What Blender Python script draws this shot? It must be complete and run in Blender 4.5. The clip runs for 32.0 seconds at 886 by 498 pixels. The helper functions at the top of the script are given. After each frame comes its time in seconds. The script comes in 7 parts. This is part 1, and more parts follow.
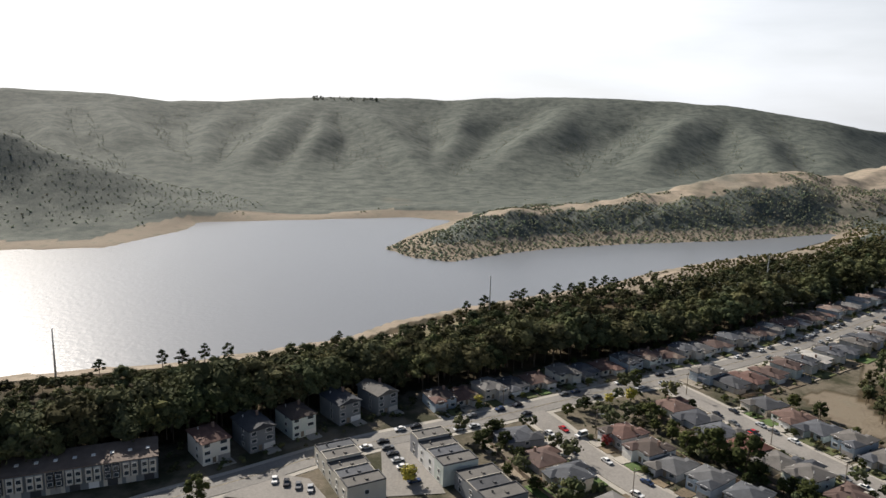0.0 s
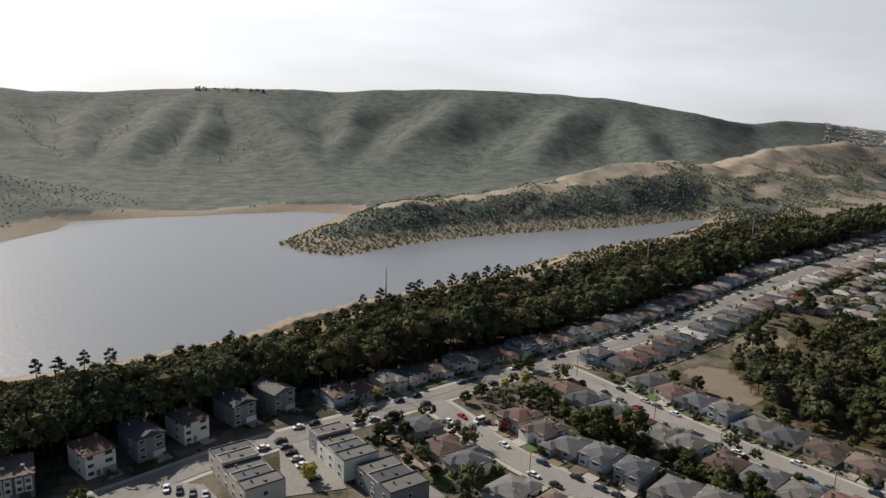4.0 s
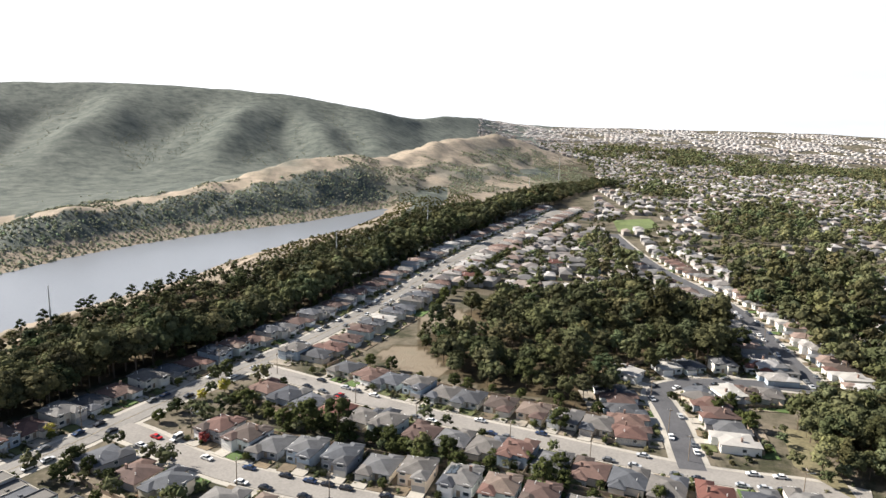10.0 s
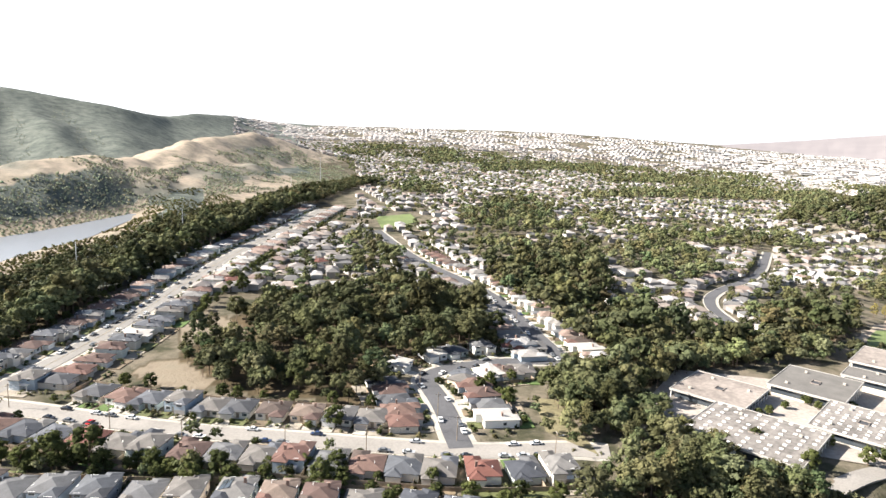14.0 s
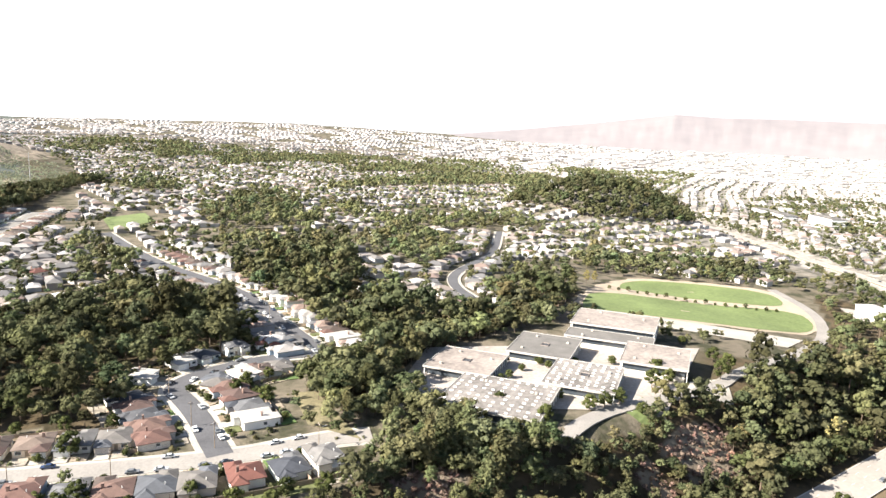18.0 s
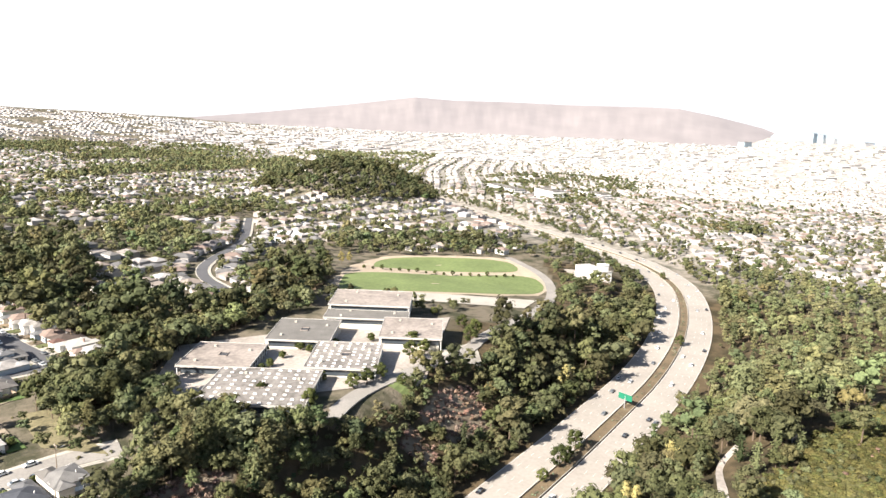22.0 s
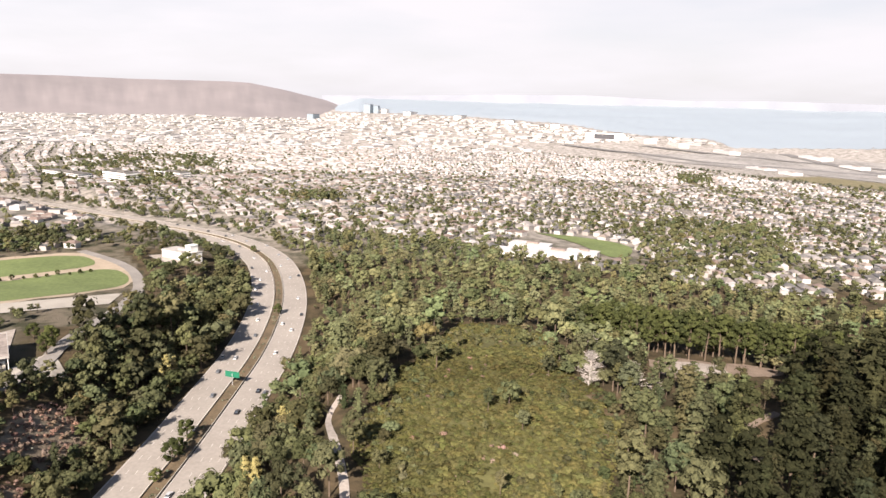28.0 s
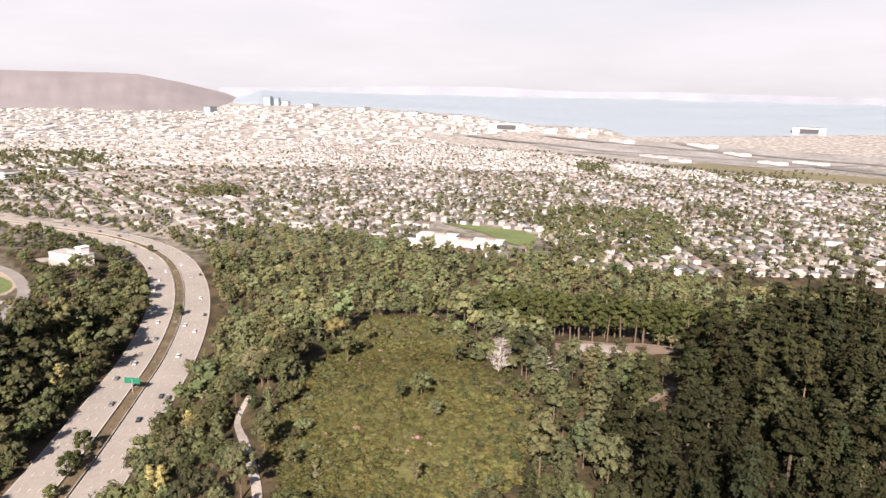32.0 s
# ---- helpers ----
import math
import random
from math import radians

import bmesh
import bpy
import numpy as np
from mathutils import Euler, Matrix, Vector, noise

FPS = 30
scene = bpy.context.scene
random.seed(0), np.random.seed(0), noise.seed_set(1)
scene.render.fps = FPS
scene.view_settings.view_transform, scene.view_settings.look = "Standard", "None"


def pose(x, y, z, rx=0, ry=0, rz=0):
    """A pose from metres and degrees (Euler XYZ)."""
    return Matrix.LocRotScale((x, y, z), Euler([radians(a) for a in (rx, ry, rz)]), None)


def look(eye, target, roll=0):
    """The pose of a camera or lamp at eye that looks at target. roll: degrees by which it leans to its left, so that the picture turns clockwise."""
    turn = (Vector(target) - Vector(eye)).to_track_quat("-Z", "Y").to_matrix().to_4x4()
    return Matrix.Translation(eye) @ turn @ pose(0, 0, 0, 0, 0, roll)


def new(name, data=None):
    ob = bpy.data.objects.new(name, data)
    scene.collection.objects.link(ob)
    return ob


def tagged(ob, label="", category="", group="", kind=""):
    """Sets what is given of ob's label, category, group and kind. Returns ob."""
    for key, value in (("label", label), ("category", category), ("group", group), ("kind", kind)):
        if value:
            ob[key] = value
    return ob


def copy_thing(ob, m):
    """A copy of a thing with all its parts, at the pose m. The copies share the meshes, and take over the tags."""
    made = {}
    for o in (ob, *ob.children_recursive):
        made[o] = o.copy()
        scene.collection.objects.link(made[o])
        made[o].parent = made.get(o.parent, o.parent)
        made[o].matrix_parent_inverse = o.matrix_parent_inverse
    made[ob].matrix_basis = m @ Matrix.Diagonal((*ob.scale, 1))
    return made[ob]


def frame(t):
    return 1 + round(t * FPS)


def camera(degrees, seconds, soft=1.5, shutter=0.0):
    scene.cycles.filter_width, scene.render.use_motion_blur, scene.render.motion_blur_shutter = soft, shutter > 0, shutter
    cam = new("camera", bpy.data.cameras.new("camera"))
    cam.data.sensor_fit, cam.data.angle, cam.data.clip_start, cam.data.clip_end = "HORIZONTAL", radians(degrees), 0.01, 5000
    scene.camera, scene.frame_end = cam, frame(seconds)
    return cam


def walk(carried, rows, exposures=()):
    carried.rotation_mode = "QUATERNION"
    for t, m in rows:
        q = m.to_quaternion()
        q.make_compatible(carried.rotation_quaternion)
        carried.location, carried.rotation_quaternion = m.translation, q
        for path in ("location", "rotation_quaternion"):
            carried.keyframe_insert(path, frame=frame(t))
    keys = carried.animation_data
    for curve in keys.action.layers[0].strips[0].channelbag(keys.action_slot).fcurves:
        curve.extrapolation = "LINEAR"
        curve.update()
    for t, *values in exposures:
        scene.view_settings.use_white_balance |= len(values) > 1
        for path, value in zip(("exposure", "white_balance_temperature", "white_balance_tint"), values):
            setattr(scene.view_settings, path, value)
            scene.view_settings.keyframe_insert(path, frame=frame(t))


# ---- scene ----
cam = camera(64.54, 32.0)
EYE_Z = 120.0
# seconds, tilt, lean and heading of the hovering camera
TURN = [
    (0,79.00,-1.50,0.00), (0.5,78.94,-1.52,-0.63), (1,78.89,-1.58,-1.36), (1.5,78.83,-1.56,-2.42), 
    (2,78.77,-1.55,-3.50), (2.5,78.71,-1.54,-4.59), (3,78.66,-1.54,-5.94), (3.5,78.63,-1.57,-7.23), 
    (5.5,78.63,-1.63,-14.31), (6,78.69,-1.63,-16.32), (6.5,78.68,-1.66,-18.51), (7,78.73,-1.65,-20.71), 
    (7.5,78.77,-1.69,-22.87), (8,78.80,-1.69,-25.11), (8.5,78.85,-1.71,-27.31), (9,78.90,-1.74,-29.47), 
    (9.5,78.95,-1.73,-31.81), (10,79.02,-1.75,-34.10), (10.5,79.08,-1.85,-36.44), (11,79.14,-1.95,-38.73), 
    (11.5,79.20,-2.04,-41.02), (12,79.27,-2.11,-43.43), (12.5,79.34,-2.18,-45.87), (13,79.43,-2.24,-48.33), 
    (13.5,79.51,-2.25,-50.81), (14,79.57,-2.26,-53.32), (14.5,79.62,-2.23,-55.86), (16.5,79.70,-2.20,-66.01), 
    (17,79.69,-2.18,-68.64), (17.5,79.68,-2.15,-71.28), (18,79.63,-2.12,-73.90), (18.5,79.58,-2.14,-76.53), 
    (19,79.51,-2.10,-79.18), (19.5,79.44,-2.11,-81.69), (20,79.36,-2.10,-84.33), (20.5,79.26,-2.10,-86.87), 
    (21,79.18,-2.13,-89.27), (21.5,79.08,-2.11,-91.66), (22,78.98,-2.07,-94.17), (22.5,78.87,-2.04,-96.53), 
    (23,78.78,-1.99,-98.86), (23.5,78.67,-1.92,-101.20), (24,78.58,-1.87,-103.55), (24.5,78.48,-1.82,-105.94), 
    (25,78.38,-1.81,-108.33), (25.5,78.29,-1.77,-110.86), (27.5,78.05,-1.57,-123.71), (28,77.99,-1.46,-127.56), 
    (28.5,77.90,-1.41,-130.70), (29,77.80,-1.36,-133.00), (29.5,77.71,-1.32,-133.70), (30,77.64,-1.29,-133.92), 
    (30.5,77.57,-1.31,-134.04), (31,77.53,-1.29,-134.32), (31.5,77.53,-1.27,-134.68), (32,77.52,-1.27,-135.29), 
]
walk(cam, [(t, pose(0, 0, EYE_Z, a, b, c)) for t, a, b, c in TURN],
     [(0, 0.56, 6240, 10), (1, 0.44, 6240, 10), (3, 0.28, 6240, 10), (6, 0.52, 6220, 10), (9, 1.1, 6180, 10), (13, 1.76, 6180, 10), (17, 2.03, 6220, 10), (20, 2.0, 6240, 10), (23, 1.73, 6330, 11), (26, 1.47, 6460, 14), (28, 1.34, 6530, 17), (32, 1.29, 6560, 20)])

# ---- light: hazy afternoon, sun over the far lake shore ----
SUN_AZ, SUN_EL = 35.0, 33.0
world = bpy.data.worlds.new("hazy_sky")
scene.world = world
world.use_nodes = True
wn, wl = world.node_tree.nodes, world.node_tree.links
wn.clear()
w_out, w_bg = wn.new("ShaderNodeOutputWorld"), wn.new("ShaderNodeBackground")
w_sky = wn.new("ShaderNodeTexSky")
w_sky.sky_type, w_sky.sun_disc = "NISHITA", False
w_sky.sun_elevation, w_sky.sun_rotation = radians(SUN_EL), radians(-SUN_AZ)
w_sky.dust_density, w_sky.air_density, w_sky.ozone_density = 1.5, 1.0, 1.0
w_co, w_map, w_noise = wn.new("ShaderNodeTexCoord"), wn.new("ShaderNodeMapping"), wn.new("ShaderNodeTexNoise")
w_map.inputs["Scale"].default_value = (1.0, 1.0, 5.0)
w_noise.inputs["Scale"].default_value, w_noise.inputs["Detail"].default_value = 2.2, 6.0
w_ramp, w_mix = wn.new("ShaderNodeMapRange"), wn.new("ShaderNodeMix")
w_mix.data_type = "RGBA"
w_ramp.inputs["From Min"].default_value, w_ramp.inputs["From Max"].default_value = 0.38, 0.62
w_ramp.inputs["To Min"].default_value, w_ramp.inputs["To Max"].default_value = 0.74, 1.0
# thin high cloud, brighter towards the sun
w_dot, w_pow, w_lit, w_tone = wn.new("ShaderNodeVectorMath"), wn.new("ShaderNodeMath"), wn.new("ShaderNodeMapRange"), wn.new("ShaderNodeVectorMath")
w_dot.operation, w_pow.operation, w_tone.operation = "DOT_PRODUCT", "POWER", "SCALE"
w_dot.inputs[1].default_value = (-math.sin(radians(SUN_AZ)) * math.cos(radians(SUN_EL)), math.cos(radians(SUN_AZ)) * math.cos(radians(SUN_EL)), math.sin(radians(SUN_EL)))
w_half = wn.new("ShaderNodeMapRange")
w_half.inputs["From Min"].default_value, w_half.inputs["From Max"].default_value = -1.0, 1.0
w_pow.inputs[1].default_value = 2.2
w_lit.inputs["To Min"].default_value, w_lit.inputs["To Max"].default_value = 9.0, 24.0
w_tone.inputs[0].default_value = (0.99, 0.992, 1.0)
wl.new(w_co.outputs["Generated"], w_dot.inputs[0])
wl.new(w_dot.outputs["Value"], w_half.inputs["Value"])
wl.new(w_half.outputs["Result"], w_pow.inputs[0])
wl.new(w_pow.outputs["Value"], w_lit.inputs["Value"])
wl.new(w_lit.outputs["Result"], w_tone.inputs["Scale"])
wl.new(w_tone.outputs["Vector"], w_mix.inputs["B"])
wl.new(w_co.outputs["Generated"], w_map.inputs["Vector"])
wl.new(w_map.outputs["Vector"], w_noise.inputs["Vector"])
wl.new(w_noise.outputs["Fac"], w_ramp.inputs["Value"])
# the haze thins out overhead
w_sep, w_high, w_fac = wn.new("ShaderNodeSeparateXYZ"), wn.new("ShaderNodeMapRange"), wn.new("ShaderNodeMath")
w_high.interpolation_type = "SMOOTHSTEP"
w_high.inputs["From Min"].default_value, w_high.inputs["From Max"].default_value = 0.14, 0.26
w_high.inputs["To Min"].default_value, w_high.inputs["To Max"].default_value = 1.0, 0.02
w_fac.operation = "MULTIPLY"
wl.new(w_co.outputs["Generated"], w_sep.inputs["Vector"])
wl.new(w_sep.outputs["Z"], w_high.inputs["Value"])
wl.new(w_ramp.outputs["Result"], w_fac.inputs[0])
wl.new(w_high.outputs["Result"], w_fac.inputs[1])
wl.new(w_fac.outputs["Value"], w_mix.inputs["Factor"])
wl.new(w_sky.outputs["Color"], w_mix.inputs["A"])
wl.new(w_mix.outputs["Result"], w_bg.inputs["Color"])
w_bg.inputs["Strength"].default_value = 0.042
wl.new(w_bg.outputs["Background"], w_out.inputs["Surface"])
sun = new("sun", bpy.data.lights.new("sun", "SUN"))
sun.data.energy, sun.data.angle, sun.data.color = 5.0, radians(0.6), (1.0, 0.905, 0.78)
sun.matrix_world = look((-math.sin(radians(SUN_AZ)) * 300, math.cos(radians(SUN_AZ)) * 300, 300 * math.tan(radians(SUN_EL))), (0, 0, 0))

rng = np.random.default_rng(7)


# ---- materials ----
def material(name, colour, rough=0.8, vary=0.25, scale=0.5, fine=8.0, bump=0.0, metal=0.0, tints=(), spread=1.0, island=False, spec=0.3):
    """Procedural surface: base colour, two scales of variation, bump; tints: other colours picked object by object."""
    m = bpy.data.materials.new(name)
    m.use_nodes = True
    n, l = m.node_tree.nodes, m.node_tree.links
    b = n["Principled BSDF"]
    b.inputs["Roughness"].default_value, b.inputs["Metallic"].default_value = rough, metal
    b.inputs["Specular IOR Level"].default_value = spec
    co = n.new("ShaderNodeTexCoord")
    geo = n.new("ShaderNodeNewGeometry")
    big, small = n.new("ShaderNodeTexNoise"), n.new("ShaderNodeTexNoise")
    for t, s, d in ((big, scale, 3), (small, fine, 5)):
        t.inputs["Scale"].default_value, t.inputs["Detail"].default_value = s, d
        l.new(geo.outputs["Position"], t.inputs["Vector"])
    add = n.new("ShaderNodeMath")
    add.operation = "ADD"
    l.new(big.outputs["Fac"], add.inputs[0])
    l.new(small.outputs["Fac"], add.inputs[1])
    rangef = n.new("ShaderNodeMapRange")
    rangef.inputs["From Min"].default_value, rangef.inputs["From Max"].default_value = 0.65, 1.35
    rangef.inputs["To Min"].default_value, rangef.inputs["To Max"].default_value = 1 - vary, 1 + vary
    l.new(add.outputs["Value"], rangef.inputs["Value"])
    mul = n.new("ShaderNodeMix")
    mul.data_type, mul.blend_type = "RGBA", "MULTIPLY"
    mul.inputs["Factor"].default_value = 1
    if tints:
        pick = n.new("ShaderNodeValToRGB")
        pick.color_ramp.interpolation = "CONSTANT"
        cols = [colour, *tints]
        e = pick.color_ramp.elements
        while len(e) < len(cols):
            e.new(0.5)
        for i, c in enumerate(cols):
            e[i].position, e[i].color = i / len(cols), (*c, 1)
        if island:
            l.new(geo.outputs["Random Per Island"], pick.inputs["Fac"])
        else:
            info = n.new("ShaderNodeObjectInfo")
            l.new(info.outputs["Random"], pick.inputs["Fac"])
        l.new(pick.outputs["Color"], mul.inputs["A"])
    else:
        mul.inputs["A"].default_value = (*colour, 1)
    l.new(rangef.outputs["Result"], mul.inputs["B"])
    l.new(mul.outputs["Result"], b.inputs["Base Color"])
    if bump:
        bp = n.new("ShaderNodeBump")
        bp.inputs["Strength"].default_value, bp.inputs["Distance"].default_value = bump, 0.3
        l.new(add.outputs["Value"], bp.inputs["Height"])
        l.new(bp.outputs["Normal"], b.inputs["Normal"])
    return m


def foliage(name, colour, other, attr=True, grain=0.9):
    """Leaves: mixed from two greens leaf by leaf and, on joined woods, tree by tree through the tint attribute."""
    m = bpy.data.materials.new(name)
    m.use_nodes = True
    n, l = m.node_tree.nodes, m.node_tree.links
    b = n["Principled BSDF"]
    b.inputs["Roughness"].default_value, b.inputs["Specular IOR Level"].default_value = 0.9, 0.04
    geo, mix, mul = n.new("ShaderNodeNewGeometry"), n.new("ShaderNodeMix"), n.new("ShaderNodeMix")
    mix.data_type = mul.data_type = "RGBA"
    mul.blend_type = "MULTIPLY"
    mul.inputs["Factor"].default_value = 1
    mix.inputs["A"].default_value, mix.inputs["B"].default_value = (*colour, 1), (*other, 1)
    tex, half = n.new("ShaderNodeTexNoise"), n.new("ShaderNodeMath")
    tex.inputs["Scale"].default_value, tex.inputs["Detail"].default_value, tex.inputs["Roughness"].default_value = grain, 5, 0.7
    l.new(geo.outputs["Position"], tex.inputs["Vector"])
    span = n.new("ShaderNodeMapRange")
    span.inputs["From Min"].default_value, span.inputs["From Max"].default_value = 0.36, 0.64
    l.new(tex.outputs["Fac"], span.inputs["Value"])
    half.operation = "MULTIPLY_ADD"
    half.inputs[1].default_value = 0.24
    part_tex = n.new("ShaderNodeMath")
    part_tex.operation = "MULTIPLY"
    part_tex.inputs[1].default_value = 0.76
    l.new(span.outputs["Result"], part_tex.inputs[0])
    l.new(geo.outputs["Random Per Island"], half.inputs[0])
    l.new(part_tex.outputs["Value"], half.inputs[2])
    l.new(half.outputs["Value"], mix.inputs["Factor"])
    bp = n.new("ShaderNodeBump")
    bp.inputs["Strength"].default_value, bp.inputs["Distance"].default_value = 0.45, 0.6
    l.new(tex.outputs["Fac"], bp.inputs["Height"])
    l.new(bp.outputs["Normal"], b.inputs["Normal"])
    l.new(mix.outputs["Result"], mul.inputs["A"])
    if attr:
        a = n.new("ShaderNodeAttribute")
        a.attribute_name = "tint"
        l.new(a.outputs["Color"], mul.inputs["B"])
    else:
        info, ramp = n.new("ShaderNodeObjectInfo"), n.new("ShaderNodeValToRGB")
        e = ramp.color_ramp.elements
        e[0].color, e[1].color = (0.6, 0.62, 0.55, 1), (1.35, 1.3, 1.0, 1)
        l.new(info.outputs["Random"], ramp.inputs["Fac"])
        l.new(ramp.outputs["Color"], mul.inputs["B"])
    l.new(mul.outputs["Result"], b.inputs["Base Color"])
    # sunlight that comes through thin leaves
    thin, blend = n.new("ShaderNodeBsdfTranslucent"), n.new("ShaderNodeMixShader")
    blend.inputs["Fac"].default_value = 0.11
    l.new(mul.outputs["Result"], thin.inputs["Color"])
    l.new(b.outputs["BSDF"], blend.inputs[1])
    l.new(thin.outputs["BSDF"], blend.inputs[2])
    l.new(blend.outputs["Shader"], n["Material Output"].inputs["Surface"])
    return m


def ground_material():
    """One sheet of land: earth, dry grass, scrub and built-up ground by the cover attribute, broken up by noise."""
    m = bpy.data.materials.new("land")
    m.use_nodes = True
    n, l = m.node_tree.nodes, m.node_tree.links
    b = n["Principled BSDF"]
    b.inputs["Roughness"].default_value, b.inputs["Specular IOR Level"].default_value = 0.95, 0.1
    geo, a, sep = n.new("ShaderNodeNewGeometry"), n.new("ShaderNodeAttribute"), n.new("ShaderNodeSeparateColor")
    a.attribute_name = "cover"
    l.new(a.outputs["Color"], sep.inputs["Color"])
    noises = []
    for s, d in ((0.006, 5), (0.06, 6), (0.6, 4), (0.04, 8)):
        t = n.new("ShaderNodeTexNoise")
        t.inputs["Scale"].default_value, t.inputs["Detail"].default_value = s, d
        t.inputs["Roughness"].default_value = 0.6 if s != 0.04 else 0.74
        l.new(geo.outputs["Position"], t.inputs["Vector"])
        noises.append(t)

    def two(c1, c2, t, lo=0.4, hi=0.6):
        r, x = n.new("ShaderNodeMapRange"), n.new("ShaderNodeMix")
        r.inputs["From Min"].default_value, r.inputs["From Max"].default_value = lo, hi
        l.new(t.outputs["Fac"], r.inputs["Value"])
        x.data_type = "RGBA"
        l.new(r.outputs["Result"], x.inputs["Factor"])
        x.inputs["A"].default_value, x.inputs["B"].default_value = (*c1, 1), (*c2, 1)
        return x.outputs["Result"]

    def over(c1, c2, channel, t, soft=0.25):
        add, r, x = n.new("ShaderNodeMath"), n.new("ShaderNodeMapRange"), n.new("ShaderNodeMix")
        l.new(sep.outputs[channel], add.inputs[0])
        l.new(t.outputs["Fac"], add.inputs[1])
        r.inputs["From Min"].default_value, r.inputs["From Max"].default_value = 1.0 - soft, 1.0 + soft
        l.new(add.outputs["Value"], r.inputs["Value"])
        x.data_type = "RGBA"
        l.new(r.outputs["Result"], x.inputs["Factor"])
        l.new(c1, x.inputs["A"])
        l.new(c2, x.inputs["B"])
        return x.outputs["Result"]

    litter = two((0.04, 0.034, 0.02), (0.1, 0.075, 0.045), noises[1])
    dry = two((0.35, 0.29, 0.225), (0.2, 0.175, 0.132), noises[1], 0.35, 0.65)
    # scrub tone kept greyish and bluish to stand in for haze over hills
    scrub = two((0.058, 0.0705, 0.063), (0.145, 0.1555, 0.134), noises[3], 0.38, 0.64)
    town = two((0.17, 0.145, 0.11), (0.05, 0.05, 0.03), noises[1], 0.4, 0.6)
    # pale paving of the plain; its lightness also stands in for distance haze
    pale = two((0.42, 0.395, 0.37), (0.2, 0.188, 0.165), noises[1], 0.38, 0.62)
    col = over(litter, dry, "Green", noises[1])
    col = over(col, scrub, "Red", noises[0], 0.12)
    col = over(col, town, "Blue", noises[1])
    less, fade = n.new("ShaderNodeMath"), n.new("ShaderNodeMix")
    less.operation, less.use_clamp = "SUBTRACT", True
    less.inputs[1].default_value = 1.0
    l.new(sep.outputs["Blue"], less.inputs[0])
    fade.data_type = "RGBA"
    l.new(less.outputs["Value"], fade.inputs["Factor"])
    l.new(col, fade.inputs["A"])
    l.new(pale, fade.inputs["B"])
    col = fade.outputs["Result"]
    l.new(col, b.inputs["Base Color"])
    bp = n.new("ShaderNodeBump")
    bp.inputs["Strength"].default_value, bp.inputs["Distance"].default_value = 0.3, 2.0
    mx = n.new("ShaderNodeMath")
    mx.operation = "ADD"
    l.new(noises[1].outputs["Fac"], mx.inputs[0])
    l.new(noises[2].outputs["Fac"], mx.inputs[1])
    l.new(mx.outputs["Value"], bp.inputs["Height"])
    l.new(bp.outputs["Normal"], b.inputs["Normal"])
    return m


def water_material(name, colour, rough, scale):
    m = bpy.data.materials.new(name)
    m.use_nodes = True
    n, l = m.node_tree.nodes, m.node_tree.links
    b = n["Principled BSDF"]
    b.inputs["Base Color"].default_value = (*colour, 1)
    b.inputs["Roughness"].default_value, b.inputs["IOR"].default_value = rough, 1.33
    geo, t, bp = n.new("ShaderNodeNewGeometry"), n.new("ShaderNodeTexNoise"), n.new("ShaderNodeBump")
    t.inputs["Scale"].default_value, t.inputs["Detail"].default_value = scale, 4
    l.new(geo.outputs["Position"], t.inputs["Vector"])
    bp.inputs["Strength"].default_value, bp.inputs["Distance"].default_value = 0.35, 0.4
    l.new(t.outputs["Fac"], bp.inputs["Height"])
    l.new(bp.outputs["Normal"], b.inputs["Normal"])
    return m


M_LAND = ground_material()
# lake base colour lightened in place of the haze it would reflect
M_LAKE = water_material("lake_water", (0.2, 0.21, 0.225), 0.25, 0.35)
M_ASPHALT = material("old_asphalt", (0.235, 0.22, 0.2), 0.9, 0.22, 0.05, 1.2)
M_GREYROAD = material("grey_asphalt", (0.2, 0.19, 0.175), 0.9, 0.25, 0.05, 1.3)
M_DARKROAD = material("new_asphalt", (0.085, 0.085, 0.09), 0.9, 0.25, 0.06, 1.5)
M_CONCRETE = material("concrete", (0.36, 0.335, 0.29), 0.85, 0.2, 0.08, 1.5)
M_FREEWAY = material("freeway_concrete", (0.29, 0.265, 0.235), 0.85, 0.16, 0.04, 0.7)
M_LINE = material("road_paint", (0.52, 0.49, 0.45), 0.7, 0.15, 0.3, 2)
M_YELLOWLINE = material("yellow_road_paint", (0.26, 0.22, 0.15), 0.7, 0.25, 0.3, 2)
M_TRAIL = material("trail", (0.34, 0.28, 0.21), 0.95, 0.2, 0.1, 1.0)
M_LAWN = material("playing_field", (0.125, 0.16, 0.058), 0.9, 0.3, 0.03, 0.4)
M_BARK = material("bark", (0.12, 0.09, 0.065), 0.9, 0.3, 0.8, 5)
M_ROOF_GREY = material("grey_shingle", (0.075, 0.08, 0.09), 0.85, 0.3, 0.4, 5, tints=((0.105, 0.106, 0.11), (0.048, 0.052, 0.062), (0.145, 0.14, 0.134), (0.085, 0.09, 0.102), (0.12, 0.112, 0.104), (0.06, 0.062, 0.068)))
M_ROOF_BROWN = material("brown_shingle", (0.09, 0.06, 0.052), 0.85, 0.3, 0.4, 5, tints=((0.118, 0.068, 0.056), (0.075, 0.058, 0.05), (0.145, 0.112, 0.092), (0.125, 0.08, 0.066)))
M_ROOF_PALE = material("sunbleached_shingle", (0.2, 0.19, 0.18), 0.85, 0.3, 0.4, 5, tints=((0.13, 0.132, 0.135), (0.26, 0.245, 0.23), (0.22, 0.165, 0.14), (0.16, 0.155, 0.15), (0.33, 0.32, 0.31)))
M_ROOF_RED = material("red_tile", (0.125, 0.055, 0.043), 0.8, 0.2, 0.4, 5)
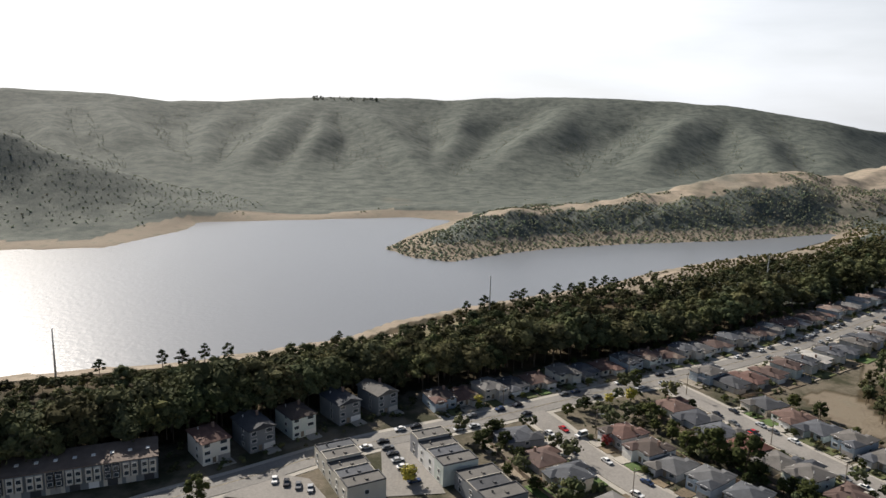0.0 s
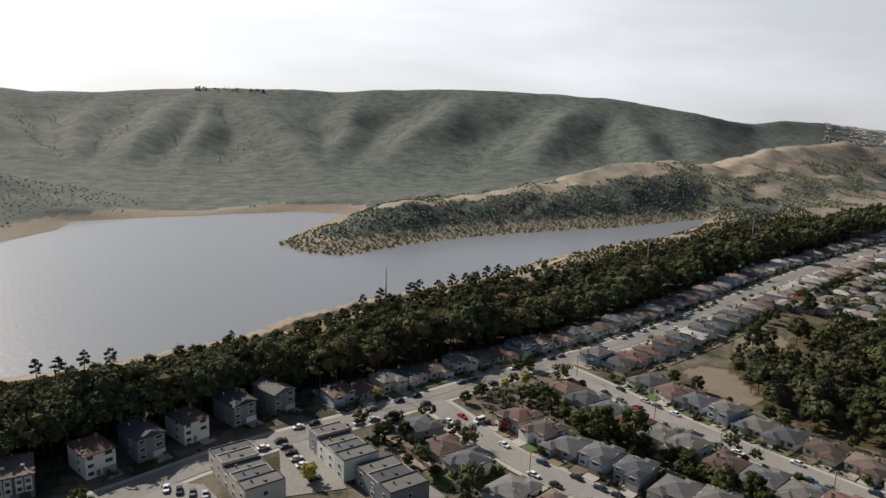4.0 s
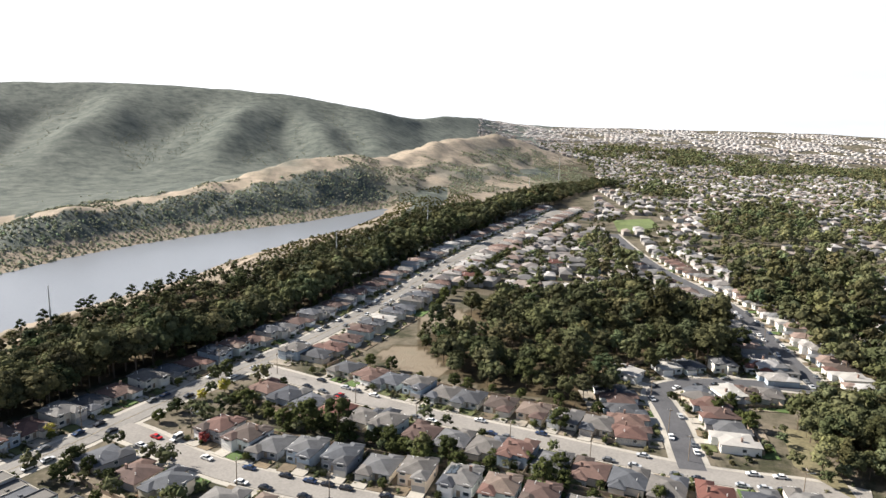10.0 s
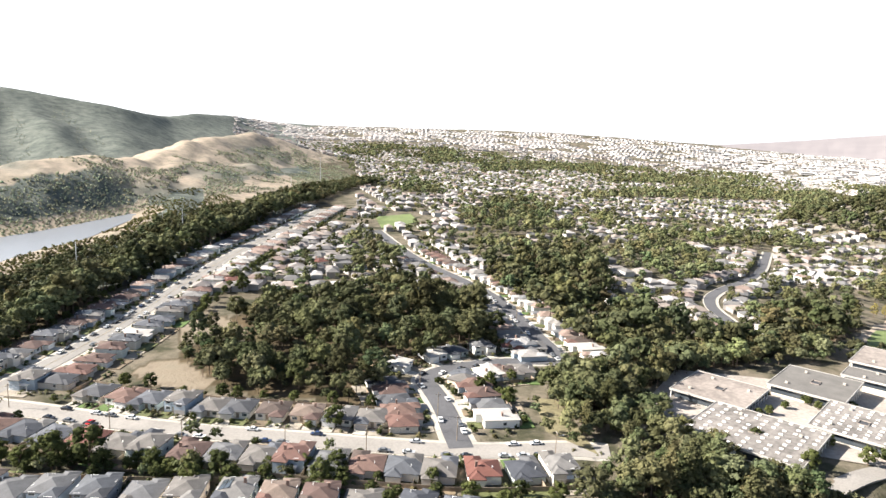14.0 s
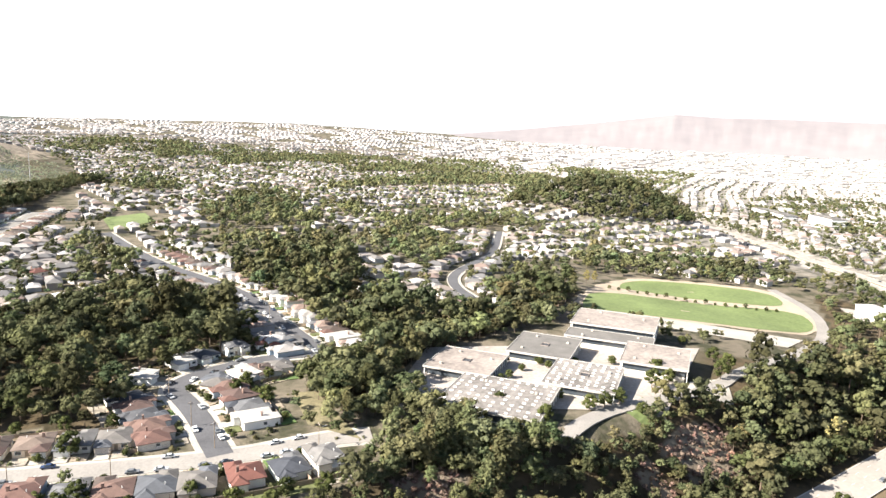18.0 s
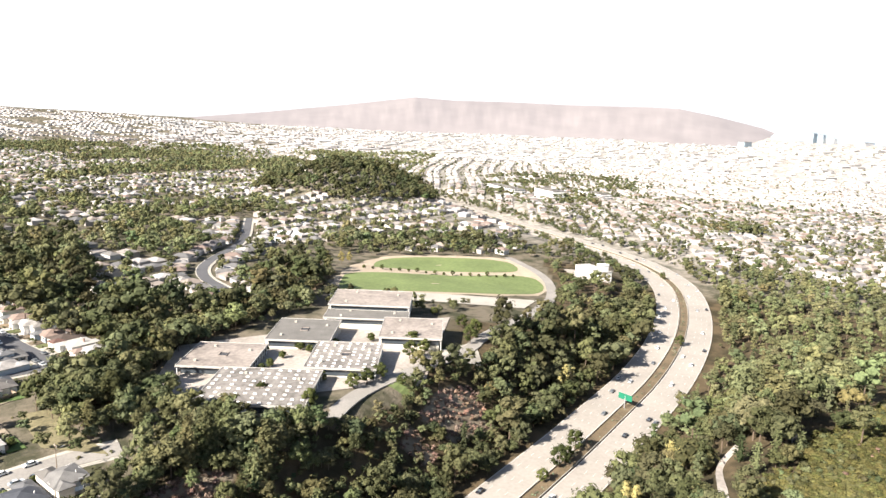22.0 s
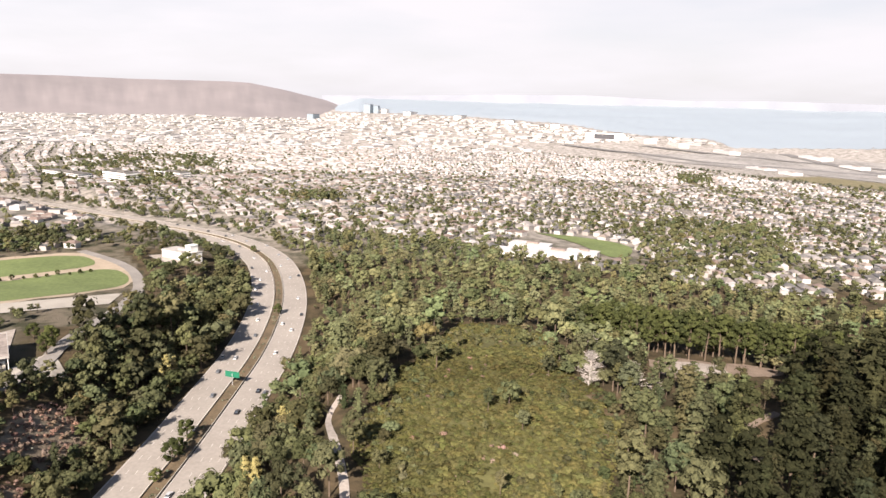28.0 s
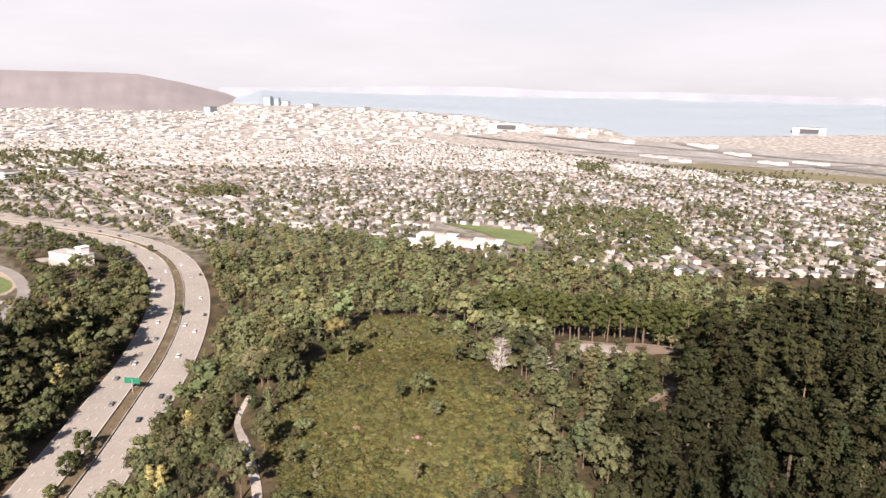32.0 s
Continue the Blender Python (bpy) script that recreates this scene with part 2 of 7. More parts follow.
M_ROOF_FLAT = material("gravel_roof", (0.135, 0.128, 0.118), 0.9, 0.25, 0.15, 3)
M_STUCCO = material("stucco", (0.66, 0.63, 0.56), 0.9, 0.1, 0.3, 4, tints=((0.78, 0.765, 0.74), (0.55, 0.51, 0.45), (0.36, 0.42, 0.48), (0.68, 0.58, 0.46), (0.58, 0.62, 0.57), (0.76, 0.72, 0.64), (0.3, 0.3, 0.31)))
M_WHITE = material("white_trim", (0.75, 0.74, 0.71), 0.6, 0.06, 0.5, 4)
M_GLASS = material("window_glass", (0.05, 0.06, 0.07), 0.08, 0.1, 0.5, 2, spec=0.6)
M_GARAGE = material("garage_door_paint", (0.7, 0.68, 0.64), 0.6, 0.06, 0.5, 4, tints=((0.55, 0.52, 0.47), (0.35, 0.33, 0.31), (0.8, 0.79, 0.77)))
M_BRICK = material("chimney_brick", (0.22, 0.15, 0.12), 0.9, 0.2, 1, 6)
M_FENCE = material("weathered_fence", (0.24, 0.19, 0.14), 0.9, 0.25, 0.5, 4)
# paler than the hill roofs and walls: distance haze put into the colour
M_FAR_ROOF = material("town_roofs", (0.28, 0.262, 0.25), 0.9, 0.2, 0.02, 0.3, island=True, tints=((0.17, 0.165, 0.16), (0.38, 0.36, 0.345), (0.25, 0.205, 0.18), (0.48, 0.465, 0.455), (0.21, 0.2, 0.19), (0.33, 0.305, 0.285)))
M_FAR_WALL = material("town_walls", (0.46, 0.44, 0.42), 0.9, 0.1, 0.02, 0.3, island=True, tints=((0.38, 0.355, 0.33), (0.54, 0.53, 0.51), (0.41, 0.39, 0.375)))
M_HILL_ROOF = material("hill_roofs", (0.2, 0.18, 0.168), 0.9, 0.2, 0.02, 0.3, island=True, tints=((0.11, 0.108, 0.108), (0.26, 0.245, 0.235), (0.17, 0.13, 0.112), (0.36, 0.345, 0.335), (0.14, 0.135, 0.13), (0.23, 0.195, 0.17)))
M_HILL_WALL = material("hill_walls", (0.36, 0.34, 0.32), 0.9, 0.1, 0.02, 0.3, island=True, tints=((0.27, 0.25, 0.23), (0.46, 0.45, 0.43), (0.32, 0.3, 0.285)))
M_WIDE_ROOF = material("wide_roofs", (0.48, 0.465, 0.455), 0.85, 0.15, 0.01, 0.2, island=True, tints=((0.36, 0.345, 0.335), (0.56, 0.55, 0.54), (0.29, 0.28, 0.27), (0.5, 0.485, 0.47)))
M_LEAF = foliage("oak_leaves", (0.041, 0.048, 0.025), (0.116, 0.12, 0.058))
M_LEAF_OB = foliage("garden_leaves", (0.034, 0.043, 0.02), (0.08, 0.09, 0.04), False)
M_PINE = foliage("pine_needles", (0.016, 0.025, 0.013), (0.045, 0.057, 0.028), False)
M_YELLOW = material("yellow_leaves", (0.42, 0.36, 0.05), 0.7, 0.3, 0.5, 2)
M_BRUSH = foliage("coyote_brush", (0.07, 0.073, 0.027), (0.135, 0.128, 0.05), True, 0.5)
M_DRYBUSH = foliage("dry_thicket", (0.07, 0.05, 0.038), (0.24, 0.17, 0.135), True, 1.2)
M_SCRUB = foliage("scrub", (0.085, 0.095, 0.065), (0.19, 0.2, 0.135), True, 0.8)


# ---- mesh helpers ----
def fast_mesh(name, verts, tris, mats, tint=None, attr="tint", smooth=False, slots=None):
    """A mesh from arrays of corners and triangles (or quads)."""
    me = bpy.data.meshes.new(name)
    verts, tris = np.asarray(verts, np.float32), np.asarray(tris, np.int32)
    k = tris.shape[1]
    me.vertices.add(len(verts))
    me.vertices.foreach_set("co", verts.ravel())
    me.loops.add(tris.size)
    me.loops.foreach_set("vertex_index", tris.ravel())
    me.polygons.add(len(tris))
    me.polygons.foreach_set("loop_start", np.arange(0, tris.size, k, dtype=np.int32))
    if slots is not None:
        me.polygons.foreach_set("material_index", np.asarray(slots, np.int32))
    me.polygons.foreach_set("use_smooth", np.full(len(tris), smooth))
    for m in mats:
        me.materials.append(m)
    if tint is not None:
        a = me.attributes.new(attr, "FLOAT_COLOR", "POINT")
        t = np.ones((len(verts), 4), np.float32)
        t[:, :3] = tint
        a.data.foreach_set("color", t.ravel())
    me.update(calc_edges=True)
    me.validate()
    return me


class Shape:
    """Gathers boxes, slabs and prisms of one part."""

    def __init__(self):
        self.v, self.f = [], []

    def add(self, verts, faces):
        k = len(self.v)
        self.v += [tuple(p) for p in verts]
        self.f += [tuple(i + k for i in q) for q in faces]
        return self

    def box(self, x0, y0, z0, x1, y1, z1, turn=0.0, cx=0.0, cy=0.0):
        c, s = math.cos(turn), math.sin(turn)
        p = [(x, y, z) for z in (z0, z1) for x, y in ((x0, y0), (x1, y0), (x1, y1), (x0, y1))]
        p = [(cx + x * c - y * s, cy + x * s + y * c, z) for x, y, z in p]
        return self.add(p, [(3, 2, 1, 0), (4, 5, 6, 7), (0, 1, 5, 4), (1, 2, 6, 5), (2, 3, 7, 6), (3, 0, 4, 7)])

    def tube(self, p, q, r0, r1, n=6):
        a, b = Vector(p), Vector(q)
        d = (b - a).normalized()
        u = d.orthogonal().normalized()
        w = d.cross(u)
        ring = [(math.cos(i * math.tau / n), math.sin(i * math.tau / n)) for i in range(n)]
        vs = [a + (u * c + w * s) * r0 for c, s in ring] + [b + (u * c + w * s) * r1 for c, s in ring]
        return self.add(vs, [(i, (i + 1) % n, n + (i + 1) % n, n + i) for i in range(n)] + [tuple(range(n))[::-1], tuple(range(n, 2 * n))])

    def mesh(self, name, mat):
        me = bpy.data.meshes.new(name)
        me.from_pydata(self.v, [], self.f)
        me.materials.append(mat)
        me.update()
        return me


def part(name, shape, mat, parent, label=""):
    ob = new(name, shape.mesh(name, mat) if isinstance(shape, Shape) else shape)
    ob.parent = parent
    return tagged(ob, label)


def smooth(a, b, x):
    t = np.clip((x - a) / (b - a), 0, 1)
    return t * t * (3 - 2 * t)


def line_distance(x, y, pts):
    """Distance to a line of points, how far along it, and the side (positive: left)."""
    best = np.full(np.shape(x), 1e9)
    along, side = np.zeros(np.shape(x)), np.zeros(np.shape(x))
    run = 0.0
    for (ax, ay), (bx, by) in zip(pts, pts[1:]):
        dx, dy = bx - ax, by - ay
        ln = math.hypot(dx, dy)
        t = np.clip(((x - ax) * dx + (y - ay) * dy) / ln ** 2, 0, 1)
        d = np.hypot(x - ax - t * dx, y - ay - t * dy)
        near = d < best
        best = np.where(near, d, best)
        along = np.where(near, run + t * ln, along)
        side = np.where(near, np.sign(dx * (y - ay) - dy * (x - ax)), side)
        run += ln
    return best, along, side


def inside(x, y, pts):
    r = np.zeros(np.shape(x), bool)
    for (ax, ay), (bx, by) in zip(pts, pts[1:] + pts[:1]):
        if ay != by:
            r ^= ((ay > y) != (by > y)) & (x < (bx - ax) * (y - ay) / (by - ay) + ax)
    return r


def rounded(pts, times=2):
    for _ in range(times):
        q = [pts[0]]
        for (ax, ay), (bx, by) in zip(pts, pts[1:]):
            q += [(0.75 * ax + 0.25 * bx, 0.75 * ay + 0.25 * by), (0.25 * ax + 0.75 * bx, 0.25 * ay + 0.75 * by)]
        pts = q + [pts[-1]]
    return pts


def wave(x, y, scale, seed=0.0):
    """Cheap smooth noise, about -1 to 1."""
    a = x / scale + seed * 1.7
    b = y / scale - seed * 2.3
    return (np.sin(a + 1.3 * np.sin(b * 0.7)) + np.sin(b * 1.1 + 1.7 * np.sin(a * 0.6 + 1)) + 0.6 * np.sin(2.1 * a - 1.7 * b + seed)
            + 0.4 * np.sin(3.7 * a + 2.9 * b)) / 2.6


# ---- the plan ----
LAKE = [(-420, 215), (-195, 298), (-121, 323), (-80, 345), (-47, 367), (-25, 398), (9, 425), (67, 466), (127, 505), (169, 547), (264, 616),
        (323, 645), (397, 710), (443, 772), (302, 706), (195, 675), (117, 644), (61, 610), (11, 567), (-23, 579), (-50, 618), (-25, 701),
        (13, 791), (-39, 808), (-102, 788), (-184, 757), (-257, 737), (-252, 689), (-287, 586), (-361, 566), (-600, 520), (-700, 300)]
STREET_A = [(-300, 30), (-160, 135), (-82, 200), (-67, 208), (-31, 237), (18, 261), (56, 284), (99, 307), (144, 331), (203, 370), (275, 425),
            (360, 487), (504, 578), (635, 662)]
STREET_B = [(103, 309), (116, 284), (128, 256), (145, 222), (165, 191), (180, 166), (199, 136), (211, 122), (228, 106), (236, 92)]
STREET_C = [(40, 270), (47, 256), (52, 241), (64, 217), (83, 192), (110, 158), (136, 120), (150, 90)]
STREET_D = [(202, 136), (214, 149), (226, 161), (241, 180), (247, 190), (263, 192), (283, 183), (299, 172), (317, 151)]
STREET_E = [(308, 140), (341, 180), (380, 222), (408, 255), (430, 295), (457, 353), (500, 420), (560, 500)]
FREEWAY = [(120, 50), (195, -13), (225, -37), (255, -61), (284, -85), (329, -120), (381, -160), (456, -206), (535, -242), (620, -268), (720, -272),
           (813, -250), (936, -214), (1149, -150), (1316, -90), (1483, -10), (1800, 130), (2300, 330), (3000, 520)]
LAKE_Z = -1.0
SPIT = [(-45, 598, 3), (5, 665, 14), (79, 727, 27), (177, 792, 23), (295, 855, 32), (385, 903, 49), (486, 950, 59), (583, 984, 43), (761, 1130, 66), (912, 1223, 73), (1083, 1296, 63), (1254, 1341, 33)]
FRONT_SPUR = [(-653, 885, 110), (-528, 849, 81), (-445, 839, 52), (-352, 806, 18), (-271, 742, 1)]
# spurs of the far hills: heading at the crest and at the foot, half width in degrees, gain in height
SPURS = [(26.6, 19.4, 2.6, 0.9), (16.5, 20.2, 1.8, 0.8), (10.0, 17.7, 2.4, 1.1), (8.3, 12.7, 1.8, 0.8), (8.7, -0.7, 2.6, 1.1), (-2.1, 1.4, 1.8, 0.8), (-12.5, -0.9, 2.8, 0.95), (-21.0, -14.5, 2.6, 0.9), (-23.7, -26.5, 2.0, 0.8), (-27.7, -32.1, 2.4, 0.7), (29.8, 26.6, 2.2, 0.7), (4.3, 6.5, 1.6, 0.6)]
SKY_AZ = [-180, -118, -80, -70, -62, -55, -48, -42.5, -38.6, -36.6, -34.2, -32.5, -30.4, -26, -22, -18, -14, -9.6, -5.2, -0.2, 2.5, 10, 13.5,
          16.9, 20.9, 24.7, 31.7, 60, 180]
SKY_EL = [-1.6, -1.6, -1.35, -1.0, -0.75, -0.8, -0.85, -0.98, -0.72, -0.37, -0.28, -0.63, -0.44, 0.4, 0.96, 1.3, 1.42, 1.46, 1.22, 0.92, 1.07,
          0.95, 0.67, 0.32, 0.36, 0.77, 0.78, 0.9, -1.6]


def crest_field(x, y, pts, width, power=1.75):
    """Height of a ridge with a given crest line."""
    out = np.full(np.shape(x), -1e3)
    for (ax, ay, az), (bx, by, bz) in zip(pts, pts[1:]):
        dx, dy = bx - ax, by - ay
        t = np.clip(((x - ax) * dx + (y - ay) * dy) / (dx * dx + dy * dy), 0, 1)
        d = np.hypot(x - ax - t * dx, y - ay - t * dy)
        z = az + t * (bz - az)
        w = width * (1.25 - 0.4 * np.clip(z / 120, 0, 1))
        out = np.maximum(out, z * np.exp(-(d / w) ** power) - 0.02 * d)
    return out


def ground(x, y):
    """Height of the land."""
    x, y = np.asarray(x, float), np.asarray(y, float)
    r = np.hypot(x, y) + 1e-6
    az = np.degrees(np.arctan2(-x, y))
    s = (x - y) * 0.7071
    z = -62 * smooth(150, 1000, s)
    el = np.interp(az, SKY_AZ, SKY_EL)
    west = smooth(-45, -28, az) * smooth(150, 100, az)
    top = 4300 + (2100 - 4300) * west
    foot = 1300 + (1000 - 1300) * west
    crest = EYE_Z + top * np.tan(np.radians(el))
    up = np.clip((r - foot) / (top - foot), 0, 1)
    spur = np.zeros(np.shape(x))
    for at_top, at_foot, wide, gain in SPURS:
        off = np.abs(az + 0.7 * wave(x, y, 210, 5) - at_foot - (at_top - at_foot) * up)
        spur = np.maximum(spur, gain * np.exp(-(off / (1.12 * wide)) ** 1.5))
    gully = 0.1 * wave(az * 40, r * 0.35, 60, 9) + 0.08 * wave(az * 40, r * 0.5, 24, 10)
    spur = (spur * 1.2 + gully) * (1 - smooth(0.35, 1.0, up)) * west
    rise = (crest - z) * (up ** (1.3 + 0.75 * west)) * (0.72 + 0.28 * smooth(0.5, 1.0, up) * west + 0.28 * (1 - west) + spur) * (1 - 0.5 * smooth(1.05, 1.6, r / top) * west)
    flat = smooth(-66, -92, az) * smooth(-190, -182, az)
    far = np.clip((r - 2400) / (4860 - 2400), 0, 1)
    low = np.degrees(np.arctan2(z - EYE_Z, r))
    end = np.interp(az, [-180, -121, -117, -80], [-0.12, -0.12, -1.35, -1.3])
    plain = np.where(r > 2400, EYE_Z + r * np.tan(np.radians(np.where(far > 0, low + (end - low) * far ** 1.15, low))), z)
    z = (z + rise) * (1 - flat) + plain * flat
    hills = crest_field(x, y, FRONT_SPUR, 110, 1.5)
    spit = crest_field(x, y, SPIT, 135, 1.35)
    cut = np.abs(wave(x, y, 34, 11)) + 0.5 * np.abs(wave(x, y, 15, 12))
    hills = np.maximum(hills, spit - 7.0 * (0.6 - cut) * np.clip((spit - 4) / 18, 0, 1))
    rough = 9.0 * wave(x, y, 120, 7) + 5.0 * wave(x, y, 58, 1) + 2.2 * wave(x, y, 23, 2) + 0.8 * wave(x, y, 9, 4)
    rough = rough * (0.45 + 0.1 * smooth(1000, 1250, r) * (1 - smooth(0.7, 0.95, up)) * west)
    z = np.where(hills > z, hills, z) + rough * np.clip((np.maximum(hills, rise) - 4) / 30, 0, 1) * smooth(420, 700, r)
    z = z + 12 * np.exp(-((x - 215) ** 2 + (y + 215) ** 2) / 110 ** 2) + 5 * np.exp(-((x - 330) ** 2 + (y + 370) ** 2) / 130 ** 2)
    z = z + 46 * np.exp(-(((x - 1190) ** 2 + (y - 70) ** 2) / 120 ** 2) ** 1.5)
    fd, fa, _ = line_distance(x, y, FREEWAY)
    bed = -30 - 14 * smooth(500, 1300, fa)
    z = z + (bed - z) * (1 - smooth(27, 75, fd))
    ld, _, _ = line_distance(x, y, LAKE + LAKE[:1])
    wet = inside(x, y, LAKE)
    shore = smooth(0, 25 + 50 * smooth(2, 12, crest_field(x, y, SPIT, 135)), ld)
    dry = np.where((ld < 60) & (fd > 120), np.maximum(z, LAKE_Z + 0.25), z)
    z = np.where(wet, LAKE_Z - np.minimum(ld * 0.25, 5), dry * shore + (LAKE_Z + 0.25) * (1 - shore))
    return z


def gz(x, y):
    return float(ground(np.array([x]), np.array([y]))[0])


WOODS_MID = [(191, 302), (218, 313), (226, 291), (222, 283), (245, 335), (293, 350), (353, 328), (388, 333), (380, 276), (377, 246), (336, 209), (322, 194), (310, 191), (277, 197), (252, 212), (222, 190), (208, 191), (198, 197), (199, 212), (183, 232), (179, 261)]
WOODS_SCHOOL = [(252, 122), (264, 100), (296, 108), (345, 100), (375, 82), (410, 72), (440, 58), (500, 46), (560, 40), (590, 80), (520, 92), (440, 100), (380, 128), (335, 138), (290, 134)]
WOODS_FRONT = [(215, 78), (240, 70), (256, 86), (254, 52), (258, 18), (288, -8), (318, -16), (345, -52), (385, -66), (440, -108), (485, -150), (560, -205), (520, -232), (450, -198), (380, -132), (330, -92),
               (280, -50), (240, -25), (190, 10), (150, 60), (180, 90)]
WOODS_EAST = [(60, 10), (200, -45), (270, -105), (330, -150), (400, -205), (470, -240), (560, -285), (640, -310), (650, -360), (560, -420), (470, -440), (380, -468), (290, -510), (200, -540), (60, -580), (-40, -420),
              (-20, -150)]
WOODS_PINE = [(155, -335), (128, -250), (112, -185), (40, -140), (-40, -300), (0, -520), (120, -480)]
WOODS_RISE = [(475, -118), (540, -140), (640, -150), (720, -160), (790, -205), (700, -235), (600, -225), (540, -210), (490, -170)]
GRASS_HILL = [(153, -100), (191, -118), (222, -154), (248, -190), (272, -226), (258, -252), (215, -234), (190, -210), (160, -204), (138, -183), (124, -152), (122, -120)]
CLEARING = [(176, -246), (190, -265), (192, -294), (167, -315), (148, -323), (136, -308), (147, -286), (154, -260), (163, -244)]
PATH_WEST = [(99, -207), (106, -222), (116, -228), (121, -240), (123, -251), (122, -266)]
PATH_EAST = [(150, -84), (168, -96), (186, -104), (204, -111), (220, -118), (232, -131)]
STREET_F = [(432, 92), (462, 104), (505, 135), (561, 146), (678, 139), (875, 172)]
WOODS_GULLY = [(383, 118), (356, 135), (343, 156), (363, 186), (393, 204), (412, 187), (415, 158), (444, 137), (390, 113)]
WOODS_BANK = [(419, 193), (394, 207), (417, 254), (453, 297), (448, 295), (517, 302), (598, 322), (596, 261), (508, 212), (434, 183)]
WOODS_CONIFER = [(150, -204), (135, -184), (118, -150), (108, -160), (100, -200), (118, -258), (136, -308), (152, -262), (160, -232), (172, -212)]
# wooded patches between the house tracts of the northern hills
PATCHES = [
    [(779, 347), (677, 352), (640, 389), (643, 427), (666, 459), (871, 563), (995, 572), (820, 429), (727, 363)],
    [(936, 122), (881, 181), (807, 250), (778, 296), (915, 423), (961, 490), (913, 448), (976, 425), (833, 317), (920, 301), (990, 205), (972, 128)],
    [(1508, 390), (1353, 467), (1198, 554), (1152, 575), (1115, 547), (1279, 591), (1494, 569), (1539, 478)],
    [(1350, 205), (1625, 311), (1474, 394), (1450, 488), (1542, 533), (1901, 493), (1810, 347), (2090, 229)],
    [(1838, 492), (1749, 605), (1607, 684), (1706, 742), (2072, 716), (1928, 500)],
    [(912, 668), (855, 688), (907, 781), (888, 759), (1030, 837), (957, 710)],
    [(1615, 1153), (1457, 1064), (1427, 1131), (1808, 1425), (2497, 1835), (1807, 1292)],
    [(2600, 879), (1982, 963), (1506, 1030), (1626, 1096), (2252, 1097), (2235, 939), (2808, 953)],
    [(594, 173), (562, 186), (576, 225), (618, 241), (696, 267), (857, 280), (665, 192)],
    [(603, 160), (566, 175), (596, 227), (654, 246), (713, 233), (616, 163)],
    [(578, 337), (503, 315), (558, 383), (586, 390), (611, 364)],
    [(602, 229), (607, 264), (632, 287), (634, 241)],
    [(750, -128), (753, -54), (692, 4), (691, 43), (774, 50), (747, 6), (778, -67), (779, -138)],
    [(1988, 864), (1879, 1025), (1384, 915), (1459, 978), (2203, 1201), (2249, 937)],
    [(790, 732), (715, 729), (748, 789), (829, 847), (951, 898)],
    [(429, 363), (382, 356), (366, 380), (408, 401), (449, 456), (500, 484), (504, 450), (535, 444), (453, 372)]]
PLAIN_OPEN = [(470, -425), (565, -560), (520, -600), (450, -615), (400, -545), (415, -475)]
AIRFIELD = [(2071, -1860), (1279, -1776), (811, -1589), (365, -1562), (100, -1700), (100, -3400), (792, -3259), (1191, -2771), (1445, -2570), (1772, -2451)]
DRY_MEADOW = [(462, 692), (557, 795), (679, 891), (821, 962), (925, 939), (857, 829), (698, 764), (558, 694), (488, 659)]
BARE_RISE = [(204, 317), (222, 346), (248, 350), (243, 315), (231, 297), (224, 316)]
BARE = [[(286, -14), (312, -28), (322, -44), (304, -52), (284, -30)], [(203, 74), (220, 62), (222, 50), (205, 52), (198, 64)], [(268, -6), (280, -10), (276, -24), (264, -18)]]


def ragged(x, y, poly, reach=8.0, scale=10.0):
    """Inside an outline with an uneven edge."""
    return inside(x + reach * wave(x, y, scale, 1), y + reach * wave(y, x, scale, 2), poly)
HULL = [(146, -94), (194, -112), (228, -150), (255, -188), (281, -232), (262, -262), (212, -242), (186, -216), (156, -212), (132, -188), (118, -154), (114, -112)]


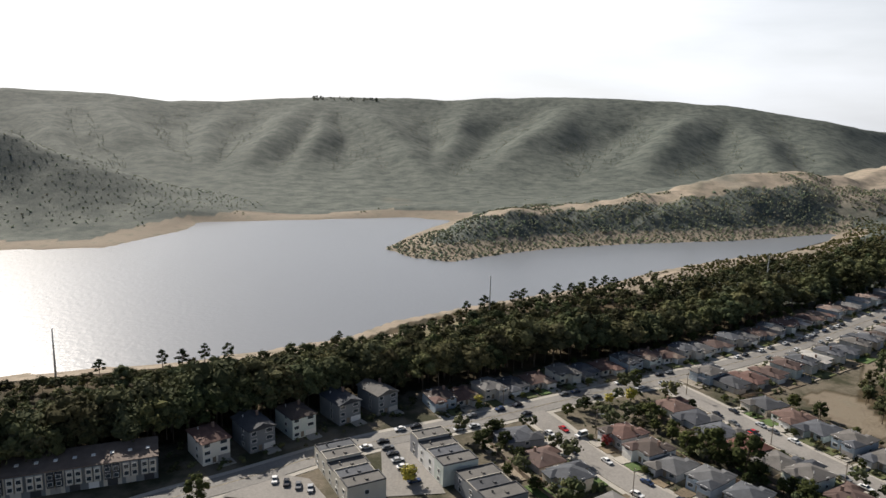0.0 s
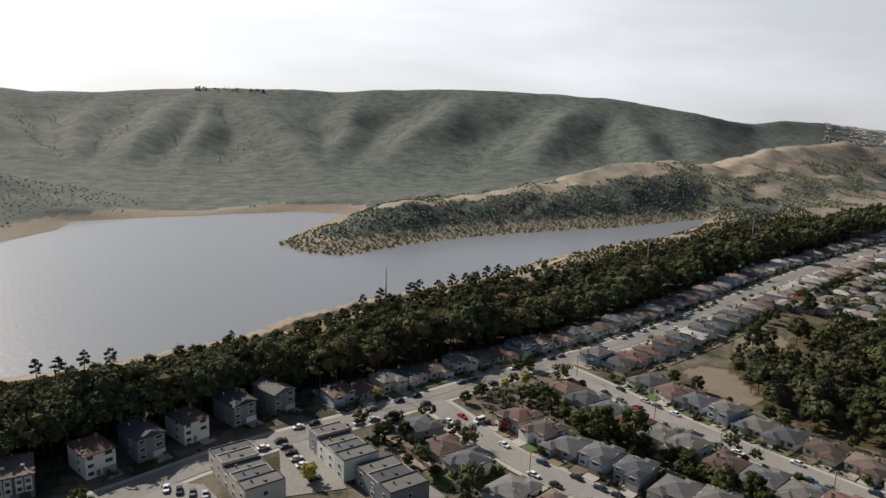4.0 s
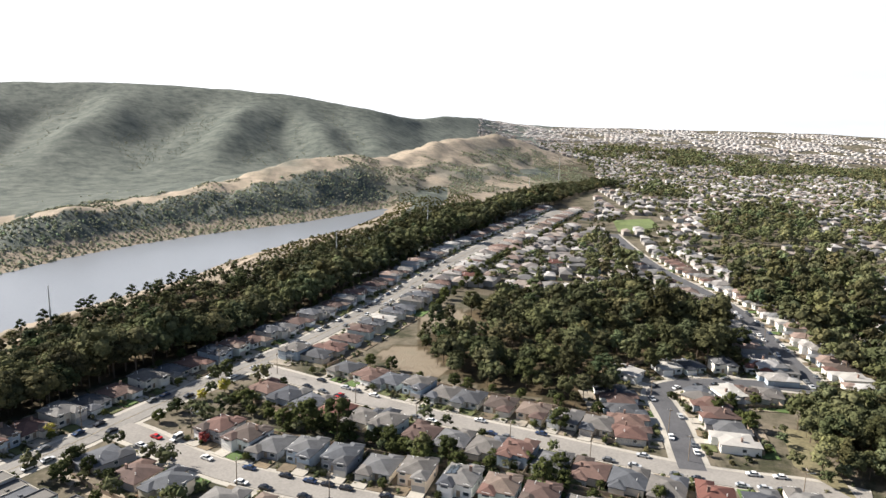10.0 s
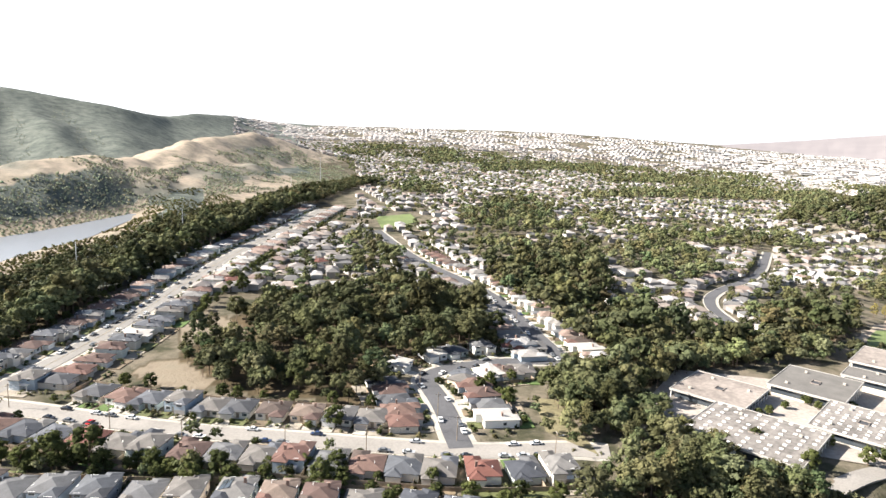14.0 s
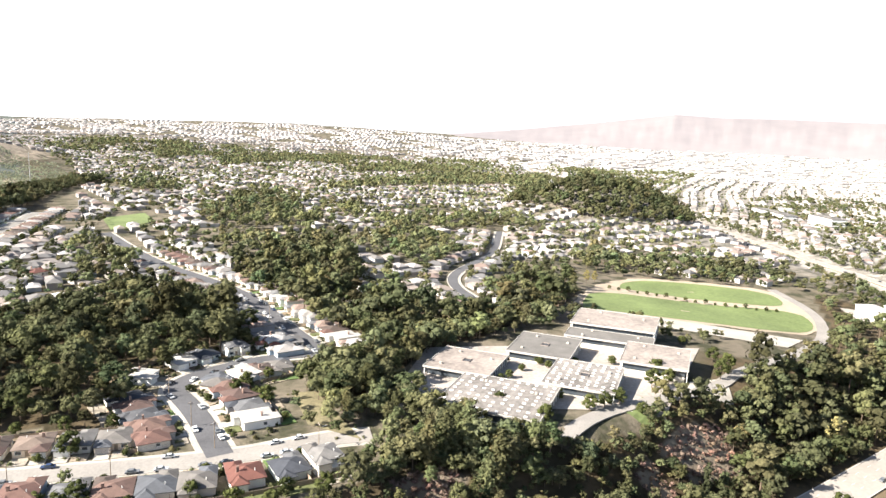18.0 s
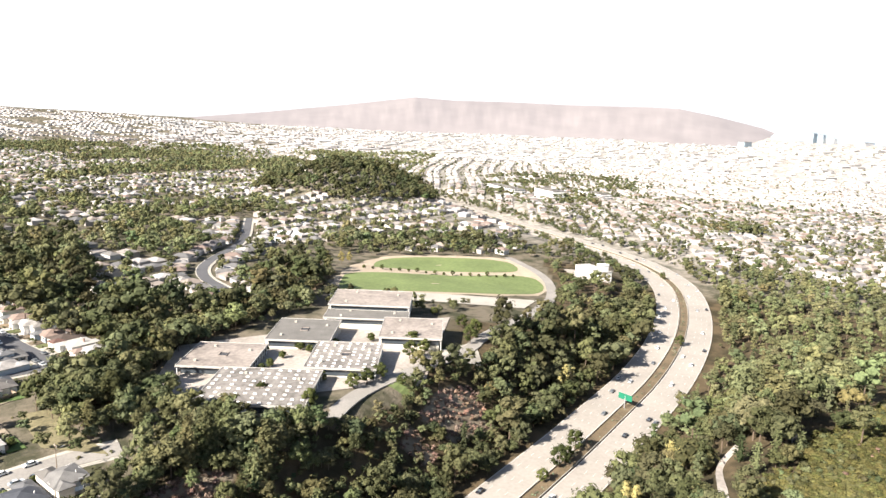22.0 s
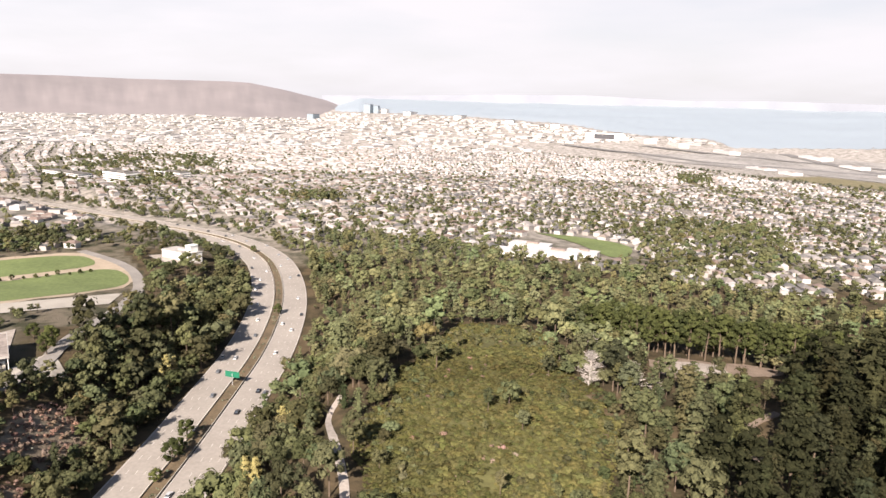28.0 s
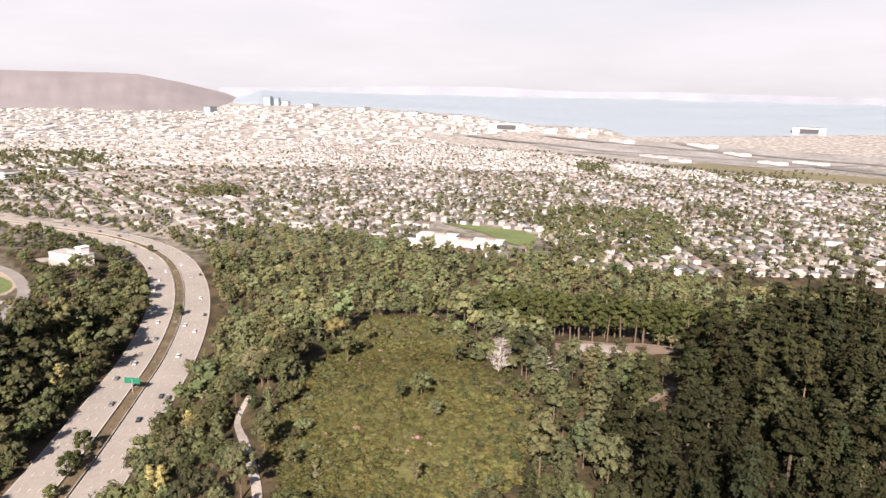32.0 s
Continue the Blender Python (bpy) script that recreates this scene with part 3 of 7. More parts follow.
# ---- land: one sheet to the horizon ----
def build_ground():
    az = np.radians(np.concatenate([np.arange(-178, 42, 0.4), np.arange(42, 182, 2.0)]))
    rr = np.concatenate([[0.0], np.geomspace(30, 4860, 300)])
    A, R = np.meshgrid(az, rr, indexing="ij")
    x, y = -np.sin(A) * R, np.cos(A) * R
    z = ground(x.ravel(), y.ravel()).reshape(x.shape)
    n, m = x.shape
    idx = np.arange(n * m).reshape(n, m)
    nxt = np.roll(idx, -1, axis=0)
    quads = np.stack([idx[:, :-1], idx[:, 1:], nxt[:, 1:], nxt[:, :-1]], -1).reshape(-1, 4)[:, ::-1]
    fx, fy = x.ravel(), y.ravel()
    deg, rad = np.degrees(A).ravel(), R.ravel()
    s = (fx - fy) * 0.7071
    ld, _, _ = line_distance(fx, fy, LAKE)
    west = smooth(-47, -40, deg) * smooth(420, 560, rad)
    spit = crest_field(fx, fy, SPIT, 100) > 6
    low = (ground(fx, fy) < 5) & (rad < 1000)
    top = crest_field(fx, fy, SPIT, 50, 1.6) > 20
    red = west * 0.95 * np.where(spit, np.where(top, 0.35, 0.72 - 0.27 * smooth(380, 560, fx)), 1) * np.where(low, 0.75, 1)
    green = np.where(spit, 0.95, 0.25 * west) + 0.8 * (ld < 9) + 0.3 * west * (rad < 1050)
    reeds = low & (ld < 38) & (west > 0.5)
    red, green = np.where(reeds, 0.1, red), np.where(reeds, 0.7, green)
    _, _, sideA = line_distance(fx, fy, STREET_A)
    fd, _, _ = line_distance(fx, fy, FREEWAY)
    woods = inside(fx, fy, WOODS_MID) | inside(fx, fy, WOODS_SCHOOL) | inside(fx, fy, WOODS_FRONT) | inside(fx, fy, WOODS_EAST) | inside(fx, fy, WOODS_RISE) | inside(fx, fy, WOODS_GULLY) | inside(fx, fy, WOODS_BANK)
    blue = np.where((sideA < 0) & (fd > 30) & (fx > -200) & (fy > -420) & ~woods, 0.8, 0) * smooth(-100, -92, -np.abs(deg)) + smooth(570, 620, s)
    blue = np.where((deg < -38) & (deg > -104) & (rad > 420) & ~woods, np.maximum(blue, 0.75), blue) * (1 - west)
    blue = np.where((sideA > 0) & (line_distance(fx, fy, STREET_A)[0] < 38) & (fx < 600), 0.8, blue)
    meadow = ragged(fx, fy, DRY_MEADOW, 14, 30)
    red, green, blue = np.where(meadow, 0.15, red), np.where(meadow, 0.95, green), np.where(meadow, 0, blue)
    rise_bare = inside(fx, fy, BARE_RISE)
    bare = rise_bare | inside(fx, fy, [(160, 272), (172, 252), (184, 260), (188, 292), (178, 304), (164, 294)])
    blue, green = np.where(bare, 0, blue), np.where(bare, 0.55, green)
    hill = inside(fx, fy, GRASS_HILL)
    green = np.where(hill, 0.3, green)
    for p in BARE:
        green = np.where(inside(fx, fy, p), 0.55, green)
    # blue above one brings in the pale, hazed ground tone, more with distance
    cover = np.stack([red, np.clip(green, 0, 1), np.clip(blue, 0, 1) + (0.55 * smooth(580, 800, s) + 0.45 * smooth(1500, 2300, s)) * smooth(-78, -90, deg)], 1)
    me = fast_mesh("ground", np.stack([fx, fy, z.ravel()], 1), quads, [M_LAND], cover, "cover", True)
    return tagged(new("ground", me), "rolling land with dry grass, scrub and town lots", "ground", kind="structure")


build_ground()
lake = Shape()
lake.add([(x, y, LAKE_Z) for x, y in ((-1200, 150), (560, 150), (560, 860), (-1200, 860))], [(0, 1, 2, 3)])
lake.v = [(-900, 120, LAKE_Z), (-420, 210, LAKE_Z), (-195, 290, LAKE_Z), (-80, 335, LAKE_Z), (0, 405, LAKE_Z), (130, 492, LAKE_Z), (270, 600, LAKE_Z), (460, 770, LAKE_Z), (300, 830, LAKE_Z), (-120, 830, LAKE_Z), (-300, 760, LAKE_Z), (-700, 620, LAKE_Z)]
lake.f = [tuple(range(12))]
tagged(new("lake", lake.mesh("lake", M_LAKE)), "calm grey reservoir water under hazy sun", "lake", kind="structure")


def ribbon(name, pts, width, mat, lift=0.2, label="", kind="structure", follow=True, offset=0.0, category="road", thick=0.0):
    """A road along a line, draped on the land."""
    pts = rounded(pts, 3)
    d, out = [], []
    for i, (x, y) in enumerate(pts):
        ax, ay = pts[max(i - 1, 0)]
        bx, by = pts[min(i + 1, len(pts) - 1)]
        ln = math.hypot(bx - ax, by - ay) or 1
        d.append((-(by - ay) / ln, (bx - ax) / ln))
    xs = np.array([p[0] + n[0] * offset for p, n in zip(pts, d)])
    ys = np.array([p[1] + n[1] * offset for p, n in zip(pts, d)])
    zs = ground(xs, ys) + lift
    v, f = [], []
    for i, n in enumerate(d):
        for k in (-0.5, 0.5):
            v.append((xs[i] + n[0] * width * k, ys[i] + n[1] * width * k, zs[i]))
        for k in (0.5, -0.5):
            v.append((xs[i] + n[0] * width * k, ys[i] + n[1] * width * k, zs[i] - 0.6))
    for i in range(len(d) - 1):
        a, b = 4 * i, 4 * i + 4
        f += [(a, b, b + 1, a + 1)[::-1], (a + 1, b + 1, b + 2, a + 2)[::-1], (a + 3, b + 3, b, a)[::-1]]
    me = bpy.data.meshes.new(name)
    me.from_pydata(v, [], f)
    me.materials.append(mat)
    me.update()
    return tagged(new(name, me), label, category, kind=kind)


for i, (nm, pts, w, mat, lab) in enumerate((("street", STREET_A, 11, M_GREYROAD, "long sun-bleached asphalt street below the trees"),
                             ("street", STREET_B, 11, M_ASPHALT, "pale curved asphalt street between houses"),
                             ("street", STREET_C, 11, M_ASPHALT, "pale asphalt side street between houses"),
                             ("street", STREET_D, 9.5, M_DARKROAD, "dark freshly paved side street"),
                             ("street", STREET_E, 9.5, M_DARKROAD, "dark narrow street through the valley"),
                             ("street", STREET_F, 8, M_DARKROAD, "asphalt street bending through the far houses"))):
    ribbon("pavement", pts, w + 4.5, M_CONCRETE, 0.12 + 0.02 * i, "concrete sidewalks and kerbs along the street", category="pavement")
    ribbon(nm, pts, w, mat, 0.26 + 0.02 * i, lab)
for off in (12.2, -12.2):
    ribbon("freeway", FREEWAY, 17.4, M_FREEWAY, 0.5, "pale concrete freeway carriageway with four lanes", offset=off)
for off in (-0.22, 0.22):
    ribbon("centre_line", STREET_A, 0.16, M_YELLOWLINE, 0.3, "faded yellow centre line of the street", offset=off, category="road marks")


# ---- trees and scrub ----
def ball(sub):
    bm = bmesh.new()
    bmesh.ops.create_icosphere(bm, subdivisions=sub, radius=1)
    v = np.array([p.co for p in bm.verts])
    f = np.array([[p.index for p in q.verts] for q in bm.faces])
    bm.free()
    return v, f


BALLS = {k: ball(k) for k in (1, 2)}


def leaves(points, normals, size, g):
    """Small leaf sprays: one bent quad (two triangles) at each point."""
    n = len(points)
    nn = normals + g.normal(0, 0.42, (n, 3))
    nn /= np.linalg.norm(nn, axis=1)[:, None]
    u = np.cross(nn, g.normal(0, 1, (n, 3)))
    u /= np.linalg.norm(u, axis=1)[:, None]
    w = np.cross(nn, u)
    s = size * g.uniform(0.6, 1.3, (n, 1))
    u, w = u * s, w * s * g.uniform(0.55, 0.9, (n, 1))
    v = np.stack([points - u, points - w + nn * s * 0.18, points + u, points + w + nn * s * 0.18], 1).reshape(-1, 3)
    k = 4 * np.arange(n)[:, None]
    return v, np.concatenate([k + [0, 1, 2], k + [0, 2, 3]])


def crown_mesh(seed, height, width, lobes, per, leaf, sub, bottom=0.25, pointed=0.0, lump=(0.4, 0.58)):
    """A crown out of uneven lobes hidden under leaf sprays. Height and width in metres; the trunk's foot is the origin."""
    g = np.random.default_rng(seed)
    vs, fs, k = [], [], 0
    bv, bf = BALLS[sub]
    z0 = height * bottom
    half, mid = (height - z0) / 2, (height + z0) / 2
    for i in range(lobes):
        t = (i + 0.5) / lobes
        up = 1 - 1.75 * t
        out = math.sqrt(max(0.0, 1 - up * up)) * (1 - pointed * max(up, 0))
        a = i * 2.4 + g.uniform(-0.5, 0.5)
        rad = width * 0.53 * g.uniform(*lump) * (1 - 0.3 * pointed * max(up, 0))
        reach = (width * 0.5 - rad * 0.9) * g.uniform(0.8, 1.15)
        c = np.array([math.cos(a) * out * reach, math.sin(a) * out * reach, mid + up * (half - rad * 0.55) * g.uniform(0.88, 1.06)])
        sc = np.array([rad, rad, rad * g.uniform(0.65, 0.95)])
        v = bv * (1 + g.normal(0, 0.16, (len(bv), 1)))
        vs.append(c + v * sc * 0.66)
        fs.append(bf + k)
        k += len(bv)
        d = g.normal(0, 1, (per, 3))
        d[:, 2] = np.abs(d[:, 2]) * 1.1 - 0.35
        d /= np.linalg.norm(d, axis=1)[:, None]
        p = c + d * sc * g.uniform(0.62, 1.14, (per, 1))
        whole = (p - np.array([0, 0, mid - 0.3 * half])) / np.array([width / 2, width / 2, half])
        lv, lf = leaves(p, d + 0.8 * whole / np.linalg.norm(whole, axis=1)[:, None], leaf, g)
        vs.append(lv)
        fs.append(lf + k)
        k += len(lv)
    return np.concatenate(vs), np.concatenate(fs)


def pine_mesh(seed, height, width, tiers, per, leaf, bare=0.2, open_=0.5, arms=7, cone=0.55):
    """Conifer: sprays on drooping branches in uneven tiers round a dark narrow core."""
    g = np.random.default_rng(seed)
    pts, nrm = [], []
    for i in range(tiers):
        t = (i + g.uniform(0, 0.7)) / tiers
        z = height * (bare + (1 - bare) * t)
        for a in np.arange(0, math.tau, math.tau / arms) + g.uniform(0, 1):
            ln = width * 0.5 * ((1 - t) ** cone * 0.95 + 0.1) * min(1, 0.45 + 2.2 * t) * g.uniform(1 - open_, 1.15)
            for q in g.uniform(0.2, 1, per):
                pts.append((math.cos(a) * ln * q + g.normal(0, 0.25), math.sin(a) * ln * q + g.normal(0, 0.25), z - 0.2 * ln * q + g.normal(0, 0.25)))
                nrm.append((math.cos(a) * 0.5, math.sin(a) * 0.5, 1))
    v, f = leaves(np.array(pts), np.array(nrm), leaf, g)
    ring = [(math.cos(i * math.tau / 6), math.sin(i * math.tau / 6)) for i in range(6)]
    core = [(c * width * 0.15, q * width * 0.15, height * (bare + 0.04)) for c, q in ring] + [(0, 0, height * 0.95), (0, 0, height * bare * 0.9)]
    cf = [(i, (i + 1) % 6, 6) for i in range(6)] + [((i + 1) % 6, i, 7) for i in range(6)]
    return np.concatenate([v, np.array(core)]), np.concatenate([f, np.array(cf) + len(v)])


def trunk_mesh(height, radius, top=0.7, lean=0.0, limbs=4, seed=0):
    g = np.random.default_rng(seed)
    s = Shape()
    mid = (lean * 0.4, lean * 0.2, height * 0.4)
    tip = (lean, lean * 0.5, height * top)
    s.tube((0, 0, -1.0), mid, radius, radius * 0.75)
    s.tube(mid, tip, radius * 0.75, radius * 0.35)
    for i in range(limbs):
        a, z = g.uniform(0, math.tau), height * g.uniform(0.3, 0.55)
        s.tube((lean * 0.4, 0, z), (math.cos(a) * height * 0.22, math.sin(a) * height * 0.22, z + height * 0.2), radius * 0.4, radius * 0.15, 5)
    return s


def scatter(name, kinds, x, y, size, mats, label, category, tint_low=0.5, tint_high=1.5, warm=0.075, sink=0.3, seed=1, zoff=None, trunk=True):
    """One object of many trees or bushes, each with its own turn, size and tint."""
    if len(x) == 0:
        return None
    g = np.random.default_rng(seed)
    z = ground(x, y) - sink if zoff is None else zoff
    vs, fs, ts, ms, k = [], [], [], [], 0
    pick = g.integers(0, len(kinds), len(x))
    for j, (v, f) in enumerate(kinds):
        sel = np.where(pick == j)[0]
        if len(sel) == 0:
            continue
        v, f = np.asarray(v), np.asarray(f)
        m = np.zeros(len(f), int)
        if trunk:
            h = v[:, 2].max()
            tr = Shape().tube((0, 0, -1), (0, 0, h * 0.42), 0.018 * h, 0.012 * h, 4)
            tf = np.array([q for p in tr.f[:4] for q in ((p[0], p[1], p[2]), (p[0], p[2], p[3]))])
            v, f, m = np.concatenate([v, np.array(tr.v)]), np.concatenate([f, tf + len(v)]), np.concatenate([m, np.ones(len(tf), int)])
        n = len(sel)
        a, s = g.uniform(0, math.tau, n), size[sel]
        c, sn = np.cos(a)[:, None], np.sin(a)[:, None]
        sh = g.uniform(0.85, 1.2, (n, 1))
        X = (v[:, 0] * c - v[:, 1] * sn) * s[:, None] * sh + x[sel][:, None]
        Y = (v[:, 0] * sn + v[:, 1] * c) * s[:, None] * sh + y[sel][:, None]
        Z = v[:, 2] * s[:, None] + z[sel][:, None]
        vs.append(np.stack([X, Y, Z], -1).reshape(-1, 3))
        fs.append((f[None] + (np.arange(n) * len(v))[:, None, None]).reshape(-1, 3) + k)
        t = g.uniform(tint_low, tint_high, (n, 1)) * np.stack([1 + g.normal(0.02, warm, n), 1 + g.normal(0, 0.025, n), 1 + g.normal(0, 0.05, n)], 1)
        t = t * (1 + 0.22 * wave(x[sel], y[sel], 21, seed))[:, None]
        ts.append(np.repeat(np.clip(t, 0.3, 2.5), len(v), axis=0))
        ms.append(np.tile(m, n))
        k += n * len(v)
    me = fast_mesh(name, np.concatenate(vs), np.concatenate(fs), mats, np.concatenate(ts), slots=np.concatenate(ms))
    return tagged(new(name, me), label, category, kind="stuff")


def spread(poly, gap, seed=1, jitter=0.42):
    """Points all over an outline, on a shaken grid."""
    g = np.random.default_rng(seed)
    p = np.array(poly, float)
    X, Y = np.meshgrid(np.arange(p[:, 0].min(), p[:, 0].max() + gap, gap), np.arange(p[:, 1].min(), p[:, 1].max() + gap, gap * 0.87))
    X = X.astype(float)
    X[::2] += gap / 2
    x = X.ravel() + g.uniform(-jitter, jitter, X.size) * gap
    y = Y.ravel() + g.uniform(-jitter, jitter, X.size) * gap
    k = inside(x, y, list(poly))
    return x[k], y[k]


FOREST = [crown_mesh(i, h, w, 13, 28, 0.46, 1, 0.3, 0.05, (0.28, 0.46)) for i, (h, w) in enumerate([(12, 11.5), (14, 11), (11, 12.5), (16, 10.5), (13, 12)])]
TALL = [crown_mesh(20 + i, h, w, 15, 26, 0.46, 1, 0.34, 0.25, (0.26, 0.44)) for i, (h, w) in enumerate([(20, 10.5), (17, 11), (22, 10)])]
PINES = [pine_mesh(30 + i, h, w, 10, 6, 0.62, 0.12, 0.45) for i, (h, w) in enumerate([(18, 10.5), (14, 9.5), (22, 11)])]
LOW = [crown_mesh(10 + i, h, w, 7, 14, 0.8, 1, 0.28, 0.0, (0.34, 0.55)) for i, (h, w) in enumerate([(12, 11), (14, 10.5), (11, 12.5), (16, 10), (13, 11.5), (18, 10.5)])]
LOWPINE = [pine_mesh(34 + i, h, w, 7, 4, 1.0, 0.08, 0.45) for i, (h, w) in enumerate([(20, 9), (16, 8.5), (25, 9)])]
SHRUB = [crown_mesh(40 + i, h, w, 2, 10, 0.42, 1, -0.3, 0.0, (0.55, 0.8)) for i, (h, w) in enumerate([(2.2, 3.4), (1.7, 3.0), (2.8, 3.6)])]
FLAT = [(v * np.array([1.15, 1.15, 0.6]), f) for v, f in [crown_mesh(90 + i, h, w, 3, 16, 0.3, 1, -0.3, 0.0, (0.45, 0.7)) for i, (h, w) in enumerate([(2.2, 3.4), (1.8, 3.6), (2.6, 3.2)])]]
BUSH = [crown_mesh(45 + i, h, w, 1, 6, 0.8, 1, -0.4, 0.0, (0.9, 1.0)) for i, (h, w) in enumerate([(2.2, 3.4), (1.7, 3.2), (2.8, 3.6)])]
BLOB = [crown_mesh(50 + i, h, w, 2, 5, 1.3, 1, 0.05, 0.0, (0.55, 0.75)) for i, (h, w) in enumerate([(9, 8), (12, 8), (8, 9.5)])]
TINY = [crown_mesh(54 + i, h, w, 1, 5, 1.6, 1, 0.0, 0.0, (0.9, 1.0)) for i, (h, w) in enumerate([(8, 7), (10, 7), (7, 8)])]

STREETS = [(STREET_A, 9), (STREET_B, 9), (STREET_C, 9), (STREET_D, 8), (STREET_E, 8), (STREET_F, 9)]


def before_clearing(x, y):
    """The low growth on the near edge of the hilltop clearing."""
    return inside(x * 1.06, y * 1.06, CLEARING) | inside(x * 1.12, y * 1.12, CLEARING) | inside(x * 1.18, y * 1.18, CLEARING)


def clear_of(x, y, margin=0.0, freeway=23.0):
    k = np.ones(len(x), bool)
    for pts, w in STREETS:
        k &= line_distance(x, y, pts)[0] > w + margin
    return k & (line_distance(x, y, FREEWAY)[0] > freeway)


def wood(name, poly, gap, kinds, lo, hi, label, seed, drop=None, far=None, near=300, grade=None, vary=0.28, haze_tint=None, **kw):
    """Woods all over an outline: full trees near the eye's ground point, lighter ones further off."""
    x, y = spread(poly, gap, seed)
    k = clear_of(x, y)
    if drop is not None:
        k &= ~drop(x, y)
    x, y = x[k], y[k]
    g = np.random.default_rng(seed + 5)
    size = g.uniform(lo, hi, len(x)) * np.clip(np.exp(g.normal(0, vary, len(x))), 0.45, 1.6) * (1 + 0.18 * wave(x, y, 24, seed)) * (1 if grade is None else grade(x, y))
    r, az = np.hypot(x, y), np.degrees(np.arctan2(-x, y))
    under = (r < 165) | (az > 40) | (az < -172)
    close = r < near
    for sel, ks in ((close & ~under, kinds), (~close & ~under, far or LOW), (under, BLOB)):
        if not sel.any():
            continue
        # far trees take a paler tint that stands in for haze
        if ks is not kinds and haze_tint:
            kw.update(tint_low=haze_tint[0], tint_high=haze_tint[1])
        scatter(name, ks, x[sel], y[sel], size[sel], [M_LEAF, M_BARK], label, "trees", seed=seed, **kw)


# belt of trees along the lake
BELT = [(-324, 84), (-194, 160), (-116, 216), (-64, 250), (-2, 286), (46, 310), (92, 332), (134, 356), (196, 396), (256, 446), (336, 510), (486, 592), (646, 696), (820, 800), (1000, 880),
        (950, 925), (720, 815), (560, 725), (450, 690), (380, 660), (290, 590), (180, 520), (110, 470), (40, 420), (0, 392), (-40, 352), (-90, 328), (-160, 300), (-260, 250)]
wood("lakeside_woods", BELT, 7.0, FOREST[:3] + FOREST[4:], 0.8, 0.98, "dense belt of dark broadleaf trees along the reservoir", 3, near=400, vary=0.1,
     drop=lambda x, y: (line_distance(x, y, LAKE)[0] < np.where(x < 160, 24, np.where(x < 400, 40, 12))) | (line_distance(x, y, STREET_A)[0] < 34), grade=lambda x, y: 0.66 + (1.2 - 0.5 * smooth(20, 120, x)) * smooth(80, 40, line_distance(x, y, STREET_A)[0]) + 0.15 * smooth(250, 420, x))
wood("valley_woods", WOODS_MID, 8.3, FOREST + TALL[1:2], 0.62, 1.0, "dark dense oak wood in the hollow between houses", 4, vary=0.28, near=420, tint_low=0.42, tint_high=1.45, drop=lambda x, y: inside(x, y, BARE_RISE))
wood("school_woods", WOODS_SCHOOL, 8.2, FOREST + TALL, 0.65, 1.05, "row of tall mixed trees beside the school", 5)
ANNEX = lambda x, y: np.hypot(x - 600, y + 182) < 30
wood("slope_woods", WOODS_FRONT, 7.2, FOREST + PINES[:1], 0.5, 1.0, "mixed woods on the slope above the freeway", 6, grade=lambda x, y: 1 - 0.28 * inside(x, y, [(230, 104), (264, 98), (264, 10), (304, -12), (304, -44), (238, 0)]), tint_low=0.55, tint_high=1.35, drop=lambda x, y: ANNEX(x, y) | np.any([ragged(x, y, p, 3, 7) for p in BARE], axis=0))
bx, by = np.concatenate([np.stack(spread(p, 2.6, 60 + i)) for i, p in enumerate(BARE)], axis=1)
scatter("dry_thicket", SHRUB, bx, by, rng.uniform(0.5, 1.3, len(bx)), [M_DRYBUSH, M_BARK], "leafless brown thicket in gaps of the woods", "bushes", 0.7, 1.4, seed=61, trunk=False)
wood("yard_woods", [(246, 110), (262, 138), (300, 136), (302, 112), (290, 88), (262, 84), (250, 92)], 7.5, FOREST, 0.5, 0.9, "trees between the school yard and the street", 65)
wood("school_row", [(254, 124), (266, 110), (296, 104), (331, 101), (367, 84), (386, 71), (430, 46), (465, 50), (437, 67), (390, 102), (340, 122), (315, 132), (280, 137)], 6.4, FOREST, 0.5, 0.85, "continuous row of trees behind the school", 68, near=480, tint_low=0.9, tint_high=1.9)
wood("school_front", [(238, 118), (263, 109), (276, 84), (262, 72), (252, 53), (251, 44), (258, 30), (270, 25), (270, 18), (258, 19), (230, 40), (209, 61), (208, 84), (228, 90), (232, 106)], 6.4, FOREST + PINES[:1], 0.4, 0.75, "trees and bushes in front of the school", 69, tint_low=0.8, tint_high=1.7, drop=lambda x, y: (x > 262) & (y < 76) & (y > 22))
wood("field_woods", [(430, -40), (462, -58), (468, 40), (444, 56), (426, 30)], 10, FOREST, 0.35, 0.7, "small trees round the school parking", 66)
wood("ridge_woods", [(664, 44), (720, 66), (800, -50), (760, -160), (690, -150), (672, -60)], 12, FOREST, 0.5, 0.8, "scattered trees beyond the playing fields", 67)
wood("gully_woods", WOODS_GULLY, 8.4, FOREST + TALL[:1], 0.75, 1.1, "dark woods in the gully between two streets", 62)
wood("bank_woods", WOODS_BANK, 9, FOREST, 0.75, 1.1, "dark woods on the bank above the valley street", 63)
wood("rise_woods", WOODS_RISE, 12, FOREST, 0.5, 0.8, "scattered trees between the fields and the freeway", 16, drop=ANNEX)
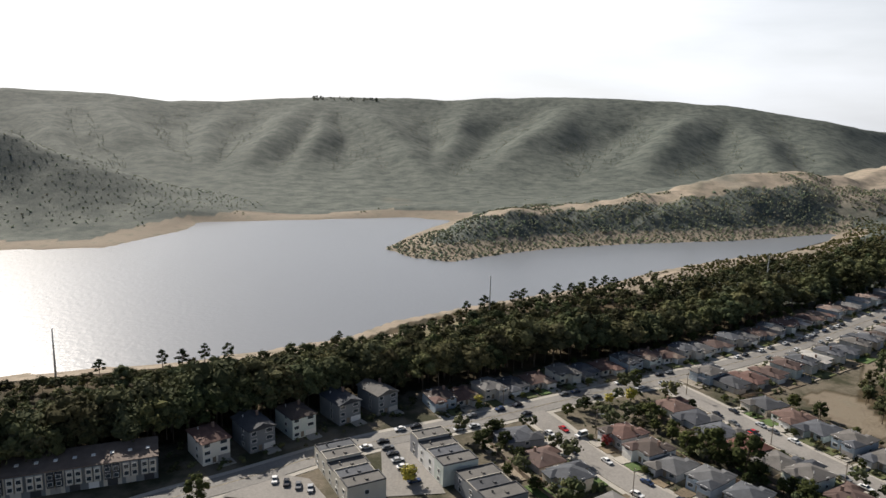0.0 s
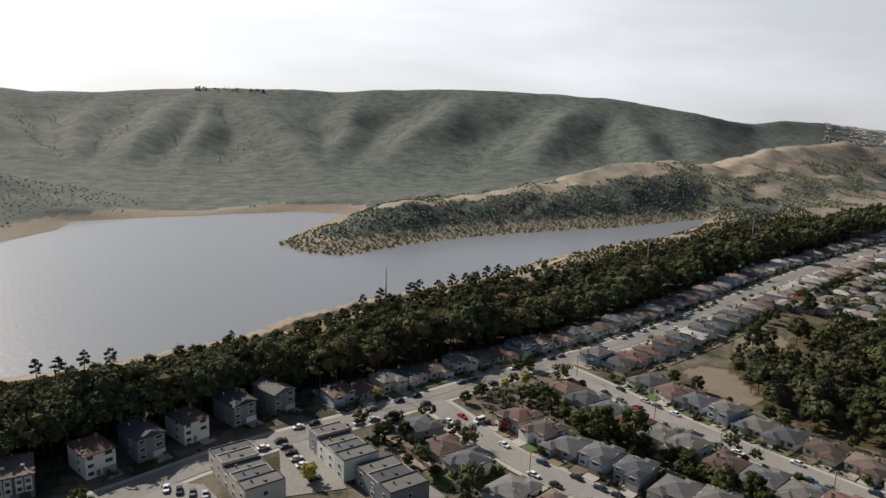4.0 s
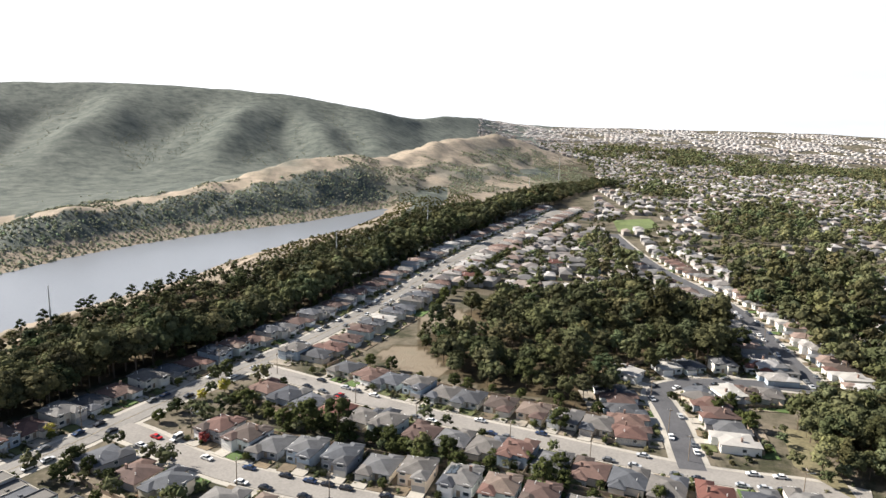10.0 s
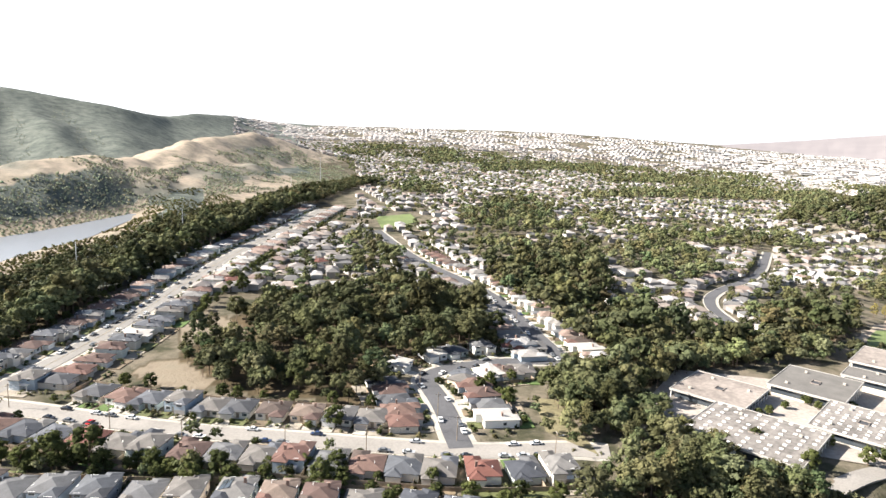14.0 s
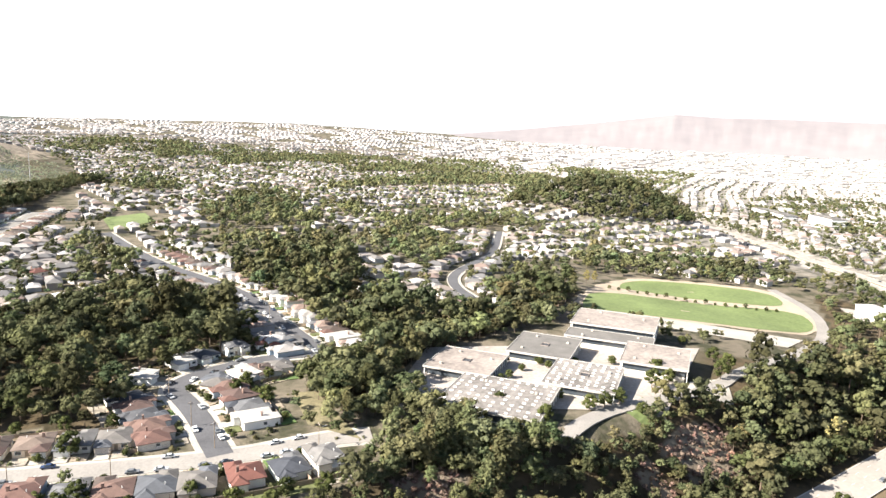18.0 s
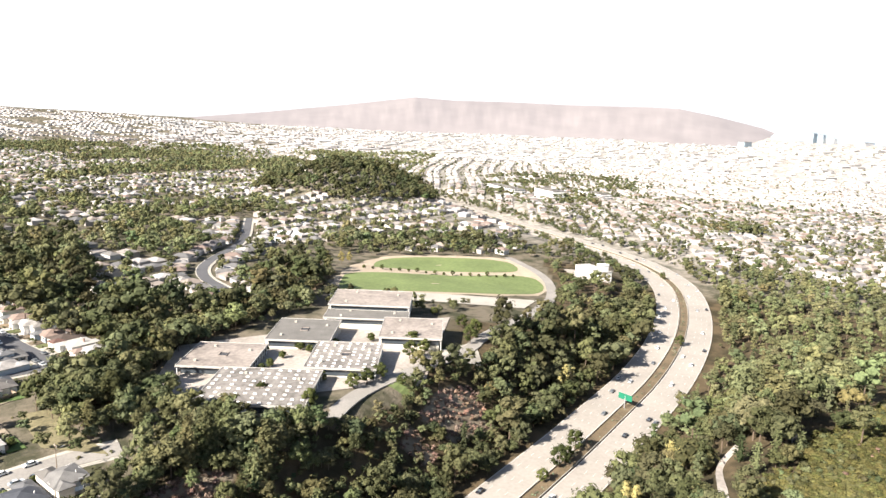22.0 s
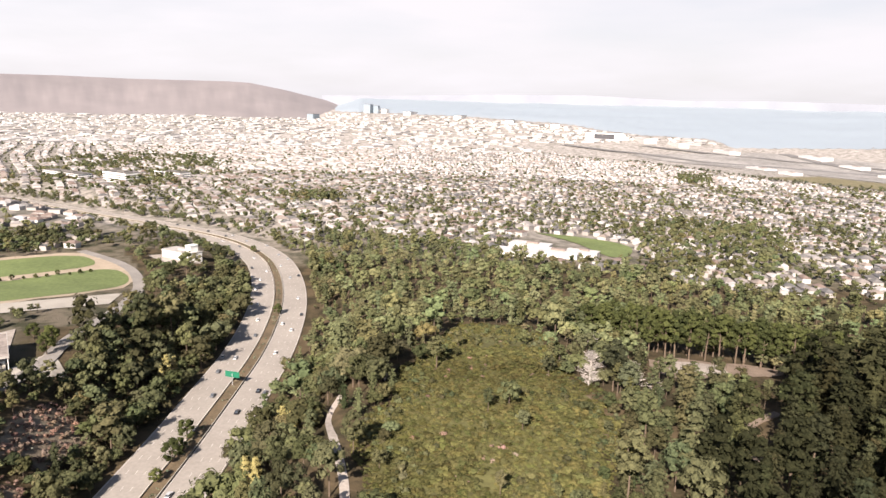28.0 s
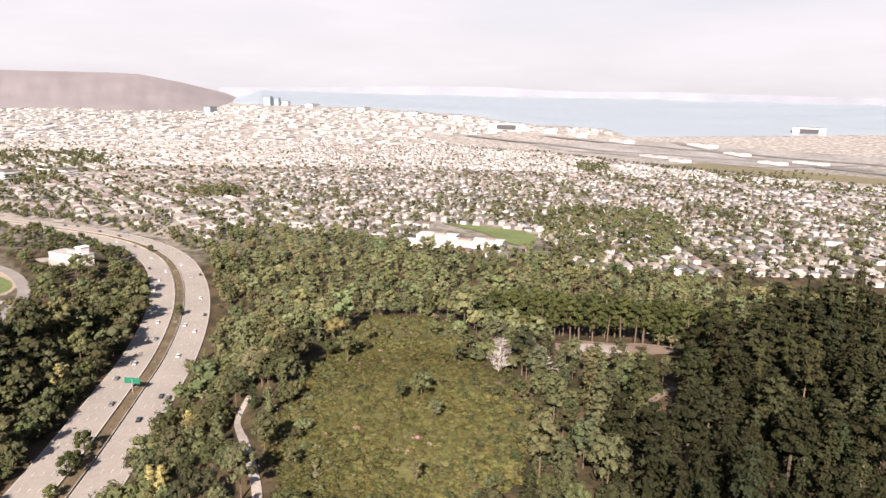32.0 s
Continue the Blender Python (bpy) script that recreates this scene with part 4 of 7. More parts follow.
wood("hill_woods", WOODS_EAST, 8.6, FOREST + TALL[:2] + PINES[:1], 0.62, 1.05, "woods of oak, eucalyptus and pine on the hill", 7, haze_tint=(0.8, 2.0), far=LOW + LOWPINE[:1], grade=lambda x, y: 1.0 - 0.32 * smooth(290, 400, np.hypot(x, y)) - 0.4 * inside(x, y, HULL) - 0.36 * before_clearing(x, y),
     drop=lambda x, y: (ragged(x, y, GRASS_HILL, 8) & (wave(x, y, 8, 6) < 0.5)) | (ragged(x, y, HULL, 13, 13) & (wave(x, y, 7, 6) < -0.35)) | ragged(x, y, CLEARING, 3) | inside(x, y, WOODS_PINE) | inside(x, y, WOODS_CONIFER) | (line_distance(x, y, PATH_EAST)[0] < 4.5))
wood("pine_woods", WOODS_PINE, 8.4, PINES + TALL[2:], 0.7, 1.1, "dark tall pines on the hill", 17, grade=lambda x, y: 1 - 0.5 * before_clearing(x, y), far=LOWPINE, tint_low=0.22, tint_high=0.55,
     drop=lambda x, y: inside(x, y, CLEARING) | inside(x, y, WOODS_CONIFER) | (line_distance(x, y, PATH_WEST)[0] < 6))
wood("conifer_slope", WOODS_CONIFER, 7.2, PINES + TALL, 0.5, 0.95, "green conifers and tall trees below the clearing", 18, tint_low=0.6, tint_high=1.35, grade=lambda x, y: 1 - 0.3 * before_clearing(x, y), drop=lambda x, y: inside(x, y, CLEARING) | inside(x, y, GRASS_HILL) | (line_distance(x, y, PATH_WEST)[0] < 5))
x, y = spread(HULL, 1.95, 8)
k = ragged(x, y, HULL, 9) & (wave(x, y, 13, 3) + 0.6 * wave(x, y, 5, 2) > -1.0) & ~(ragged(x, y, [(226, -226), (236, -242), (250, -226), (246, -204), (232, -208)], 6, 5) & (wave(x, y, 4, 1) > -0.3))
x, y = x[k], y[k]
scatter("hill_scrub", FLAT, x, y, rng.uniform(0.4, 1.0, len(x)) * (1 + 0.9 * (wave(x, y, 9, 5) > 0.5)), [M_BRUSH, M_BARK], "low olive-green coyote brush covering the hilltop", "bushes", 0.6, 1.25, warm=0.05, seed=9, sink=-0.2, trunk=False)

x, y = spread(HULL, 4.4, 31)
k = ragged(x, y, HULL, 14, 13) & (wave(x, y, 16, 7) + 0.7 * wave(x, y, 6, 3) + 1.5 * ~ragged(x, y, [(150, -112), (190, -128), (232, -186), (250, -222), (215, -222), (170, -192), (140, -160), (132, -130)], 8) > 0.35)
x, y = x[k], y[k]
scatter("hill_bushes", SHRUB, x, y, rng.uniform(0.5, 1.5, len(x)), [M_LEAF, M_BARK], "rounded dark bushes and young oaks on the hilltop", "bushes", 0.55, 1.3, seed=32, trunk=False)
x, y = spread([(150, -110), (200, -130), (246, -190), (262, -232), (225, -228), (180, -200), (145, -165)], 9, 33)
k = wave(x, y, 11, 4) > 0.1
scatter("pale_brush", SHRUB, x[k], y[k], rng.uniform(0.5, 1.1, k.sum()), [M_DRYBUSH, M_BARK], "pale half-bare brush among the green scrub", "bushes", 0.9, 1.5, seed=34, trunk=False)

# scrub on the lake peninsula and the hill feet
x, y = spread([(-60, 590), (20, 560), (120, 640), (300, 700), (450, 770), (520, 765), (700, 830), (1000, 960), (1150, 1150), (1050, 1250), (800, 1180), (500, 960), (300, 870), (100, 790), (-20, 690)], 4.2, 10)
k = (~inside(x, y, LAKE)) & ((wave(x, y, 30, 3) + wave(x, y, 9, 5) * 0.6) > -0.95 + 1.1 * (crest_field(x, y, SPIT, 50, 1.6) > 20) + 0.75 * smooth(420, 560, x))
x, y = x[k], y[k]
scatter("peninsula_scrub", BUSH, x, y, rng.uniform(0.35, 1.15, len(x)), [M_SCRUB, M_BARK], "round olive scrub bushes on dry golden slopes", "bushes", 1.2, 2.3, seed=11, trunk=False)
x, y = spread([(-700, 500), (-361, 570), (-290, 600), (-260, 745), (-100, 800), (20, 800), (300, 900), (500, 1000), (700, 1300), (400, 1500), (-500, 1500), (-900, 1000)], 10, 12)
k = (np.hypot(x, y) < 1050) & (~inside(x, y, LAKE)) & (ground(x, y) > 3) & (crest_field(x, y, SPIT, 135) < 3) & (wave(x, y, 40, 6) > -0.5)
x, y = x[k], y[k]
# tints over one lift backlit bushes to the hazy tone of the slope
scatter("hillside_scrub", BUSH, x, y, rng.uniform(0.3, 0.85, len(x)), [M_SCRUB, M_BARK], "chaparral bushes over the green hillsides", "bushes", 1.5, 2.4, seed=13, trunk=False)
# trees in the ravines and along the crest of the far hills
x, y = spread([(-900, 900), (-260, 780), (40, 830), (560, 1050), (900, 1500), (1000, 1950), (-900, 1950)], 12, 18)
d = 60.0
dent = (ground(x + d, y) + ground(x - d, y) + ground(x, y + d) + ground(x, y - d)) / 4 - ground(x, y)
k = (dent > 2.9 + 1.2 * wave(x, y, 30, 5)) & (dent < 7) & (np.hypot(x, y) > 1000) & ~inside(x, y, LAKE) & (ground(x, y) > 1)
x, y = x[k], y[k]
scatter("ravine_trees", BLOB, x, y, rng.uniform(0.2, 0.42, len(x)) * (0.5 + 0.5 * smooth(1000, 1400, np.hypot(x, y))), [M_SCRUB, M_BARK], "dark trees filling the ravines of the hills", "trees", 1.0, 1.7, seed=19, trunk=False)
ca = np.radians(np.concatenate([rng.uniform(4.5, 10.5, 46), rng.uniform(-1, 3, 14), rng.uniform(-31, -16, 30)]))
cr = rng.uniform(2060, 2100, len(ca))
x, y = -np.sin(ca) * cr, np.cos(ca) * cr
scatter("crest_trees", BLOB, x, y, rng.uniform(0.5, 1.3, len(x)) * np.where(ca > 0.06, 1, 0.5), [M_SCRUB, M_BARK], "row of wind-bent trees on the skyline", "trees", 0.8, 1.2, seed=20, sink=4.0)
x, y = spread([(1030, 60), (1100, -80), (1260, -70), (1340, 60), (1300, 210), (1130, 220)], 11, 26)
k = clear_of(x, y, 0, 40)
scatter("knoll_trees", LOW, x[k], y[k], rng.uniform(0.9, 1.4, k.sum()), [M_LEAF, M_BARK], "dense dark trees covering a round knoll", "trees", 0.7, 1.2, seed=27)
# low growth under the trees on the slope, on the lake bank and along the freeway
x, y = spread(WOODS_FRONT, 4.6, 70)
k = clear_of(x, y, 0, 25) & ~np.any([inside(x, y, p) for p in BARE], axis=0) & ~ANNEX(x, y)
scatter("understorey", LOW, x[k], y[k], rng.uniform(0.22, 0.5, k.sum()), [M_LEAF, M_BARK], "young trees and bushes under the woods", "bushes", 0.7, 1.4, seed=71, trunk=False)
bank = [spread(p, 4.0, 72) for p in (BELT, [(110, 470), (290, 590), (450, 690), (560, 725), (720, 815), (700, 850), (480, 800), (400, 712), (260, 616), (120, 505)])]
x, y = np.concatenate([q[0] for q in bank]), np.concatenate([q[1] for q in bank])
d = line_distance(x, y, LAKE)[0]
k = (d > 2) & (d < np.where(x < 160, 25, np.where(x < 420, 48, 130))) & ~inside(x, y, LAKE) & (x < 720) & (wave(x, y, 14, 3) > -0.35) & (line_distance(x, y, [(-420, 150), (-260, 262), (-193, 290), (-120, 315), (-78, 333), (-34, 356), (9, 398), (34, 416), (75, 446), (130, 486), (190, 545)])[0] > 3)
scatter("bank_scrub", SHRUB, x[k], y[k], rng.uniform(0.4, 1.3, k.sum()), [M_BRUSH, M_BARK], "olive scrub on the bank of the lake", "bushes", 0.6, 1.2, seed=73, trunk=False)
vx, vy = [], []
gv = random.Random(74)
run = 430.0
while run < 1500:
    left = run
    for (ax, ay), (bx, by) in zip(FREEWAY, FREEWAY[1:]):
        ln = math.hypot(bx - ax, by - ay)
        if left <= ln:
            break
        left -= ln
    nx, ny = -(by - ay) / ln, (bx - ax) / ln
    for side in (-1, -1, 1):
        off = side * gv.uniform(28, 46)
        vx.append(ax + (bx - ax) * left / ln + nx * off)
        vy.append(ay + (by - ay) * left / ln + ny * off)
    run += gv.uniform(4, 9)
vx, vy = np.array(vx), np.array(vy)
k = ~ANNEX(vx, vy)
scatter("verge_trees", LOW, vx[k], vy[k], rng.uniform(0.35, 0.8, k.sum()), [M_LEAF, M_BARK], "trees and hedges along the freeway verge", "trees", 0.8, 1.4, seed=75)


# ---- houses ----
def along(pts, s):
    """The place and direction at s metres along a line."""
    for (ax, ay), (bx, by) in zip(pts, pts[1:]):
        ln = math.hypot(bx - ax, by - ay)
        if s <= ln or (bx, by) == pts[-1]:
            t = s / ln
            return ax + (bx - ax) * t, ay + (by - ay) * t, math.atan2(by - ay, bx - ax)
        s -= ln


def hip(x0, y0, x1, y1, z, rise, over=0.55, gable=False, thick=0.22):
    """A hipped or gabled roof with eaves and thickness over a rectangle."""
    x0, y0, x1, y1 = x0 - over, y0 - over, x1 + over, y1 + over
    w, d = x1 - x0, y1 - y0
    run = min(w, d) / 2
    if d >= w:
        cut = 0.0 if gable else run
        r0, r1 = ((x0 + x1) / 2, y0 + cut), ((x0 + x1) / 2, y1 - cut)
        faces = [(4, 5, 8), (5, 6, 9, 8), (6, 7, 9), (7, 4, 8, 9)]
    else:
        cut = 0.0 if gable else run
        r0, r1 = (x0 + cut, (y0 + y1) / 2), (x1 - cut, (y0 + y1) / 2)
        faces = [(4, 5, 9, 8), (5, 6, 9), (6, 7, 8, 9), (7, 4, 8)]
    v = [(x, y, zz) for zz in (z - thick, z) for x, y in ((x0, y0), (x1, y0), (x1, y1), (x0, y1))]
    v += [(*r0, z + rise), (*r1, z + rise)]
    return Shape().add(v, [(3, 2, 1, 0), (0, 1, 5, 4), (1, 2, 6, 5), (2, 3, 7, 6), (3, 0, 4, 7)] + faces)


def window(parent, x, y, z, w, h, facing, bars=1):
    """A window with its frame proud of the wall and a dark pane; facing: 0 front, 1 right, 2 back, 3 left."""
    fr, pane = Shape(), Shape()
    a = facing * math.pi / 2
    c, sn = math.cos(a), math.sin(a)
    ring = [(-w / 2 - 0.1, -h / 2 - 0.1), (w / 2 + 0.1, -h / 2 - 0.1), (w / 2 + 0.1, h / 2 + 0.1), (-w / 2 - 0.1, h / 2 + 0.1), (-w / 2, -h / 2), (w / 2, -h / 2), (w / 2, h / 2), (-w / 2, h / 2)]
    fr.add([(x + q * c - e * sn, y + q * sn + e * c, z + k) for e in (-0.09, 0.04) for q, k in ring],
           [f for i in range(4) for j in [(i + 1) % 4] for f in ((i, j, 4 + j, 4 + i), (4 + i, 4 + j, 12 + j, 12 + i), (j, i, 8 + i, 8 + j))])
    pane.box(-w / 2, -0.03, z - h / 2, w / 2, 0.03, z + h / 2, a, x, y)
    ob = part("window", fr, M_WHITE, parent)
    part("pane", pane, M_GLASS, ob)
    return ob


def make_house(w, d, h, roof, wall=None, rise=2.0, wing=1, gable=False, garage=1, label="", stacks=True, lawn=True, porch=False, solar=False, lite=False, rear=True):
    """A detached house; the front looks along -y, the foot of its middle is the origin."""
    root = tagged(new("house"), label, "house", "houses along the streets")
    wall = wall or M_STUCCO
    body = Shape().box(-w / 2, -d / 2, -1.5, w / 2, d / 2, h)
    gx0, gx1 = (-w / 2, -w / 2 + w * 0.46) if wing > 0 else (w / 2 - w * 0.46, w / 2)
    fy = -d / 2 - 2.6
    if wing:
        body.box(gx0, fy, -1.5, gx1, -d / 2 + 0.01, h - 0.02)
    if rear:
        body.box(w * 0.02, d / 2 - 0.01, -1.5, w / 2 - 0.4, d / 2 + 2.2, h - 0.25)
    if gable and d >= w:
        body.add([(-w / 2, -d / 2, h), (w / 2, -d / 2, h), (0, -d / 2, h + rise * 0.9), (-w / 2, d / 2, h), (w / 2, d / 2, h), (0, d / 2, h + rise * 0.9)], [(0, 1, 2), (4, 3, 5)])
    part("wall", body, wall, root)
    main = hip(-w / 2, -d / 2, w / 2, d / 2, h, rise, gable=gable)
    if rear:
        back = hip(w * 0.02, d / 2 - 4.0, w / 2 - 0.4, d / 2 + 2.2, h - 0.22, rise * 0.6, 0.45)
        main.add(back.v, back.f)
    part("roof", main, roof, root)
    if wing:
        part("wing_roof", hip(gx0, fy, gx1, -d / 2 + 3.5, h + 0.03, rise * 0.62, 0.5, gable=gable), roof, root)
    mid = (gx0 + gx1) / 2
    gf = fy if wing else -d / 2
    if garage:
        gd = Shape()
        for i in range(4):
            gd.box(mid - 2.2, gf - 0.07 - 0.015 * (i % 2), 0.08 + i * 0.54, mid + 2.2, gf + 0.04, 0.58 + i * 0.54)
        part("garage_door", gd, M_GARAGE, root, "panelled garage door")
    else:
        window(root, mid, gf, 1.5, 2.2, 1.3, 0, 2)
    dx = -mid * 0.35
    door = Shape().box(dx - 0.5, -d / 2 - 0.06, 0.1, dx + 0.5, -d / 2 + 0.04, 2.15)
    door.box(dx - 0.62, -d / 2 - 0.09, 0.0, dx - 0.5, -d / 2 + 0.04, 2.27).box(dx + 0.5, -d / 2 - 0.09, 0.0, dx + 0.62, -d / 2 + 0.04, 2.27)
    part("front_door", door, M_FENCE, root, "brown front door")
    levels = [1.55] if h < 4.5 else ([1.5, 4.2] if h < 7 else [1.5, 4.2, 6.9])
    for z in levels:
        window(root, -mid * 1.25, -d / 2, z, 1.9, 1.25, 0)
        if lite:
            continue
        window(root, w / 2, d * 0.18, z, 1.4, 1.2, 1)
        window(root, -w / 2, -d * 0.12, z, 1.4, 1.2, 3)
        window(root, w * 0.22, d / 2, z, 2.0, 1.4, 2)
        if z > 2:
            window(root, mid, gf, z, 2.4, 1.3, 0, 2)
            window(root, -w * 0.25, d / 2, z, 1.5, 1.3, 2)
    if porch:
        b = Shape().box(-w * 0.3, d / 2, h * 0.5 - 0.2, w * 0.35, d / 2 + 2.2, h * 0.5)
        for px_ in (-w * 0.3 + 0.1, w * 0.35 - 0.1):
            b.box(px_ - 0.08, d / 2 + 2.0, -1, px_ + 0.08, d / 2 + 2.16, h * 0.5 + 1.0)
        for k in range(3):
            b.box(-w * 0.3, d / 2 + 2.1, h * 0.5 + 0.3 * k + 0.25, w * 0.35, d / 2 + 2.16, h * 0.5 + 0.3 * k + 0.31)
        part("balcony", b, M_WHITE, root, "white timber balcony with rails")
    if stacks:
        c = Shape().box(w * 0.2, d * 0.1, h - 0.5, w * 0.2 + 0.9, d * 0.1 + 0.6, h + rise + 0.9)
        c.box(w * 0.2 - 0.08, d * 0.1 - 0.08, h + rise + 0.9, w * 0.2 + 0.98, d * 0.1 + 0.68, h + rise + 1.05)
        part("chimney", c, M_BRICK, root)
    part("vent_pipe", Shape().tube((-w * 0.25, d * 0.22, h), (-w * 0.25, d * 0.22, h + rise * 0.75 + 0.5), 0.14, 0.14), M_WHITE, root)
    if solar:
        t = rise / (min(w, d) / 2 + 0.55)
        for i in range(3):
            for j in range(2):
                x0, y0 = -w / 2 + 0.6 + j * 1.8, -d * 0.22 + i * 2.0
                za, zb = h + 0.1 + t * (x0 + w / 2 + 0.5), h + 0.1 + t * (x0 + 2.1 + w / 2)
                q = [(x0, y0), (x0 + 1.6, y0), (x0 + 1.6, y0 + 1.85), (x0, y0 + 1.85)]
                part("solar_panel", Shape().add([(*p, zz + up) for up in (0.15, 0.0) for p, zz in zip(q, (za, zb, zb, za))],
                                                [(0, 1, 2, 3), (4, 5, 1, 0), (5, 6, 2, 1), (6, 7, 3, 2), (7, 4, 0, 3)]), M_GLASS, root)
    part("driveway", Shape().box(mid - 2.5, gf - 4.3, -0.3, mid + 2.5, gf, 0.12), M_CONCRETE, root, "pale concrete driveway")
    if lawn and not lite:
        part("back_yard", Shape().box(-w / 2 - 0.8, d / 2 + 2.6, -0.4, w / 2 + 0.6, d / 2 + 8.5, 0.06), M_YARD, root, "small back yard")
    if lawn:
        x0, x1 = (gx1 + 0.6, w / 2) if wing >= 0 else (-w / 2, gx0 - 0.6)
        part("front_lawn", Shape().box(x0, -d / 2 - 6.5, -0.3, x1, -d / 2 - 1.0, 0.09), M_YARD, root, "small front yard")
    return root


M_GREYWALL = material("grey_siding", (0.2, 0.21, 0.22), 0.8, 0.12, 0.3, 4)
M_PALEROOF = material("pale_roofing", (0.36, 0.345, 0.32), 0.8, 0.15, 0.3, 3)
M_YARD = material("yard_grass", (0.1, 0.11, 0.045), 0.95, 0.35, 0.3, 2, tints=((0.2, 0.155, 0.1), (0.085, 0.13, 0.04), (0.27, 0.24, 0.195), (0.14, 0.11, 0.075), (0.24, 0.2, 0.15)))
GREY, BROWN = "with a grey shingle hip roof and pale stucco walls", "with a brown shingle roof and pale stucco walls"
HOUSES = {
    "ranch": make_house(11.2, 11.5, 2.8, M_ROOF_GREY, rise=1.75, stacks=False, label="single-storey house " + GREY),
    "ranch_brown": make_house(11.4, 11, 2.8, M_ROOF_BROWN, rise=1.65, wing=-1, label="single-storey house " + BROWN),
    "two": make_house(10.4, 11, 4.7, M_ROOF_GREY, rise=1.8, wing=-1, porch=True, stacks=False, label="two-storey house " + GREY),
    "two_brown": make_house(10.6, 11, 4.6, M_ROOF_BROWN, rise=1.7, porch=True, label="two-storey house " + BROWN),
    "solar": make_house(10.6, 12, 4.6, M_ROOF_GREY, rise=1.7, solar=True, label="two-storey grey-roofed house with solar panels on the roof"),
    "red": make_house(11, 11, 3.2, M_ROOF_RED, rise=2.1, wing=-1, label="single-storey house with a red tile roof"),
    "white": make_house(11, 12, 3.3, M_PALEROOF, M_WHITE, rise=0.9, label="low white house with a pale flat-pitched roof"),
    "tall": make_house(9.6, 15, 8.2, M_ROOF_GREY, M_GREYWALL, rise=1.8, wing=0, gable=True, rear=False, porch=True, lawn=False, label="three-storey gabled house with grey walls below the trees"),
    "tall_brown": make_house(9.6, 14, 7.9, M_ROOF_BROWN, rise=1.8, wing=0, rear=False, porch=True, lawn=False, label="three-storey house with a brown hip roof below the trees")}
HOUSES["far"] = make_house(11, 11.5, 2.9, M_ROOF_PALE, rise=1.7, lite=True, stacks=False, label="single-storey house " + GREY)
HOUSES["far_brown"] = make_house(11, 11, 2.9, M_ROOF_BROWN, rise=1.7, wing=-1, lite=True, stacks=False, label="single-storey house " + BROWN)
HOUSES["far_two"] = make_house(10.4, 11, 4.6, M_ROOF_PALE, rise=1.7, lite=True, label="two-storey house " + GREY)
for ob in HOUSES.values():
    ob.matrix_basis = pose(0, 0, -300)
used = set()
SITES = []


def put_house(style, x, y, heading):
    m = pose(x, y, gz(x, y) + 0.25, 0, 0, math.degrees(heading))
    SITES.append((x, y))
    if style not in used:
        used.add(style)
        HOUSES[style].matrix_basis = m
        return HOUSES[style]
    return copy_thing(HOUSES[style], m)


def row(pts, side, s0, s1, pitch, back, styles, seed):
    """Houses along one side of a street (1: left), looking at it."""
    g = random.Random(seed)
    s, i = s0, 0
    while s < s1:
        x, y, a = along(pts, s)
        nx, ny = -math.sin(a) * side, math.cos(a) * side
        put_house(styles[i % len(styles)] if len(styles) < 12 else g.choice(styles), x + nx * back, y + ny * back, a + (0 if side > 0 else math.pi) + g.uniform(-0.03, 0.03))
        s += pitch * g.uniform(0.97, 1.06)
        i += 1


FAR = ["far", "far_brown", "far", "far_two", "far", "far_brown", "far_two", "white", "far", "far_two", "far", "far_brown", "far"]
MIX = ["ranch", "ranch", "ranch", "ranch_brown", "two", "two_brown", "ranch_brown", "solar", "two", "ranch", "two", "ranch_brown", "white", "ranch"]
for (x, y), st in zip(((-75, 222), (-62, 232), (-49, 243), (-34, 256), (-20, 266)), ("tall_brown", "tall", "tall_brown", "tall", "tall")):
    put_house(st, x - 4, y + 6, radians(40))
row(STREET_A, 1, 386, 640, 13.0, 20.5, ["two_brown", "ranch_brown", "two", "ranch", "ranch_brown", "two", "ranch", "ranch_brown", "solar"], 31)
row(STREET_A, -1, 518, 640, 13.0, 20, MIX, 32)
row(STREET_A, -1, 640, 1150, 13.0, 20, FAR, 44)
row(STREET_A, 1, 640, 1150, 13.4, 20, FAR, 38)
row(STREET_B, 1, 42, 168, 13.2, 20, ["ranch", "ranch_brown", "ranch", "two", "ranch", "ranch", "ranch_brown", "ranch_brown", "ranch"], 33)
row(STREET_B, -1, 30, 238, 12.4, 18.5, ["ranch_brown", "ranch", "ranch", "red", "ranch", "two", "ranch_brown", "ranch", "ranch", "two_brown", "ranch"], 34)
row(STREET_C, 1, 36, 205, 13.4, 19, ["two_brown", "two_brown", "ranch", "two", "two", "ranch", "two", "solar"], 35)
row(STREET_C, -1, 22, 150, 15.0, 19, ["ranch", "ranch_brown", "two", "ranch", "ranch_brown", "ranch"], 36)
row(STREET_D, 1, 20, 78, 11.5, 19.5, ["ranch_brown", "ranch_brown", "ranch", "ranch_brown", "ranch", "white"], 37)
row(STREET_D, 1, 92, 150, 12.5, 18, ["white", "ranch", "two", "red", "ranch", "ranch_brown"], 39)
row(STREET_D, -1, 22, 60, 11.5, 19, ["white", "ranch", "ranch_brown", "ranch_brown"], 40)
row(STREET_D, -1, 78, 130, 12.5, 18, ["ranch", "ranch", "white", "ranch_brown"], 41)
row(STREET_E, 1, 22, 330, 13, 18, FAR, 42)
row(STREET_E, -1, 14, 330, 13, 18, FAR, 43)
for st, x, y, a in (("two", 128, 312, 120), ("ranch_brown", 375, 395, 60), ("red", 392, 412, 80), ("ranch_brown", 405, 380, 140), ("ranch_brown", 360, 410, 20), ("red", 300, 405, 60)):
    put_house(st, x, y, radians(a))


